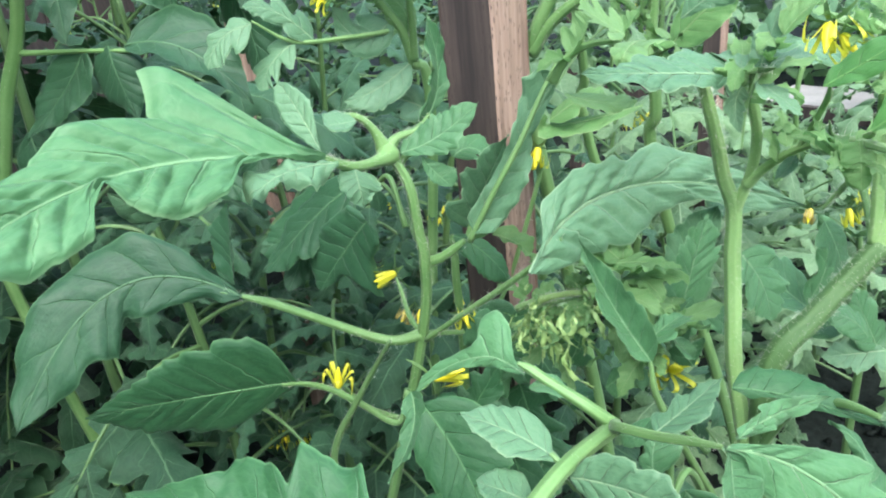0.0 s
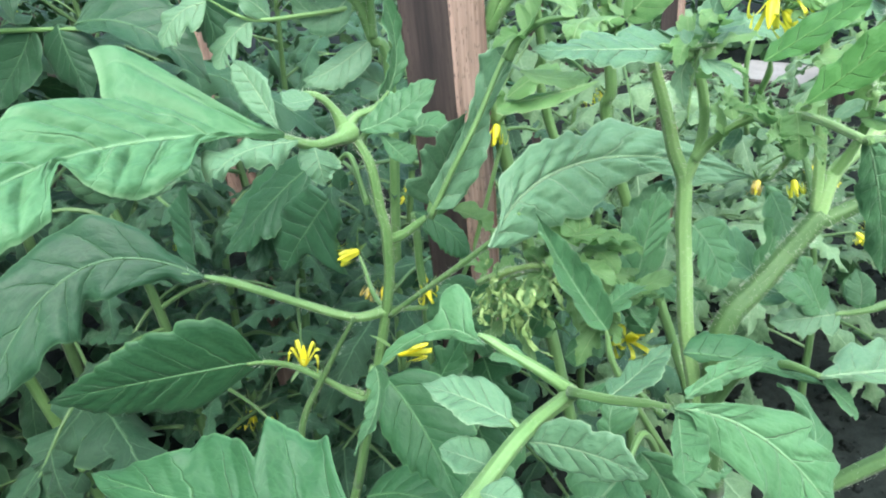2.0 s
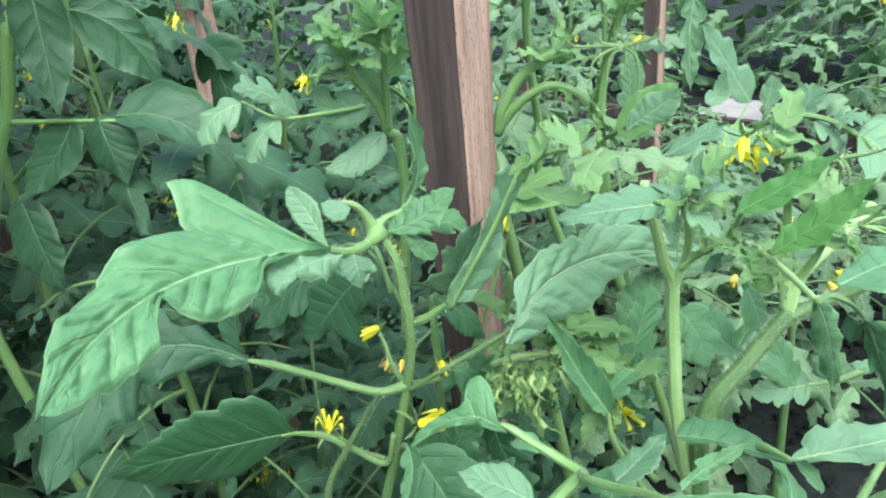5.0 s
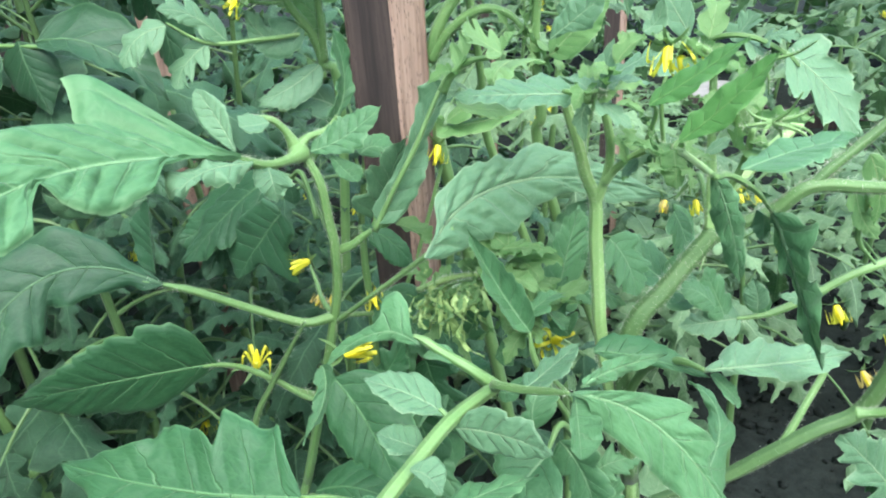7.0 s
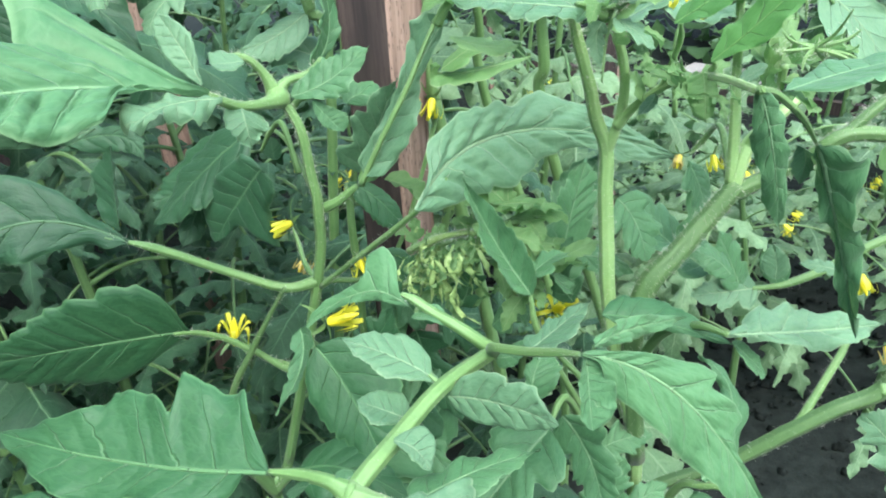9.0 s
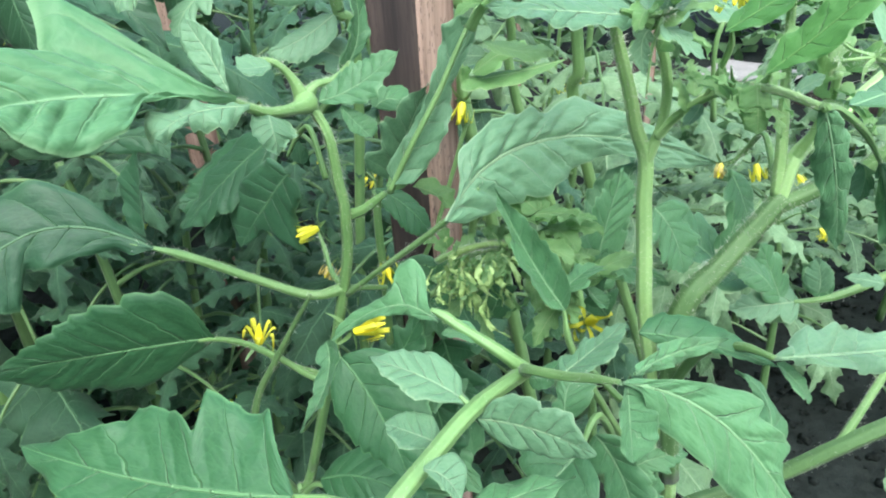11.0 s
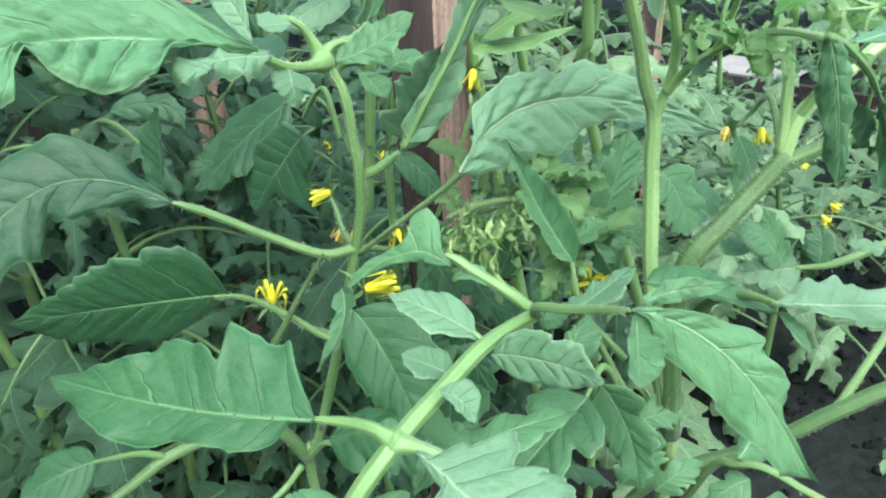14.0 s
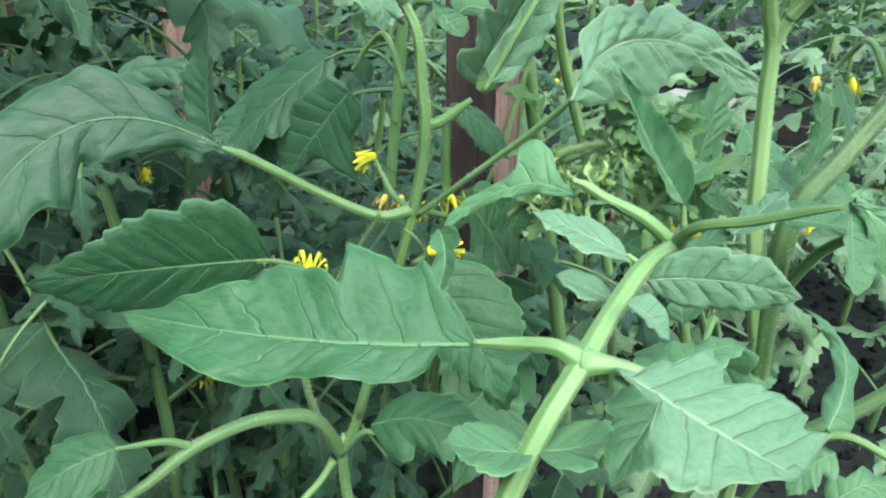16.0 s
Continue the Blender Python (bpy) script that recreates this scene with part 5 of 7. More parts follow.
blade(leaf_p, (0.0833, 0.1512, 0.6985), (0.0933, 0.1446, 0.7112), (0.1026, 0.1399, 0.7242), (0.0916, 0.1498, 0.7125), (0.0931, 0.1400, 0.7068), lw=((0, 0.09), (0.158, 1.0), (0.417, 0.99), (0.715, 0.77), (0.906, 0.37), (1, 0.0)), rw=((0, 0.08), (0.156, 0.48), (0.359, 1.0), (0.613, 0.76), (0.882, 0.29), (1, 0.0)), slant=0.2, cup=0.1, teeth=0.04, pucker=0.012, mat=LEAF_BACKLIT)
blade(stem_c5, (0.0847, 0.1580, 0.6940), (0.0853, 0.1565, 0.6884), (0.0854, 0.1550, 0.6826), (0.0890, 0.1562, 0.6894), (0.0807, 0.1571, 0.6885), lw=((0, 0.13), (0.182, 0.98), (0.537, 1.0), (0.914, 0.55), (1, 0.0)), rw=((0, 0.11), (0.008, 0.69), (0.451, 1.0), (0.888, 0.64), (1, 0.0)), slant=0.0, cup=-0.3, teeth=0.04, wave=0.03, mat=YOUNG)
blade(stem_c5, (0.0983, 0.1660, 0.6888), (0.1017, 0.1650, 0.6914), (0.1044, 0.1640, 0.6936), (0.1023, 0.1680, 0.6921), (0.1015, 0.1620, 0.6904), cup=0.2, mat=PALE)
blade(stem_c5, (0.0849, 0.1900, 0.6800), (0.0821, 0.1880, 0.6765), (0.0783, 0.1860, 0.6748), (0.0814, 0.1840, 0.6752), (0.0805, 0.1900, 0.6769), cup=0.2, mat=PALE)
blade(stem_c5, (0.0807, 0.1218, 0.6997), (0.0903, 0.1284, 0.6816), (0.0991, 0.1360, 0.6596), (0.0938, 0.1277, 0.6858), (0.0856, 0.1276, 0.6819), lw=((0, 0.1), (0.094, 0.52), (0.319, 1.0), (0.397, 0.67), (0.517, 0.93), (0.709, 0.68), (0.9, 0.3), (1, 0.0)), rw=((0, 0.12), (0.09, 0.5), (0.271, 1.0), (0.565, 0.91), (0.796, 0.74), (0.932, 0.29), (1, 0.0)), slant=0.1, cup=-0.25, pucker=0.015, teeth=0.05, wave=0.02, nu=60, mat=LEAF)
leaf_q = stalk('leaf', plant_c, ((0.0807, 0.1218, 0.6997), (0.0890, 0.1300, 0.6960), (0.1000, 0.1370, 0.6880), (0.1081, 0.1417, 0.6791)), 0.0009, 0.0008, seed=53, tip=0.5, hairs=50, down=0.5)
blade(leaf_q, (0.1081, 0.1417, 0.6791), (0.1267, 0.1525, 0.6471), (0.1556, 0.1712, 0.5952), (0.1310, 0.1443, 0.6527), (0.1218, 0.1536, 0.6507), lw=((0, 0.05), (0.078, 0.66), (0.214, 1.0), (0.327, 0.61), (0.581, 0.57), (0.798, 0.33), (1, 0.0)), rw=((0, 0.14), (0.198, 1.0), (0.433, 0.75), (0.649, 0.8), (0.84, 0.88), (0.964, 0.58), (1, 0.0)), slant=0.1, cup=-0.25, pucker=0.014, teeth=0.08, wave=0.03, nu=70, mat=LEAF)
blade(leaf_q, (0.1082, 0.1500, 0.6760), (0.1110, 0.1500, 0.6727), (0.1121, 0.1520, 0.6640), (0.1120, 0.1460, 0.6718), (0.1078, 0.1530, 0.6696), lw=LOBED, rw=LOBED, cup=0.2, mat=PALE)
blade(leaf_q, (0.0952, 0.1370, 0.6945), (0.1133, 0.1442, 0.6959), (0.1323, 0.1459, 0.6979), (0.1088, 0.1537, 0.6945), (0.1149, 0.1301, 0.6974), lw=((0, 0.05), (0.357, 0.72), (0.559, 1.0), (0.764, 0.91), (0.892, 0.56), (1, 0.0)), rw=((0, 0.04), (0.036, 0.27), (0.042, 0.73), (0.134, 1.0), (0.473, 0.8), (1, 0.0)), slant=0.2, cup=0.1, pucker=0.012, teeth=0.03, nu=60, mat=LEAF)
leaf_r = stalk('leaf', plant_c, ((0.0921, 0.2050, 0.5616), (0.0950, 0.1900, 0.5900), (0.0990, 0.1720, 0.6060), (0.1036, 0.1592, 0.6109)), 0.002, 0.0014, seed=54, tip=0.5)
blade(leaf_r, (0.1036, 0.1592, 0.6109), (0.1402, 0.1777, 0.5956), (0.1926, 0.2054, 0.5746), (0.1334, 0.1857, 0.6047), (0.1372, 0.1691, 0.5931), lw=((0, 0.04), (0.192, 0.39), (0.255, 0.78), (0.331, 0.94), (0.355, 0.73), (0.469, 1.0), (0.519, 0.72), (0.583, 0.88), (0.711, 0.57), (0.878, 0.36), (0.98, 0.24), (1, 0.0)), rw=((0, 0.06), (0.246, 0.3), (0.411, 0.83), (0.577, 1.0), (0.776, 0.85), (0.902, 0.47), (1, 0.0)), slant=0.5, cup=-0.1, teeth=0.06, pucker=0.02, nu=90, nv=30, mat=PALE)
blade(leaf_r, (0.1126, 0.1720, 0.5979), (0.1183, 0.1700, 0.5926), (0.1239, 0.1680, 0.5862), (0.1241, 0.1750, 0.5906), (0.1124, 0.1650, 0.5966), lw=NARROW, rw=NARROW, mat=LEAF)
blade(leaf_r, (0.0699, 0.1800, 0.6079), (0.0889, 0.1745, 0.6063), (0.1089, 0.1650, 0.6023), (0.0906, 0.1834, 0.6120), (0.0860, 0.1731, 0.6052), lw=((0, 0.05), (0.068, 0.63), (0.168, 0.92), (0.232, 0.82), (0.421, 1.0), (0.613, 0.69), (0.798, 0.44), (1, 0.0)), rw=((0, 0.18), (0.12, 1.0), (0.315, 0.6), (0.497, 0.73), (0.717, 0.82), (0.882, 0.37), (1, 0.0)), slant=0.2, cup=-0.15, teeth=0.05, mat=MATURE_SHADED)
leaf_s = stalk('leaf', plant_c, ((0.0920, 0.2200, 0.5000), (0.0548, 0.2000, 0.5821), (0.0489, 0.2000, 0.6053)), 0.0016, 0.0012, seed=55, tip=0.5)
blade(leaf_s, (0.0495, 0.2000, 0.6052), (0.0375, 0.2070, 0.6245), (0.0269, 0.2130, 0.6483), (0.0336, 0.2000, 0.6206), (0.0463, 0.2050, 0.6283), cup=0.35, teeth=0.06, rib_r=0.0003)
blade(leaf_s, (0.0487, 0.2050, 0.6095), (0.0568, 0.2100, 0.6133), (0.0642, 0.2150, 0.6136), (0.0569, 0.2160, 0.6148), (0.0578, 0.2000, 0.6141), lw=LOBED, rw=LOBED, cup=0.2)
blade(leaf_s, (0.0578, 0.2200, 0.6102), (0.0637, 0.2150, 0.6000), (0.0685, 0.2120, 0.5989), (0.0669, 0.2200, 0.6032), (0.0602, 0.2100, 0.6057), lw=LOBED, rw=LOBED)
leaf_t = stalk('leaf', plant_c, ((0.0920, 0.2200, 0.4700), (0.0632, 0.1900, 0.5623), (0.0505, 0.1750, 0.5624)), 0.0018, 0.0012, seed=56, tip=0.5)
blade(leaf_t, (0.0515, 0.1750, 0.5634), (0.0321, 0.1600, 0.5549), (0.0106, 0.1400, 0.5441), (0.0457, 0.1500, 0.5591), (0.0192, 0.1700, 0.5567), lw=LOBED, rw=LOBED, cup=-0.1, teeth=0.08, pucker=0.026)
blade(leaf_t, (0.0589, 0.1850, 0.5600), (0.0696, 0.1800, 0.5395), (0.0727, 0.1700, 0.5196), (0.0786, 0.1750, 0.5438), (0.0587, 0.1800, 0.5404), lw=LOBED, rw=LOBED, cup=-0.1, teeth=0.08)
blade(leaf_t, (0.0481, 0.1850, 0.5678), (0.0488, 0.1900, 0.5770), (0.0570, 0.2000, 0.5819), (0.0436, 0.1900, 0.5747), (0.0582, 0.1850, 0.5776), lw=LOBED, rw=OVATE, cup=-0.1)

tuft(stem_c, (0.0627, 0.1720, 0.7083), (-0.1, -0.2, 1), 3, 0.014, 1)
tuft(stem_c4, (0.0682, 0.1700, 0.7139), (0.1, -0.2, 1), 3, 0.015, 2)
tuft(stem_c4, (0.0716, 0.1720, 0.7185), (0.2, -0.1, 1), 2, 0.014, 8)
tuft(stem_c6, (0.1210, 0.2260, 0.7055), (0.1, -0.2, 1), 8, 0.018, 3)
tuft(stem_c9, (0.1330, 0.2060, 0.6813), (0.4, -0.3, 0.8), 9, 0.022, 21)
tuft(stem_c4, (0.0775, 0.2010, 0.6953), (0.6, -0.3, 0.7), 4, 0.011, 4)
tuft(stem_c5, (0.0870, 0.2010, 0.6760), (0.2, -0.3, 1), 4, 0.010, 5)
tuft(stem_c5, (0.0902, 0.1800, 0.6858), (0.2, -0.3, 1), 4, 0.014, 6)
tuft(stem_c5, (0.0870, 0.1600, 0.6930), (0.4, -0.3, 1), 6, 0.015, 7)
rng_bud = random.Random(31)
for k in range(12):
    ex, ey, ez = rng_bud.gauss(0, 0.007), rng_bud.gauss(-0.002, 0.0042), rng_bud.gauss(-0.0028, 0.007)
    stalk('bud', stem_c6, ((0.1294, 0.2000, 0.7071), (0.1294 + 0.7 * ex, 0.2000 + 0.5 * ey, 0.7071 + 0.4 * ez), (0.1294 + ex, 0.2000 + ey, 0.7071 + ez)), rng_bud.uniform(0.0006, 0.0011), 0.0002, hairs=12, seed=k, sides=6)
rng_bud = random.Random(32)
for k in range(12):
    ex, ey, ez = rng_bud.gauss(0, 0.007), rng_bud.gauss(-0.002, 0.0042), rng_bud.gauss(-0.0028, 0.007)
    stalk('bud', stem_c9, ((0.1209, 0.1720, 0.6948), (0.1209 + 0.7 * ex, 0.1720 + 0.5 * ey, 0.6948 + 0.4 * ez), (0.1209 + ex, 0.1720 + ey, 0.6948 + ez)), rng_bud.uniform(0.0006, 0.0011), 0.0002, hairs=12, seed=k, sides=6)
rng_bud = random.Random(33)
for k in range(5):
    ex, ey, ez = rng_bud.gauss(0, 0.006), rng_bud.gauss(-0.002, 0.0036), rng_bud.gauss(-0.0024, 0.006)
    stalk('bud', stem_c4, ((0.0659, 0.1720, 0.7093), (0.0659 + 0.7 * ex, 0.1720 + 0.5 * ey, 0.7093 + 0.4 * ez), (0.0659 + ex, 0.1720 + ey, 0.7093 + ez)), rng_bud.uniform(0.0006, 0.0011), 0.0002, hairs=12, seed=k, sides=6)
rng_bud = random.Random(34)
for k in range(5):
    ex, ey, ez = rng_bud.gauss(0, 0.006), rng_bud.gauss(-0.002, 0.0036), rng_bud.gauss(-0.0024, 0.006)
    stalk('bud', stem_c5, ((0.0940, 0.1780, 0.6870), (0.0940 + 0.7 * ex, 0.1780 + 0.5 * ey, 0.6870 + 0.4 * ez), (0.0940 + ex, 0.1780 + ey, 0.6870 + ez)), rng_bud.uniform(0.0006, 0.0011), 0.0002, hairs=12, seed=k, sides=6)
blade(leaf_s, (0.0691, 0.2350, 0.6025), (0.0734, 0.2380, 0.6211), (0.0802, 0.2450, 0.6388), (0.0642, 0.2350, 0.6268), (0.0853, 0.2450, 0.6171), lw=LOBED, rw=LOBED, cup=0.1, pucker=0.03, teeth=0.1)
blade(leaf_s, (0.0325, 0.2360, 0.6233), (0.0494, 0.2300, 0.6289), (0.0660, 0.2260, 0.6264), (0.0499, 0.2400, 0.6286), (0.0477, 0.2200, 0.6296), lw=DEEP, rw=DEEP, teeth=0.15, mat=YOUNG)
blade(leaf_s, (0.0489, 0.2260, 0.6164), (0.0555, 0.2200, 0.6140), (0.0643, 0.2120, 0.6097), (0.0622, 0.2260, 0.6141), (0.0509, 0.2120, 0.6126), lw=DEEP, rw=DEEP, teeth=0.15, mat=YOUNG)
blade(leaf_s, (0.0986, 0.2600, 0.6133), (0.1068, 0.2550, 0.6015), (0.1105, 0.2500, 0.5857), (0.1188, 0.2580, 0.6019), (0.0957, 0.2500, 0.5993), lw=LOBED, rw=LOBED, teeth=0.1)
blade(leaf_s, (0.1185, 0.2350, 0.6370), (0.1226, 0.2320, 0.6274), (0.1256, 0.2290, 0.6165), (0.1292, 0.2360, 0.6264), (0.1154, 0.2280, 0.6273), lw=OVATE, rw=LOBED)
tuft(leaf_s, (0.0393, 0.2280, 0.6148), (-0.2, -0.4, 1), 8, 0.02, 11)
tuft(leaf_s, (0.0527, 0.2150, 0.6034), (0.1, -0.4, 1), 7, 0.02, 12)
tuft(leaf_z, (0.0197, 0.2500, 0.5854), (-0.1, -0.4, 1), 7, 0.022, 13)

# ---------------------------------------------------------------- flower trusses
truss_a = stalk('flower_truss', plant_a, ((-0.0555, 0.2680, 0.5316), (-0.0729, 0.2800, 0.5302), (-0.0842, 0.2900, 0.5340), (-0.0900, 0.2960, 0.5365)), 0.0014, 0.0009, seed=61, hairs=90, tip=0.5)
flower(truss_a, (-0.0873, 0.2850, 0.5402), (0.2, -0.12, 1.0), 0.0145, openness=0.55, petals=7, seed=3)
truss_b = stalk('flower_truss', plant_a, ((-0.0380, 0.2680, 0.5790), (-0.0454, 0.2850, 0.5790), (-0.0498, 0.3000, 0.5834), (-0.0532, 0.3080, 0.5897)), 0.0014, 0.0009, seed=62, hairs=90, tip=0.5)
flower(truss_b, (-0.0530, 0.3080, 0.5910), (-0.8, -0.4, -0.1), 0.013, openness=0.35, seed=6)
flower(truss_b, (-0.0415, 0.3000, 0.5735), (-0.2, -0.5, -0.6), 0.009, openness=0.4, seed=7, dry=True)
flower(truss_b, (-0.0488, 0.3050, 0.5721), (-0.4, -0.5, -0.6), 0.009, openness=0.4, seed=8, dry=True)
flower(truss_b, (-0.0196, 0.2900, 0.5765), (0.2, -0.8, -0.3), 0.01, openness=0.6, seed=9)
flower(truss_b, (-0.0331, 0.2500, 0.5677), (0.8, -0.1, 0.25), 0.0165, openness=0.32, petals=7, seed=12)
truss_c = stalk('flower_truss', plant_a, ((-0.0380, 0.2680, 0.5790), (-0.0062, 0.3000, 0.5667), (0.0210, 0.3220, 0.6263), (0.0234, 0.3250, 0.6441)), 0.0014, 0.0009, seed=63, hairs=90, tip=0.5)
flower(truss_c, (0.0226, 0.3250, 0.6450), (-0.2, -0.5, -0.7), 0.012, openness=0.45, seed=13)
truss_d = stalk('flower_truss', plant_c, ((0.0800, 0.2250, 0.5400), (0.0605, 0.2360, 0.5620), (0.0630, 0.2430, 0.5711), (0.0678, 0.2440, 0.5729)), 0.0014, 0.0009, seed=64, hairs=90, tip=0.5)
flower(truss_d, (0.0684, 0.2430, 0.5693), (0.1, -0.6, 0.45), 0.014, openness=0.75, seed=15)
flower(truss_d, (0.0627, 0.2460, 0.5661), (-0.3, -0.6, 0.3), 0.01, openness=0.7, seed=16)
truss_e = stalk('flower_truss', plant_c, ((0.1251, 0.2275, 0.7040), (0.1190, 0.2280, 0.7080), (0.1132, 0.2290, 0.7088), (0.1083, 0.2290, 0.7076)), 0.0014, 0.0009, seed=65, hairs=90, tip=0.5)
flower(truss_e, (0.1076, 0.2285, 0.7082), (-0.25, -0.5, -0.6), 0.0115, openness=0.6, petals=5, seed=19)
flower(truss_e, (0.1121, 0.2290, 0.7043), (0.3, -0.5, -0.5), 0.01, openness=0.8, seed=20)
truss_f = stalk('flower_truss', plant_c, ((0.1270, 0.2170, 0.6360), (0.1308, 0.2400, 0.6499), (0.1287, 0.2500, 0.6406), (0.1243, 0.2500, 0.6352)), 0.0014, 0.0009, seed=66, hairs=90, tip=0.5)
flower(truss_f, (0.1341, 0.2500, 0.6345), (0.1, -0.5, -0.8), 0.008, openness=0.4, seed=21)
flower(truss_f, (0.1210, 0.2520, 0.6347), (-0.3, -0.5, -0.6), 0.007, openness=0.4, seed=22, dry=True)
blade(leaf_t, (0.1332, 0.2000, 0.4886), (0.1214, 0.1980, 0.4842), (0.1114, 0.1940, 0.4731), (0.1236, 0.1900, 0.4801), (0.1175, 0.2040, 0.4839), lw=LOBED, rw=LOBED, teeth=0.08)
blade(leaf_t, (0.1298, 0.1900, 0.4677), (0.1450, 0.1920, 0.4777), (0.1694, 0.1940, 0.4648), (0.1508, 0.2000, 0.4816), (0.1441, 0.1860, 0.4727), lw=LOBED, rw=OVATE, teeth=0.06)
blade(leaf_t, (0.0915, 0.2000, 0.4845), (0.0997, 0.2000, 0.4939), (0.1131, 0.2050, 0.4968), (0.0973, 0.2050, 0.4979), (0.1039, 0.1960, 0.4870), lw=LOBED, rw=LOBED, teeth=0.08)
blade(leaf_t, (0.0784, 0.2050, 0.5186), (0.0890, 0.2050, 0.5251), (0.1057, 0.2100, 0.5219), (0.0884, 0.2120, 0.5304), (0.0915, 0.2000, 0.5181), lw=DEEP, rw=LOBED, teeth=0.08)
blade(leaf_t, (0.0759, 0.2000, 0.4902), (0.0840, 0.2000, 0.5028), (0.0908, 0.2050, 0.5170), (0.0762, 0.2000, 0.5088), (0.0932, 0.2000, 0.4965), lw=DEEP, rw=LOBED, teeth=0.1)
blade(leaf_z, (-0.0200, 0.2850, 0.6199), (-0.0066, 0.2810, 0.6122), (0.0050, 0.2760, 0.5973), (-0.0030, 0.2850, 0.6150), (-0.0115, 0.2760, 0.6056), lw=NARROW, rw=NARROW, cup=-0.1, mat=MATURE_SHADED)
truss_k = stalk('flower_truss', plant_a, ((-0.0035, 0.2670, 0.5697), (0.0048, 0.2600, 0.5804), (0.0115, 0.2500, 0.5961), (0.0210, 0.2360, 0.6104), (0.0338, 0.2250, 0.6184)), 0.0014, 0.0009, seed=69, hairs=90, tip=0.5, mat=STEM_LIT)
truss_h = stalk('flower_truss', plant_a, ((0.0057, 0.2450, 0.6033), (0.0151, 0.2350, 0.6131), (0.0240, 0.2300, 0.6169), (0.0325, 0.2260, 0.6193)), 0.0014, 0.0009, seed=68, hairs=90, tip=0.5, mat=STEM_LIT)
rng_bud = random.Random(9)
for k in range(100):
    f = rng_bud.uniform(0.05, 1.0)
    bx, by, bz = 0.0057 + 0.0279 * f + rng_bud.gauss(0, 0.004), 0.2390 - 0.0190 * f + rng_bud.gauss(0, 0.005), 0.6033 + 0.0150 * f + rng_bud.gauss(-0.003, 0.005)
    ex, ey, ez = rng_bud.gauss(0, 0.005), rng_bud.gauss(-0.003, 0.004), rng_bud.uniform(-0.019, 0.005)
    sx, sy, sz = rng_bud.uniform(0.0004, 0.0012), rng_bud.gauss(0, 0.0006), rng_bud.gauss(0, 0.0008)
    mx, my, mz = bx + 0.2 * ex + rng_bud.gauss(0, 0.0022), by + 0.6 * ey - 0.002, bz + 0.42 * ez
    blade(truss_h, (bx, by, bz), (mx, my, mz), (bx + ex, by + ey, bz + ez), (mx - sx, my + sy, mz + sz), (mx + sx, my - sy, mz - sz), mat=(BUD, YOUNG, BUD)[k % 3], lw=NARROW, rw=NARROW, nu=16, nv=6, pucker=0.0, wave=0.06, cup=0.5)
stalk('bud_stalk', truss_h, ((0.0110, 0.2370, 0.6085), (0.0180, 0.2320, 0.6150), (0.0290, 0.2270, 0.6190), (0.0350, 0.2240, 0.6175), (0.0355, 0.2230, 0.6120)), 0.0013, 0.0010, hairs=160, seed=70, mat=BUD)

tuft(leaf_s, (0.0461, 0.2360, 0.6219), (0.1, -0.4, 0.9), 8, 0.022, 51)
tuft(leaf_s, (0.0341, 0.2280, 0.6160), (-0.1, -0.4, 0.9), 6, 0.016, 52)
tuft(leaf_z, (0.0108, 0.2550, 0.6019), (-0.1, -0.4, 0.9), 5, 0.012, 53, mat=YOUNG)
tuft(leaf_s, (0.0559, 0.2220, 0.6028), (0.2, -0.4, 0.9), 7, 0.022, 54)
blade(leaf_z, (-0.0285, 0.2500, 0.5343), (-0.0172, 0.2560, 0.5451), (-0.0038, 0.2620, 0.5652), (-0.0257, 0.2620, 0.5544), (-0.0013, 0.2500, 0.5484), lw=DEEP, rw=LOBED, teeth=0.1, mat=MATURE_SHADED)
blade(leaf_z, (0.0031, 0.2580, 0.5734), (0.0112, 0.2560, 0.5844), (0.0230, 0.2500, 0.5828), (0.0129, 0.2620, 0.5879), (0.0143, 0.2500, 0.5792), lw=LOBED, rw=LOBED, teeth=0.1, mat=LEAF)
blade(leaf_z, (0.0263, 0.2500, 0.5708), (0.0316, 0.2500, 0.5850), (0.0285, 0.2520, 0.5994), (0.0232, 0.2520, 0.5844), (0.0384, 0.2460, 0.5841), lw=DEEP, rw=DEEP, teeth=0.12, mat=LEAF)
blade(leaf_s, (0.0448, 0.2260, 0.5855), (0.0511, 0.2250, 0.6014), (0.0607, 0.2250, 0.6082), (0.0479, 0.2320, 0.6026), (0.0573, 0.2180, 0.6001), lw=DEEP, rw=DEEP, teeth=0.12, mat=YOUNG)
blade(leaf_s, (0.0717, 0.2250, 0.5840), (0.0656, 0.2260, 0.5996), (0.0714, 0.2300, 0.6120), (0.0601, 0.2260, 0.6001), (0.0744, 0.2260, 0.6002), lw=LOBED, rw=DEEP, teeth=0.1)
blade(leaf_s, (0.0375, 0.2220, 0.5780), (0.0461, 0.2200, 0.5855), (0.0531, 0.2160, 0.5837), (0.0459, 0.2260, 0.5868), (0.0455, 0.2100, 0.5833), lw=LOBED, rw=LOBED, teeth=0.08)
blade(leaf_z, (-0.0132, 0.2620, 0.5900), (-0.0042, 0.2600, 0.5846), (-0.0009, 0.2560, 0.5706), (0.0025, 0.2620, 0.5829), (-0.0111, 0.2560, 0.5789), lw=LOBED, rw=LOBED, mat=MATURE_SHADED)
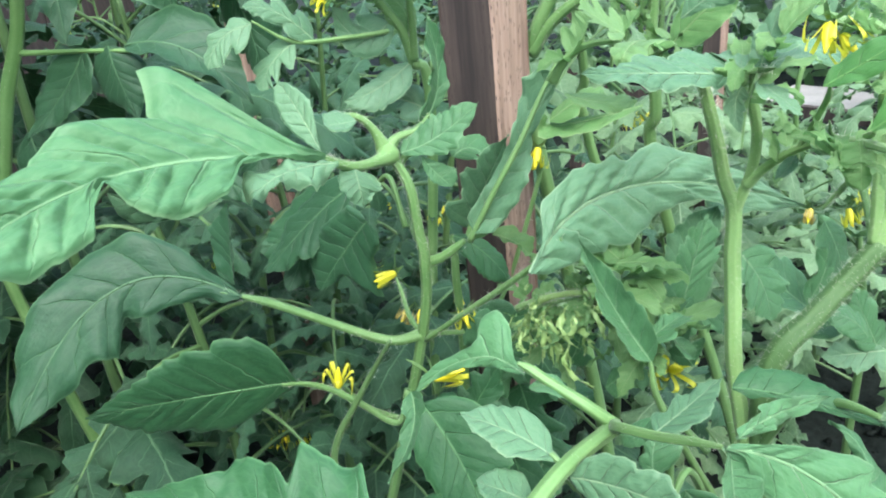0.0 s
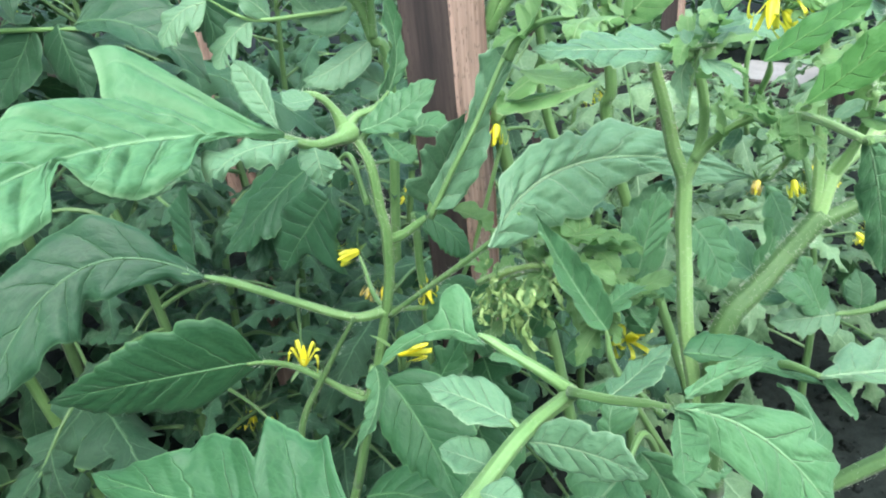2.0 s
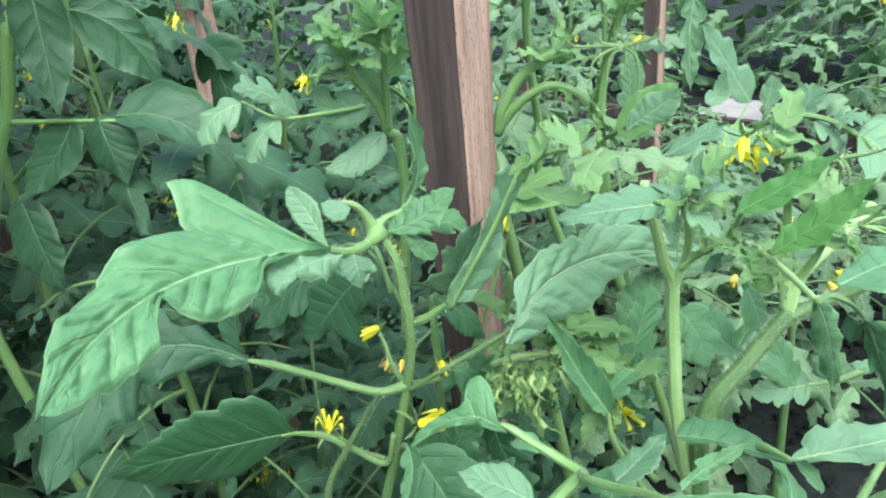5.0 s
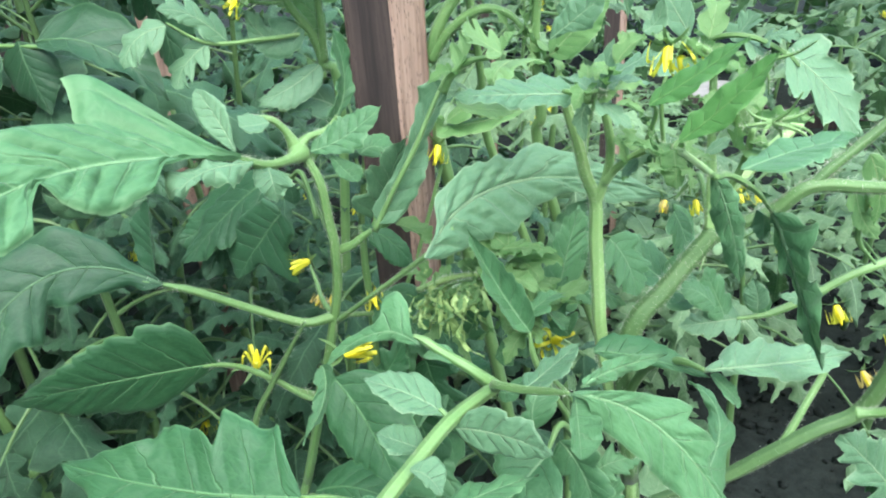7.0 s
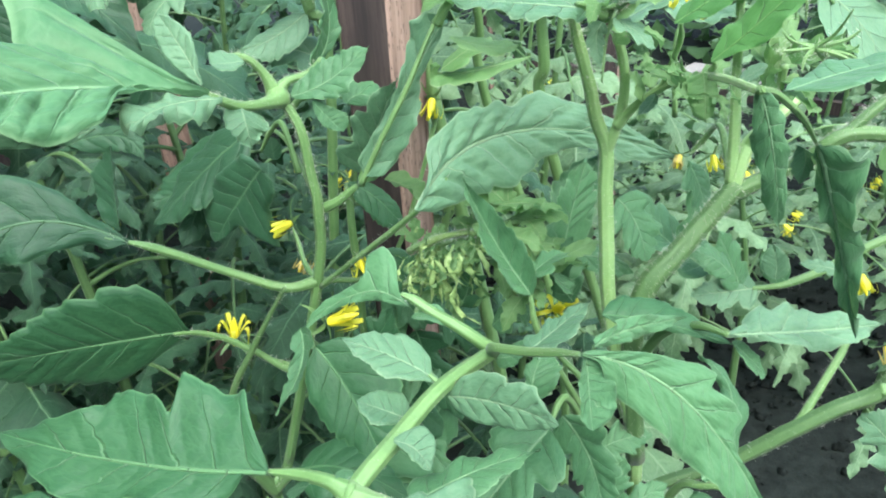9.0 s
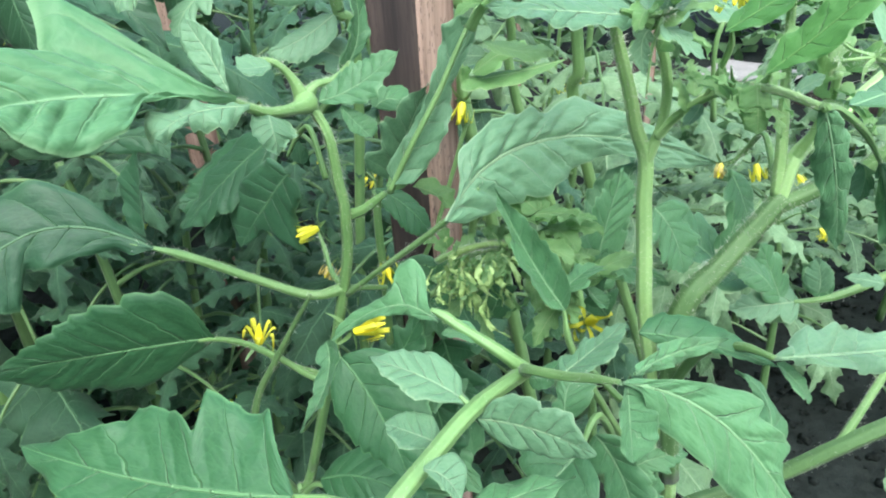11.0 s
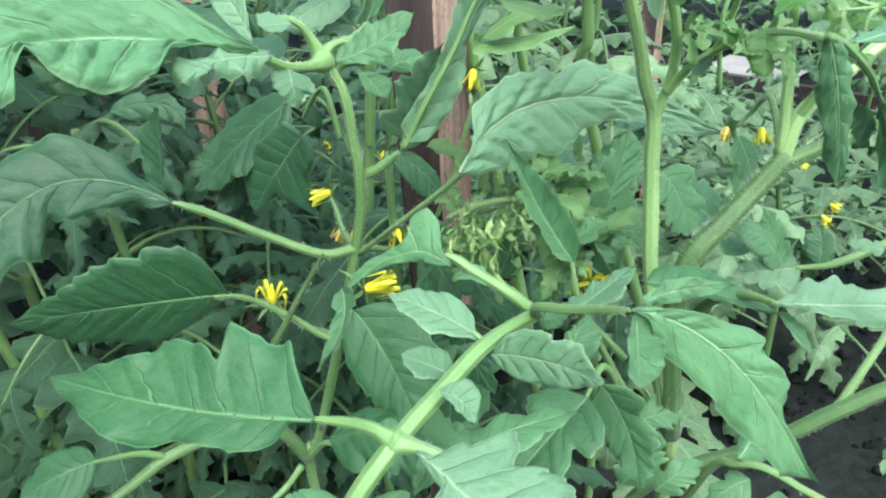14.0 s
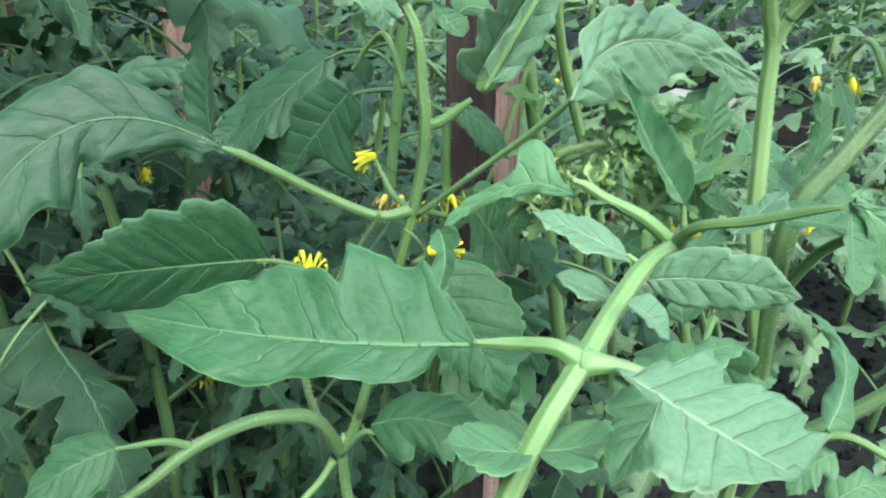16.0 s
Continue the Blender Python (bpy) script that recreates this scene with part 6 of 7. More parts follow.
# ---------------------------------------------------------------- low branch over the soil
plant_d = thing("tomato_plant", "tomato plant with a low side branch over dark soil", "plant", "tomato plants")
stem_d = stalk('stem', plant_d, ((0.4200, 0.3000, 0.0000), (0.3900, 0.2700, 0.4000), (0.2463, 0.2280, 0.5725), (0.2341, 0.2280, 0.5470), (0.2239, 0.2300, 0.5175), (0.2056, 0.2330, 0.5049), (0.1875, 0.2360, 0.4902), (0.1680, 0.2400, 0.4725), (0.1489, 0.2430, 0.4600), (0.1229, 0.2450, 0.4480), (0.0929, 0.2450, 0.4185), (0.0600, 0.2500, 0.3000), (0.0500, 0.2600, 0.0000)), 0.0048, 0.0028, hairs=500, seed=71, sides=24, mat=STEM_SHADE)
stem_d2 = stalk('stem', plant_d, ((0.1893, 0.2360, 0.4918), (0.1963, 0.2400, 0.5012), (0.2066, 0.2470, 0.5120), (0.2179, 0.2550, 0.5239), (0.2227, 0.2620, 0.5358)), 0.0022, 0.0017, hairs=150, seed=72)
stem_d3 = stalk('stem', plant_d, ((0.2094, 0.2150, 0.5309), (0.2171, 0.2100, 0.5344), (0.2280, 0.2000, 0.5437)), 0.0028, 0.0022, hairs=80, seed=73)
blade(stem_d, (0.2289, 0.2300, 0.4845), (0.2396, 0.2250, 0.4761), (0.2467, 0.2200, 0.4524), (0.2517, 0.2250, 0.4702), (0.2305, 0.2250, 0.4699), lw=LOBED, rw=LOBED, cup=-0.1)
blade(stem_d, (0.1261, 0.2000, 0.5022), (0.1537, 0.2350, 0.5136), (0.1462, 0.2600, 0.5232), (0.1488, 0.2400, 0.5137), (0.1689, 0.2400, 0.5036), lw=LOBED, rw=LOBED, cup=-0.2)
stem_d4 = stalk('stem', plant_d, ((0.0800, 0.2600, 0.2000), (0.1148, 0.2200, 0.4525), (0.1280, 0.2000, 0.4985), (0.1544, 0.1900, 0.4897), (0.1905, 0.1800, 0.4675)), 0.002, 0.0017, hairs=80, seed=74)
leaf_u = stalk('leaf', plant_d, ((0.2462, 0.2600, 0.5880), (0.2233, 0.2600, 0.5801), (0.2045, 0.2620, 0.5675), (0.1857, 0.2620, 0.5602), (0.1676, 0.2600, 0.5604)), 0.0024, 0.0018, hairs=60, seed=75, tip=0.5)
blade(leaf_u, (0.1856, 0.2620, 0.5609), (0.1752, 0.2620, 0.5724), (0.1738, 0.2620, 0.5817), (0.1665, 0.2620, 0.5750), (0.1836, 0.2620, 0.5730), cup=0.1)
blade(leaf_u, (0.1618, 0.2600, 0.5612), (0.1552, 0.2620, 0.5763), (0.1478, 0.2620, 0.5920), (0.1448, 0.2580, 0.5797), (0.1653, 0.2650, 0.5735), lw=LOBED, rw=LOBED)
blade(leaf_u, (0.1465, 0.2600, 0.5723), (0.1243, 0.2700, 0.5877), (0.1102, 0.2800, 0.6052), (0.1088, 0.2650, 0.5919), (0.1328, 0.2800, 0.5970), lw=LOBED, rw=LOBED)
blade(leaf_u, (0.1297, 0.2620, 0.5852), (0.1355, 0.2620, 0.6074), (0.1284, 0.2620, 0.6281), (0.1302, 0.2620, 0.6080), (0.1436, 0.2650, 0.6053), lw=LOBED, rw=NARROW)
blade(leaf_u, (0.0753, 0.2618, 0.5862), (0.0832, 0.2720, 0.6035), (0.0973, 0.2851, 0.6248), (0.0683, 0.2730, 0.6078), (0.0913, 0.2694, 0.5974), lw=((0, 0.03), (0.172, 0.39), (0.337, 0.82), (0.555, 1.0), (0.81, 0.66), (1, 0.0)), rw=((0, 0.05), (0.158, 0.55), (0.375, 1.0), (0.629, 0.74), (0.878, 0.47), (1, 0.0)), slant=0.3, cup=0.06, pucker=0.026, teeth=0.06, nu=60)
blade(leaf_u, (0.0676, 0.2700, 0.5792), (0.0947, 0.2700, 0.5791), (0.1118, 0.2700, 0.5678), (0.0960, 0.2750, 0.5824), (0.0909, 0.2650, 0.5700), lw=LOBED, rw=LOBED, pucker=0.032)
blade(leaf_u, (0.1698, 0.2600, 0.5605), (0.1539, 0.2580, 0.5611), (0.1350, 0.2550, 0.5624), (0.1510, 0.2500, 0.5554), (0.1537, 0.2630, 0.5692), lw=LOBED, rw=LOBED, teeth=0.08, mat=PALE)
leaf_v = stalk('leaf', plant_d, ((0.2148, 0.2400, 0.6435), (0.2126, 0.2450, 0.6275), (0.2158, 0.2500, 0.6069), (0.2276, 0.2500, 0.5918)), 0.0016, 0.0012, seed=76, tip=0.5)
blade(leaf_v, (0.2056, 0.2450, 0.6355), (0.2119, 0.2450, 0.6199), (0.2225, 0.2450, 0.6083), (0.2191, 0.2450, 0.6218), (0.2073, 0.2450, 0.6178), lw=LOBED, rw=LOBED, mat=YOUNG)
blade(leaf_v, (0.2050, 0.2400, 0.6535), (0.2137, 0.2400, 0.6340), (0.2137, 0.2400, 0.6191), (0.2195, 0.2400, 0.6335), (0.2068, 0.2400, 0.6371), lw=LOBED, rw=LOBED, mat=YOUNG)

blade(stem_d, (0.2480, 0.2140, 0.4672), (0.2270, 0.2160, 0.4928), (0.2080, 0.2200, 0.5136), (0.2189, 0.2120, 0.4791), (0.2378, 0.2200, 0.5040), lw=DEEP, rw=LOBED, teeth=0.1, mat=PALE)
blade(leaf_u, (0.1748, 0.2550, 0.5678), (0.1740, 0.2550, 0.5766), (0.1704, 0.2560, 0.5869), (0.1663, 0.2560, 0.5767), (0.1798, 0.2530, 0.5751), mat=PALE)
blade(leaf_u, (0.2003, 0.2500, 0.5734), (0.1924, 0.2500, 0.5760), (0.1823, 0.2520, 0.5775), (0.1904, 0.2480, 0.5734), (0.1935, 0.2530, 0.5784), lw=LOBED, rw=LOBED, mat=PALE)
blade(leaf_u, (0.1508, 0.2500, 0.5749), (0.1414, 0.2500, 0.5848), (0.1314, 0.2520, 0.5870), (0.1364, 0.2460, 0.5802), (0.1449, 0.2560, 0.5871), lw=OVATE, rw=LOBED)
flower(leaf_u, (0.2353, 0.2500, 0.5265), (0.1, -0.6, -0.5), 0.01, openness=0.5, seed=41, dry=True)
flower(leaf_u, (0.2124, 0.2500, 0.5700), (0.1, -0.5, -0.7), 0.0115, openness=0.4, seed=71)
flower(leaf_u, (0.2457, 0.2500, 0.5521), (0.2, -0.5, -0.7), 0.013, openness=0.55, seed=72)
# ---------------------------------------------------------------- tall leafy plant at the edge of the bed
plant_e = thing("tomato_plant", "dense tomato plant with large smooth drooping leaves", "plant", "tomato plants")
stem_e = stalk('stem', plant_e, ((-0.3300, 0.4200, 0.0000), (-0.3250, 0.4200, 0.3000), (-0.3486, 0.4200, 0.5576), (-0.3231, 0.4200, 0.6235), (-0.3012, 0.4200, 0.6747), (-0.2791, 0.4200, 0.7139), (-0.2655, 0.4200, 0.7507), (-0.2495, 0.4200, 0.7897)), 0.0046, 0.004, hairs=150, seed=81)
leaf_w = stalk('leaf', plant_e, ((-0.2828, 0.4200, 0.7026), (-0.2486, 0.4150, 0.7012), (-0.2181, 0.4100, 0.6998), (-0.1956, 0.4050, 0.6978)), 0.0017, 0.0012, seed=82, tip=0.5)
blade(leaf_w, (-0.2076, 0.4050, 0.7024), (-0.1667, 0.3950, 0.6972), (-0.1331, 0.3850, 0.6659), (-0.1675, 0.3800, 0.6891), (-0.1539, 0.4100, 0.7100), lw=OVATE, rw=OVATE, cup=-0.1, teeth=0.02, mat=LEAF_SHADE)
blade(leaf_w, (-0.2201, 0.4100, 0.7032), (-0.2177, 0.4050, 0.6871), (-0.2096, 0.4000, 0.6595), (-0.1972, 0.4050, 0.6831), (-0.2365, 0.4100, 0.6858), cup=-0.1, teeth=0.02, mat=LEAF_SHADE)
blade(leaf_w, (-0.2385, 0.4150, 0.7031), (-0.2549, 0.4100, 0.6802), (-0.2831, 0.4000, 0.6539), (-0.2459, 0.4000, 0.6711), (-0.2760, 0.4150, 0.6847), cup=-0.1, teeth=0.02, mat=LEAF_SHADE)
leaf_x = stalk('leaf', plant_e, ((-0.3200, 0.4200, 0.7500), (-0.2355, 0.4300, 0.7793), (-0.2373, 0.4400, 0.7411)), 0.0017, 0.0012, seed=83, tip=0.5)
blade(leaf_x, (-0.2346, 0.4400, 0.7651), (-0.2060, 0.4450, 0.7480), (-0.1902, 0.4500, 0.7077), (-0.2235, 0.4400, 0.7326), (-0.2030, 0.4500, 0.7645), lw=OVATE, rw=OVATE, cup=-0.1, teeth=0.02, mat=LEAF_SHADE)
blade(leaf_x, (-0.2360, 0.4100, 0.7869), (-0.2395, 0.4100, 0.7493), (-0.2391, 0.4000, 0.7069), (-0.2538, 0.4000, 0.7424), (-0.2257, 0.4200, 0.7430), cup=-0.1, teeth=0.03, mat=LEAF_SHADE)
blade(leaf_x, (-0.2874, 0.4100, 0.6565), (-0.2793, 0.4000, 0.6230), (-0.2728, 0.3950, 0.5905), (-0.2656, 0.4000, 0.6298), (-0.3005, 0.4000, 0.6170), cup=-0.1, teeth=0.03, mat=LEAF_SHADE)

# ---------------------------------------------------------------- bright young growth beside and beyond the stake
plant_f = thing("tomato_plant", "vigorous tomato plant with bright young shoots behind the stake", "plant", "tomato plants")
stem_f = stalk('stem', plant_f, ((0.0750, 0.3700, 0.0000), (0.0700, 0.3600, 0.3500), (0.0212, 0.3450, 0.6576), (0.0227, 0.3350, 0.6931), (0.0357, 0.3300, 0.7182), (0.0528, 0.3250, 0.7295)), 0.005, 0.0022, hairs=200, seed=91)
stem_f2 = stalk('stem', plant_f, ((0.0219, 0.3360, 0.6882), (0.0334, 0.3300, 0.7038), (0.0479, 0.3250, 0.7131), (0.0615, 0.3200, 0.7105), (0.0704, 0.3150, 0.6997)), 0.003, 0.0014, hairs=150, seed=92)
stem_f3 = stalk('stem', plant_f, ((0.1200, 0.4200, 0.0000), (0.1150, 0.4100, 0.4000), (0.0581, 0.4000, 0.6227), (0.0545, 0.3900, 0.6647), (0.0459, 0.3700, 0.7270), (0.0446, 0.3600, 0.7576)), 0.0036, 0.002, hairs=100, seed=93)
stem_f4 = stalk('stem', plant_f, ((0.1600, 0.3600, 0.0000), (0.1550, 0.3450, 0.3500), (0.0829, 0.3300, 0.6146), (0.0773, 0.3200, 0.6603), (0.0733, 0.3150, 0.7017), (0.0764, 0.3100, 0.7327), (0.0804, 0.3000, 0.7561)), 0.0036, 0.0018, hairs=150, seed=94)
leaf_fa = stalk('leaf', plant_f, ((0.0754, 0.3180, 0.6845), (0.0782, 0.3000, 0.6935), (0.0784, 0.2850, 0.7002)), 0.0012, 0.001, seed=95, tip=0.5)
blade(leaf_fa, (0.0757, 0.2900, 0.6951), (0.0870, 0.2830, 0.7091), (0.0992, 0.2780, 0.7199), (0.0822, 0.2900, 0.7133), (0.0925, 0.2750, 0.7039), cup=0.1, teeth=0.03, mat=YOUNG)
blade(leaf_fa, (0.0585, 0.2500, 0.7028), (0.0413, 0.2000, 0.7135), (0.0354, 0.1850, 0.7099), (0.0478, 0.1900, 0.7144), (0.0343, 0.2000, 0.7126), lw=LOBED, rw=OVATE, cup=-0.1, mat=YOUNG)
blade(leaf_fa, (0.0442, 0.2250, 0.7115), (0.0368, 0.2250, 0.7167), (0.0305, 0.2250, 0.7217), (0.0339, 0.2150, 0.7144), (0.0386, 0.2350, 0.7195), lw=DEEP, rw=DEEP, cup=0.2, mat=YOUNG)
blade(leaf_fa, (0.0267, 0.2400, 0.6909), (0.0396, 0.2400, 0.6870), (0.0515, 0.2400, 0.6862), (0.0414, 0.2500, 0.6883), (0.0375, 0.2350, 0.6853), lw=NARROW, rw=NARROW, mat=YOUNG)
blade(leaf_fa, (0.0263, 0.3000, 0.6650), (0.0411, 0.3000, 0.6741), (0.0511, 0.3000, 0.6745), (0.0412, 0.3100, 0.6753), (0.0409, 0.2900, 0.6716), lw=LOBED, rw=LOBED, mat=YOUNG)
blade(leaf_fa, (0.0668, 0.3000, 0.6683), (0.0319, 0.3000, 0.6629), (0.0263, 0.3000, 0.6666), (0.0419, 0.2900, 0.6610), (0.0482, 0.3100, 0.6637), lw=NARROW, rw=NARROW, mat=YOUNG)
leaf_fb = stalk('leaf', plant_f, ((0.1550, 0.3450, 0.6200), (0.1493, 0.3400, 0.6625), (0.1642, 0.3500, 0.6859)), 0.0014, 0.001, seed=96, tip=0.5)
blade(leaf_fb, (0.0649, 0.2385, 0.7128), (0.0738, 0.2347, 0.7204), (0.0835, 0.2309, 0.7293), (0.0699, 0.2395, 0.7251), (0.0756, 0.2310, 0.7145), lw=((0, 0.07), (0.192, 0.75), (0.557, 1.0), (0.824, 0.43), (1, 0.0)), rw=((0, 0.07), (0.275, 0.33), (0.553, 1.0), (0.814, 0.67), (1, 0.0)), slant=0.1, cup=-0.1, teeth=0.04, mat=PALE)
blade(leaf_fb, (0.1657, 0.3500, 0.6873), (0.1495, 0.3500, 0.7122), (0.1359, 0.3500, 0.7321), (0.1423, 0.3450, 0.7077), (0.1601, 0.3550, 0.7134), lw=LOBED, rw=LOBED, cup=0.1, mat=PALE)
blade(leaf_fb, (0.1014, 0.3600, 0.6867), (0.1011, 0.3600, 0.7029), (0.0987, 0.3600, 0.7202), (0.0931, 0.3600, 0.7037), (0.1098, 0.3600, 0.7020), lw=LOBED, rw=NARROW, cup=0.1, mat=PALE)
blade(leaf_fb, (0.1234, 0.3300, 0.7496), (0.1217, 0.3300, 0.7281), (0.1245, 0.3300, 0.7020), (0.1158, 0.3300, 0.7287), (0.1289, 0.3300, 0.7274), lw=DEEP, rw=LOBED, cup=-0.2, mat=PALE)
blade(leaf_fb, (0.1324, 0.3300, 0.6952), (0.1395, 0.3300, 0.7005), (0.1417, 0.3300, 0.7120), (0.1368, 0.3350, 0.7027), (0.1441, 0.3250, 0.7010), lw=LOBED, rw=OVATE, mat=PALE)
blade(leaf_fb, (0.1598, 0.3200, 0.6932), (0.1614, 0.3200, 0.7003), (0.1611, 0.3200, 0.7090), (0.1555, 0.3200, 0.7009), (0.1679, 0.3200, 0.6997), cup=0.2, mat=PALE)
blade(leaf_fb, (0.1664, 0.3000, 0.6929), (0.1711, 0.3000, 0.6994), (0.1758, 0.3000, 0.7058), (0.1691, 0.3100, 0.6988), (0.1730, 0.2900, 0.6987), lw=LOBED, rw=LOBED, cup=0.2, mat=PALE)
blade(leaf_fb, (0.1260, 0.3000, 0.6900), (0.1418, 0.2900, 0.6854), (0.1558, 0.2800, 0.6895), (0.1458, 0.3000, 0.6879), (0.1379, 0.2800, 0.6817), lw=LOBED, rw=LOBED, mat=PALE)
blade(leaf_fb, (0.1039, 0.3000, 0.6793), (0.1205, 0.3000, 0.6877), (0.1273, 0.3000, 0.6913), (0.1183, 0.3100, 0.6882), (0.1144, 0.2900, 0.6840), lw=DEEP, rw=LOBED, mat=PALE)
leaf_fc = stalk('leaf', plant_f, ((0.1412, 0.2900, 0.6924), (0.1470, 0.2700, 0.7021), (0.1570, 0.2600, 0.7023), (0.1671, 0.2500, 0.6964), (0.1697, 0.2450, 0.6926)), 0.0014, 0.001, seed=97, tip=0.5)
blade(leaf_fc, (0.1658, 0.2500, 0.6973), (0.1806, 0.2450, 0.6853), (0.1990, 0.2400, 0.6619), (0.1660, 0.2350, 0.6801), (0.1928, 0.2550, 0.6924), lw=LOBED, rw=LOBED, pucker=0.02, mat=PALE)
blade(leaf_fc, (0.1597, 0.2600, 0.7008), (0.1639, 0.2550, 0.7040), (0.1708, 0.2500, 0.7033), (0.1663, 0.2600, 0.7063), (0.1628, 0.2500, 0.7010), lw=DEEP, rw=DEEP, mat=PALE)
blade(leaf_fc, (0.1533, 0.2620, 0.7009), (0.1620, 0.2580, 0.6948), (0.1626, 0.2550, 0.6879), (0.1669, 0.2600, 0.6937), (0.1556, 0.2550, 0.6937), lw=DEEP, rw=DEEP, mat=PALE)
truss_i = stalk('flower_truss', plant_f, ((0.0764, 0.3100, 0.7327), (0.0800, 0.3060, 0.7368), (0.0830, 0.3040, 0.7342)), 0.0014, 0.0009, seed=98, hairs=90, tip=0.5)
for k in range(16):
    ex, ez = rng_bud.gauss(0, 0.010), rng_bud.gauss(-0.002, 0.009)
    stalk('bud', truss_i, ((0.0811, 0.3040, 0.7336), (0.0811 + 0.8 * ex, 0.3040, 0.7336 + 0.3 * ez), (0.0811 + ex, 0.3040, 0.7336 + ez)), rng_bud.uniform(0.0006, 0.0012), 0.0003, mat=SEPAL, hairs=10, seed=k, sides=6)
stem_g = stalk('stem', plant_f, ((-0.0500, 0.4200, 0.0000), (-0.0550, 0.4100, 0.4000), (-0.0339, 0.4000, 0.6445), (-0.0400, 0.3950, 0.6798), (-0.0442, 0.3900, 0.6980), (-0.0546, 0.3850, 0.7169), (-0.0576, 0.3800, 0.7357)), 0.004, 0.002, hairs=150, seed=99)
stem_g2 = stalk('stem', plant_f, ((-0.0399, 0.3950, 0.6805), (-0.0381, 0.3900, 0.6974), (-0.0372, 0.3850, 0.7168), (-0.0344, 0.3800, 0.7396)), 0.0028, 0.0016, hairs=120, seed=100)
stem_g3 = stalk('stem', plant_f, ((-0.0207, 0.2920, 0.6167), (-0.0215, 0.2920, 0.5929), (-0.0215, 0.2940, 0.5662), (-0.0239, 0.3000, 0.5041), (-0.0296, 0.3100, 0.4161)), 0.0018, 0.0024, hairs=60, seed=103)
blade(stem_g, (-0.0483, 0.3880, 0.7040), (-0.0664, 0.3850, 0.6963), (-0.0792, 0.3800, 0.7155), (-0.0690, 0.3800, 0.6875), (-0.0696, 0.3900, 0.7108), lw=OVATE, rw=LOBED, cup=-0.1, mat=PALE)
blade(stem_g, (-0.0546, 0.3850, 0.7169), (-0.0647, 0.3850, 0.7357), (-0.0781, 0.3800, 0.7470), (-0.0717, 0.3800, 0.7292), (-0.0606, 0.3900, 0.7440), lw=DEEP, rw=DEEP, mat=PALE)
blade(stem_g, (-0.0419, 0.3940, 0.6791), (-0.0623, 0.3850, 0.6676), (-0.0800, 0.3800, 0.6637), (-0.0592, 0.3750, 0.6595), (-0.0616, 0.3900, 0.6751), lw=OVATE, rw=OVATE, cup=-0.2, mat=PALE)
blade(stem_g, (-0.0335, 0.4000, 0.6484), (-0.0572, 0.3950, 0.6602), (-0.0825, 0.3900, 0.6570), (-0.0576, 0.3850, 0.6523), (-0.0526, 0.4000, 0.6694), lw=LOBED, rw=LOBED, cup=-0.1, mat=PALE)
blade(stem_g2, (-0.0372, 0.3850, 0.7168), (-0.0224, 0.3800, 0.7322), (-0.0168, 0.3750, 0.7506), (-0.0303, 0.3850, 0.7354), (-0.0156, 0.3750, 0.7292), lw=DEEP, rw=DEEP, mat=YOUNG)
blade(stem_g2, (-0.0354, 0.3820, 0.7332), (-0.0426, 0.3800, 0.7496), (-0.0461, 0.3800, 0.7677), (-0.0482, 0.3800, 0.7441), (-0.0327, 0.3800, 0.7517), lw=LOBED, rw=LOBED, mat=YOUNG)
blade(stem_g2, (-0.0393, 0.3900, 0.6958), (-0.0454, 0.3900, 0.7134), (-0.0669, 0.3850, 0.7231), (-0.0558, 0.3850, 0.7088), (-0.0475, 0.3950, 0.7244), lw=LOBED, rw=LOBED, mat=YOUNG)
leaf_ga = stalk('leaf', plant_f, ((-0.0442, 0.3900, 0.6980), (-0.0706, 0.3800, 0.6979), (-0.0987, 0.3700, 0.6999), (-0.1175, 0.3650, 0.7128)), 0.0014, 0.001, seed=101, tip=0.5)
blade(leaf_ga, (-0.0897, 0.3750, 0.6994), (-0.1052, 0.3700, 0.7153), (-0.1208, 0.3650, 0.7195), (-0.1057, 0.3650, 0.7084), (-0.1057, 0.3800, 0.7230), lw=LOBED, rw=DEEP, mat=PALE)
blade(leaf_ga, (-0.0987, 0.3700, 0.6999), (-0.1131, 0.3650, 0.6894), (-0.1178, 0.3600, 0.6778), (-0.1028, 0.3600, 0.6864), (-0.1242, 0.3700, 0.6891), lw=DEEP, rw=LOBED, mat=PALE)
blade(leaf_ga, (-0.1179, 0.3650, 0.7113), (-0.1339, 0.3600, 0.7061), (-0.1424, 0.3550, 0.6920), (-0.1229, 0.3550, 0.6997), (-0.1410, 0.3650, 0.7088), lw=LOBED, rw=LOBED, mat=PALE)
tuft(stem_g, (-0.0576, 0.3800, 0.7357), (-0.2, -0.2, 1), 9, 0.026, 22)
tuft(stem_g2, (-0.0344, 0.3800, 0.7396), (0.0, -0.2, 1), 9, 0.026, 23)
tuft(stem_f, (0.0528, 0.3250, 0.7295), (0.5, -0.2, 0.8), 8, 0.022, 24)
tuft(stem_f2, (0.0704, 0.3150, 0.6997), (0.5, -0.3, 0.2), 7, 0.02, 25)
tuft(stem_f4, (0.0804, 0.3000, 0.7561), (0.1, -0.2, 1), 8, 0.022, 26)
tuft(stem_f3, (0.0446, 0.3600, 0.7576), (0.1, -0.2, 1), 8, 0.024, 27)
truss_j = stalk('flower_truss', plant_f, ((-0.0546, 0.3850, 0.7169), (-0.0675, 0.3820, 0.7172), (-0.0799, 0.3800, 0.7204)), 0.0014, 0.0009, seed=102, hairs=90, tip=0.5)
flower(truss_j, (-0.0817, 0.3800, 0.7196), (-0.2, -0.6, -0.3), 0.01, openness=0.5, seed=30)
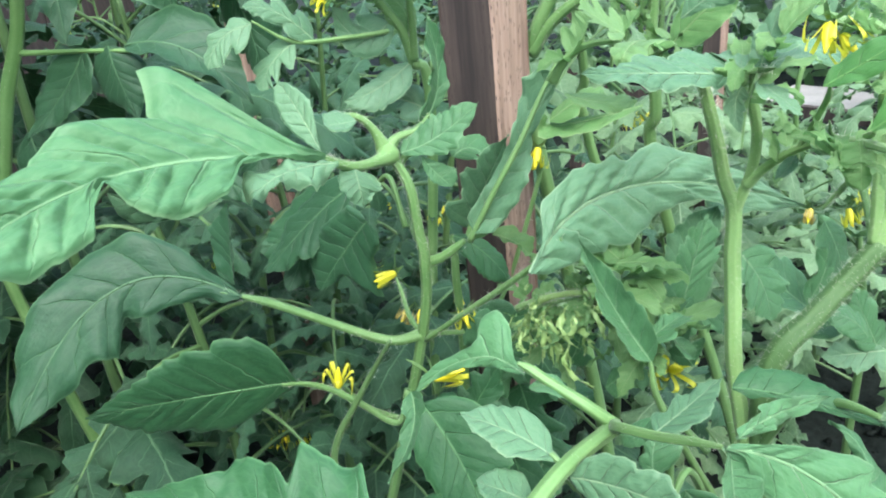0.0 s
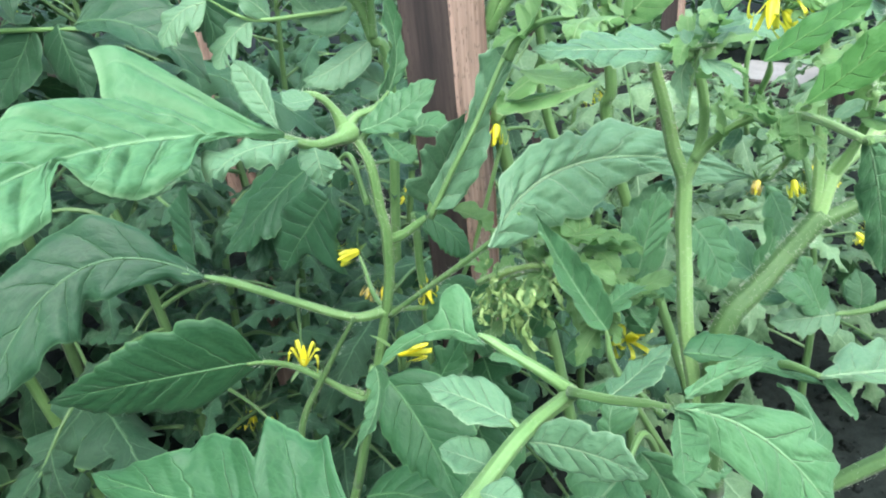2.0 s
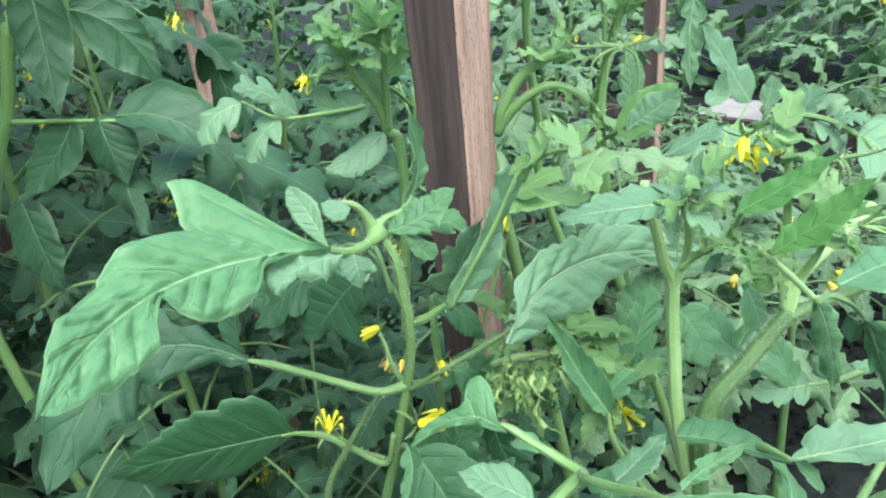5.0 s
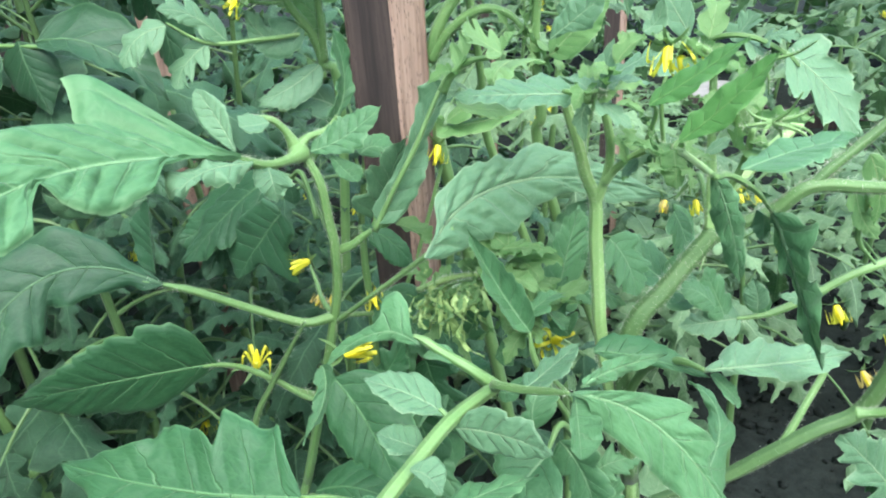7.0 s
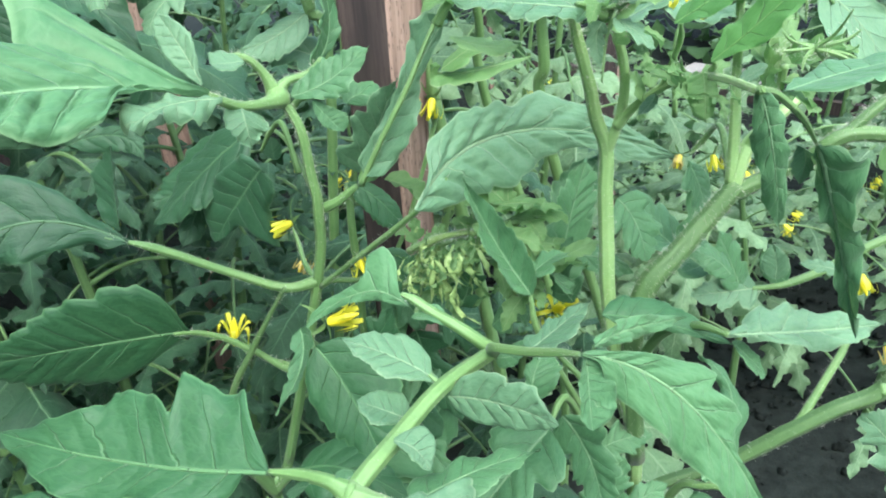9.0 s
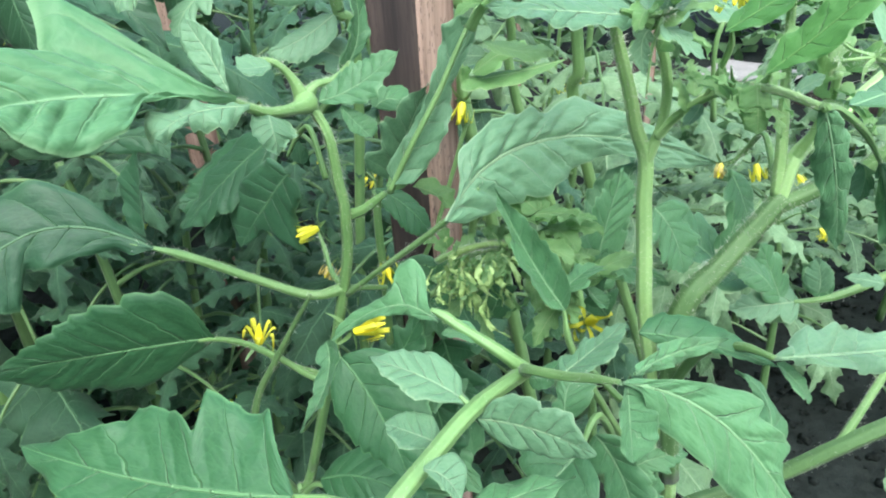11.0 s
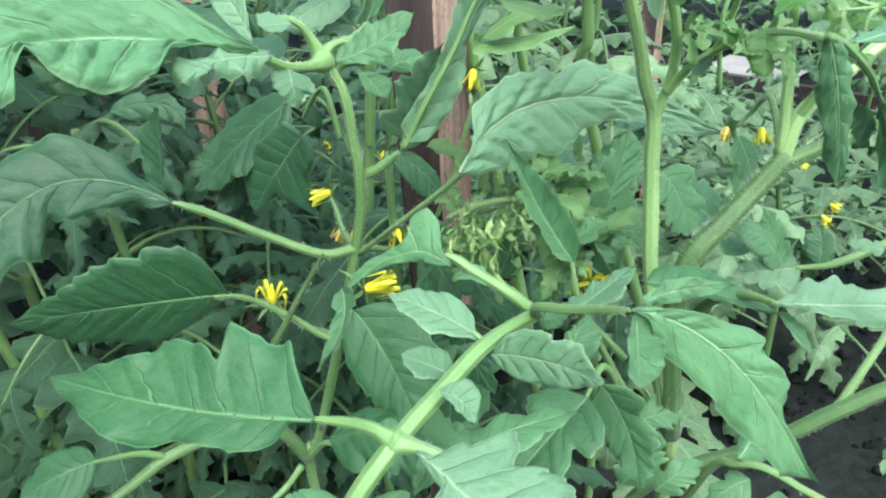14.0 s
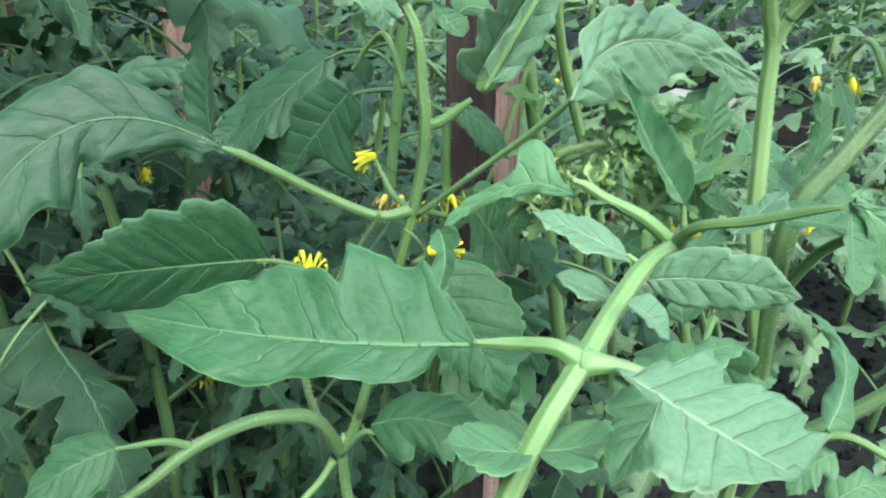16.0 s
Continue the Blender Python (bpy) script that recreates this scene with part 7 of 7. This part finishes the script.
flower(truss_j, (-0.1868, 0.5000, 0.7487), (-0.1, -0.6, -0.4), 0.012, openness=0.6, seed=31)



# ---------------------------------------------------------------- plants further back
POOL, SHADE_POOL = [], []
for k in range(10):
    rr = random.Random(500 + k)
    wd = rr.uniform(0.17, 0.27)
    d = rr.uniform(-0.16, 0.02)
    v, f, uv = blade_data((0, 0, 0), (0.5, 0, 0.08), (1, 0, -0.05 + d), (0.45, wd, 0.04 + d * 0.3), (0.45, -wd, 0.04 + d * 0.3), lw=rr.choice((LOBED, DEEP, DEEP)),
                          rw=rr.choice((LOBED, DEEP, DEEP)), slant=0.4, cup=rr.uniform(-0.3, 0.25), wave=0.05, pucker=0.02, rows=7.0, rib_r=0.008, teeth=0.16, seed=k, nu=22, nv=8)
    for pool, mat in ((POOL, LEAF_BACK), (SHADE_POOL, LEAF_SHADE)):
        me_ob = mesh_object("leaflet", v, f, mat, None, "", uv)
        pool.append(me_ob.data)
        bpy.data.objects.remove(me_ob)


def pinnate_leaf(plant, root, heading, length, rise, rng, pairs=3, big=0.5, pool=POOL):
    """A compound leaf: an arching axis and its leaflets."""
    root = np.array(root)
    side = np.array((math.cos(heading), math.sin(heading), 0))
    pts = [root + side * length * f + np.array((0, 0, 1)) * length * (rise * f - 0.75 * f * f) for f in (0, 0.25, 0.5, 0.75, 1.0)]
    ax = stalk("leaf", plant, [tuple(p) for p in pts], 0.0019, 0.001, seed=rng.randrange(9999), sides=6, mat=STEM_SHADE)
    path = smooth_path(pts, 8)
    n = len(path)
    spots = [(1.0, 0, 1.0)]
    for q in range(pairs):
        f = 0.38 + 0.5 * q / max(1, pairs - 1)
        sz = 0.55 + 0.35 * math.sin(math.pi * (q + 0.6) / pairs)
        spots += [(f, 1, sz), (f + 0.03, -1, sz)]
    for f, sgn, sz in spots:
        i = min(n - 2, int(f * (n - 1)))
        t = unit(path[i + 1] - path[i])
        out = unit(np.cross((0, 0, 1), t)) * sgn
        d = t if sgn == 0 else unit(out + t * rng.uniform(0.3, 0.7))
        d = unit(d + np.array((0, 0, rng.uniform(-0.6, 0.15))))
        z = unit(np.array((rng.gauss(0, 0.3), rng.gauss(0, 0.3), 1.0)))
        y = unit(np.cross(z, d))
        z = np.cross(d, y)
        s = length * big * sz * rng.uniform(0.8, 1.15)
        ob = new("leaflet", rng.choice(pool))
        ob.parent = ax
        ob.matrix_basis = Matrix(((d[0] * s, y[0] * s, z[0] * s, path[i][0]), (d[1] * s, y[1] * s, z[1] * s, path[i][1]), (d[2] * s, y[2] * s, z[2] * s, path[i][2]), (0, 0, 0, 1)))
    return ax


def back_plant(x, y, height, seed, leaves=11, low=0.12, reach=0.2, blooms=2, big=0.5):
    rng = random.Random(seed)
    p = thing("tomato_plant", "bushy green tomato plant in the bed behind", "plant", "tomato plants")
    lean = (rng.uniform(-0.05, 0.05), rng.uniform(-0.05, 0.05))
    pts = [(x + lean[0] * f + 0.012 * math.sin(5 * f + seed), y + lean[1] * f, height * f) for f in (0, 0.3, 0.6, 0.85, 1.0)]
    stalk("stem", p, pts, 0.006, 0.0025, seed=seed, sides=8, mat=STEM_SHADE)
    path = smooth_path(pts, 8)
    g = rng.uniform(0, 6)
    for i in range(leaves):
        f = low + (1.0 - low) * i / (leaves - 1)
        c = path[min(len(path) - 1, int(f * (len(path) - 1)))]
        g += 2.4 + rng.uniform(-0.4, 0.4)
        ln = reach * (1.15 - 0.55 * f) * rng.uniform(0.8, 1.2)
        # plants at x < 0 get the leaflets with shade in their colour
        pinnate_leaf(p, c, g, ln, rng.uniform(0.35, 0.9) + 0.35 * (f > 0.85), rng, pairs=rng.choice((2, 3, 3)), big=big, pool=SHADE_POOL if x < 0.0 else POOL)
    for i in range(blooms):
        f = rng.uniform(0.55, 0.95)
        c = path[int(f * (len(path) - 1))]
        g2 = rng.uniform(0, 6.28)
        e = c + np.array((math.cos(g2) * 0.05, math.sin(g2) * 0.05, 0.02))
        tr = stalk("flower_truss", p, [tuple(c), tuple((c + e) / 2 + np.array((0, 0, 0.012))), tuple(e)], 0.0012, 0.0008, seed=seed, sides=6)
        for q in range(rng.choice((1, 2, 3))):
            flower(tr, tuple(e + np.array([rng.gauss(0, 0.008) for _ in range(3)])), (rng.gauss(0, 0.5), -0.6, -0.5), 0.012, rng.uniform(0.4, 0.9), seed=seed * 7 + q)
    return p


rng_row = random.Random(4)
for row, (yy, n, x0, dx, hh, lv, rc, bg) in enumerate(((0.52, 4, -0.18, 0.22, 0.56, 15, 0.18, 0.55), (0.72, 6, -0.62, 0.25, 0.66, 16, 0.23, 0.55), (0.98, 7, -0.85, 0.28, 0.70, 15, 0.25, 0.5),
                                                 (1.35, 8, -1.1, 0.33, 0.72, 13, 0.3, 0.45), (1.8, 8, -1.4, 0.42, 0.75, 12, 0.36, 0.4), (2.4, 8, -1.9, 0.55, 0.8, 11, 0.44, 0.4))):
    for k in range(n):
        px, py, ph = x0 + dx * k + rng_row.uniform(-0.06, 0.06), yy + rng_row.uniform(-0.05, 0.05), hh * rng_row.uniform(0.9, 1.12)
        if px > 0.2 and py < 0.62:
            continue  # bare soil here
        if py > 0.88 and abs(px - 0.43 * py) < 0.14 + 0.06 * py:
            # low growth in the lane to the path
            back_plant(px, py, 0.3 if py < 1.2 else (0.26 if py < 1.6 else (0.16 if py < 2.1 else 0.08)), 2000 + 50 * row + k, leaves=14, reach=0.28, blooms=0, big=0.45, low=0.2)
            continue
        bare = px > 0.22 and py < 0.85
        back_plant(px, py, 0.44 if bare else ph, 1000 + 50 * row + k, leaves=9 if bare else lv, reach=rc, big=bg, low=0.4 if bare else 0.12)
# low dense growth behind the stake, added to fill and darken the gaps
for k, (x, y, h) in enumerate(((-0.13, 0.43, 0.58), (-0.04, 0.46, 0.6), (-0.22, 0.40, 0.6), (-0.17, 0.5, 0.62))):
    back_plant(x, y, h, 3100 + k, leaves=20, reach=0.13, blooms=0, big=0.5)
# tall plants at left, mostly out of view, added to block skylight there
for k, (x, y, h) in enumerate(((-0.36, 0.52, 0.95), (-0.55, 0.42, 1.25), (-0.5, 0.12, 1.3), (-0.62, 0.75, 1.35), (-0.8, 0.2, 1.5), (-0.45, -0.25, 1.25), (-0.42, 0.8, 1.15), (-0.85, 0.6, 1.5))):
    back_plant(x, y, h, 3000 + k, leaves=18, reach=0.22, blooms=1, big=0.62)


def hedge():
    """Thick green growth that closes the garden."""
    rng = random.Random(8)
    verts, faces, uv = [], [], []
    for _ in range(9000):
        g = rng.uniform(-1.25, 1.25)
        r = rng.uniform(3.0, 3.9)
        c = np.array((r * math.sin(g), r * math.cos(g), rng.uniform(0.0, 1.9)))
        d = unit(np.array((rng.gauss(0, 1), rng.gauss(0, 1), rng.gauss(-0.3, 0.6))))
        y = unit(np.cross(d, (rng.gauss(0, 0.4), rng.gauss(0, 0.4), 1)))
        z = np.cross(d, y)
        s = rng.uniform(0.07, 0.15)
        k = len(verts)
        for f, w, h in ((0, 0.02, 0), (0.3, 0.26, 0.05), (0.65, 0.2, 0.03), (1.0, 0.01, -0.1)):
            for q in (-1, 0, 1):
                verts.append(c + d * s * f + y * s * w * q + z * s * (h + 0.06 * abs(q)))
                uv.append((f, 0.5 + 0.5 * q))
        for i in range(3):
            for j in range(2):
                faces.append((k + i * 3 + j, k + i * 3 + j + 1, k + i * 3 + j + 4, k + i * 3 + j + 3))
    return tagged(mesh_object("hedge", verts, faces, HEDGE, None, "", uv), "dense green leafy growth at the end of the garden", "hedge", kind="stuff")


hedge()
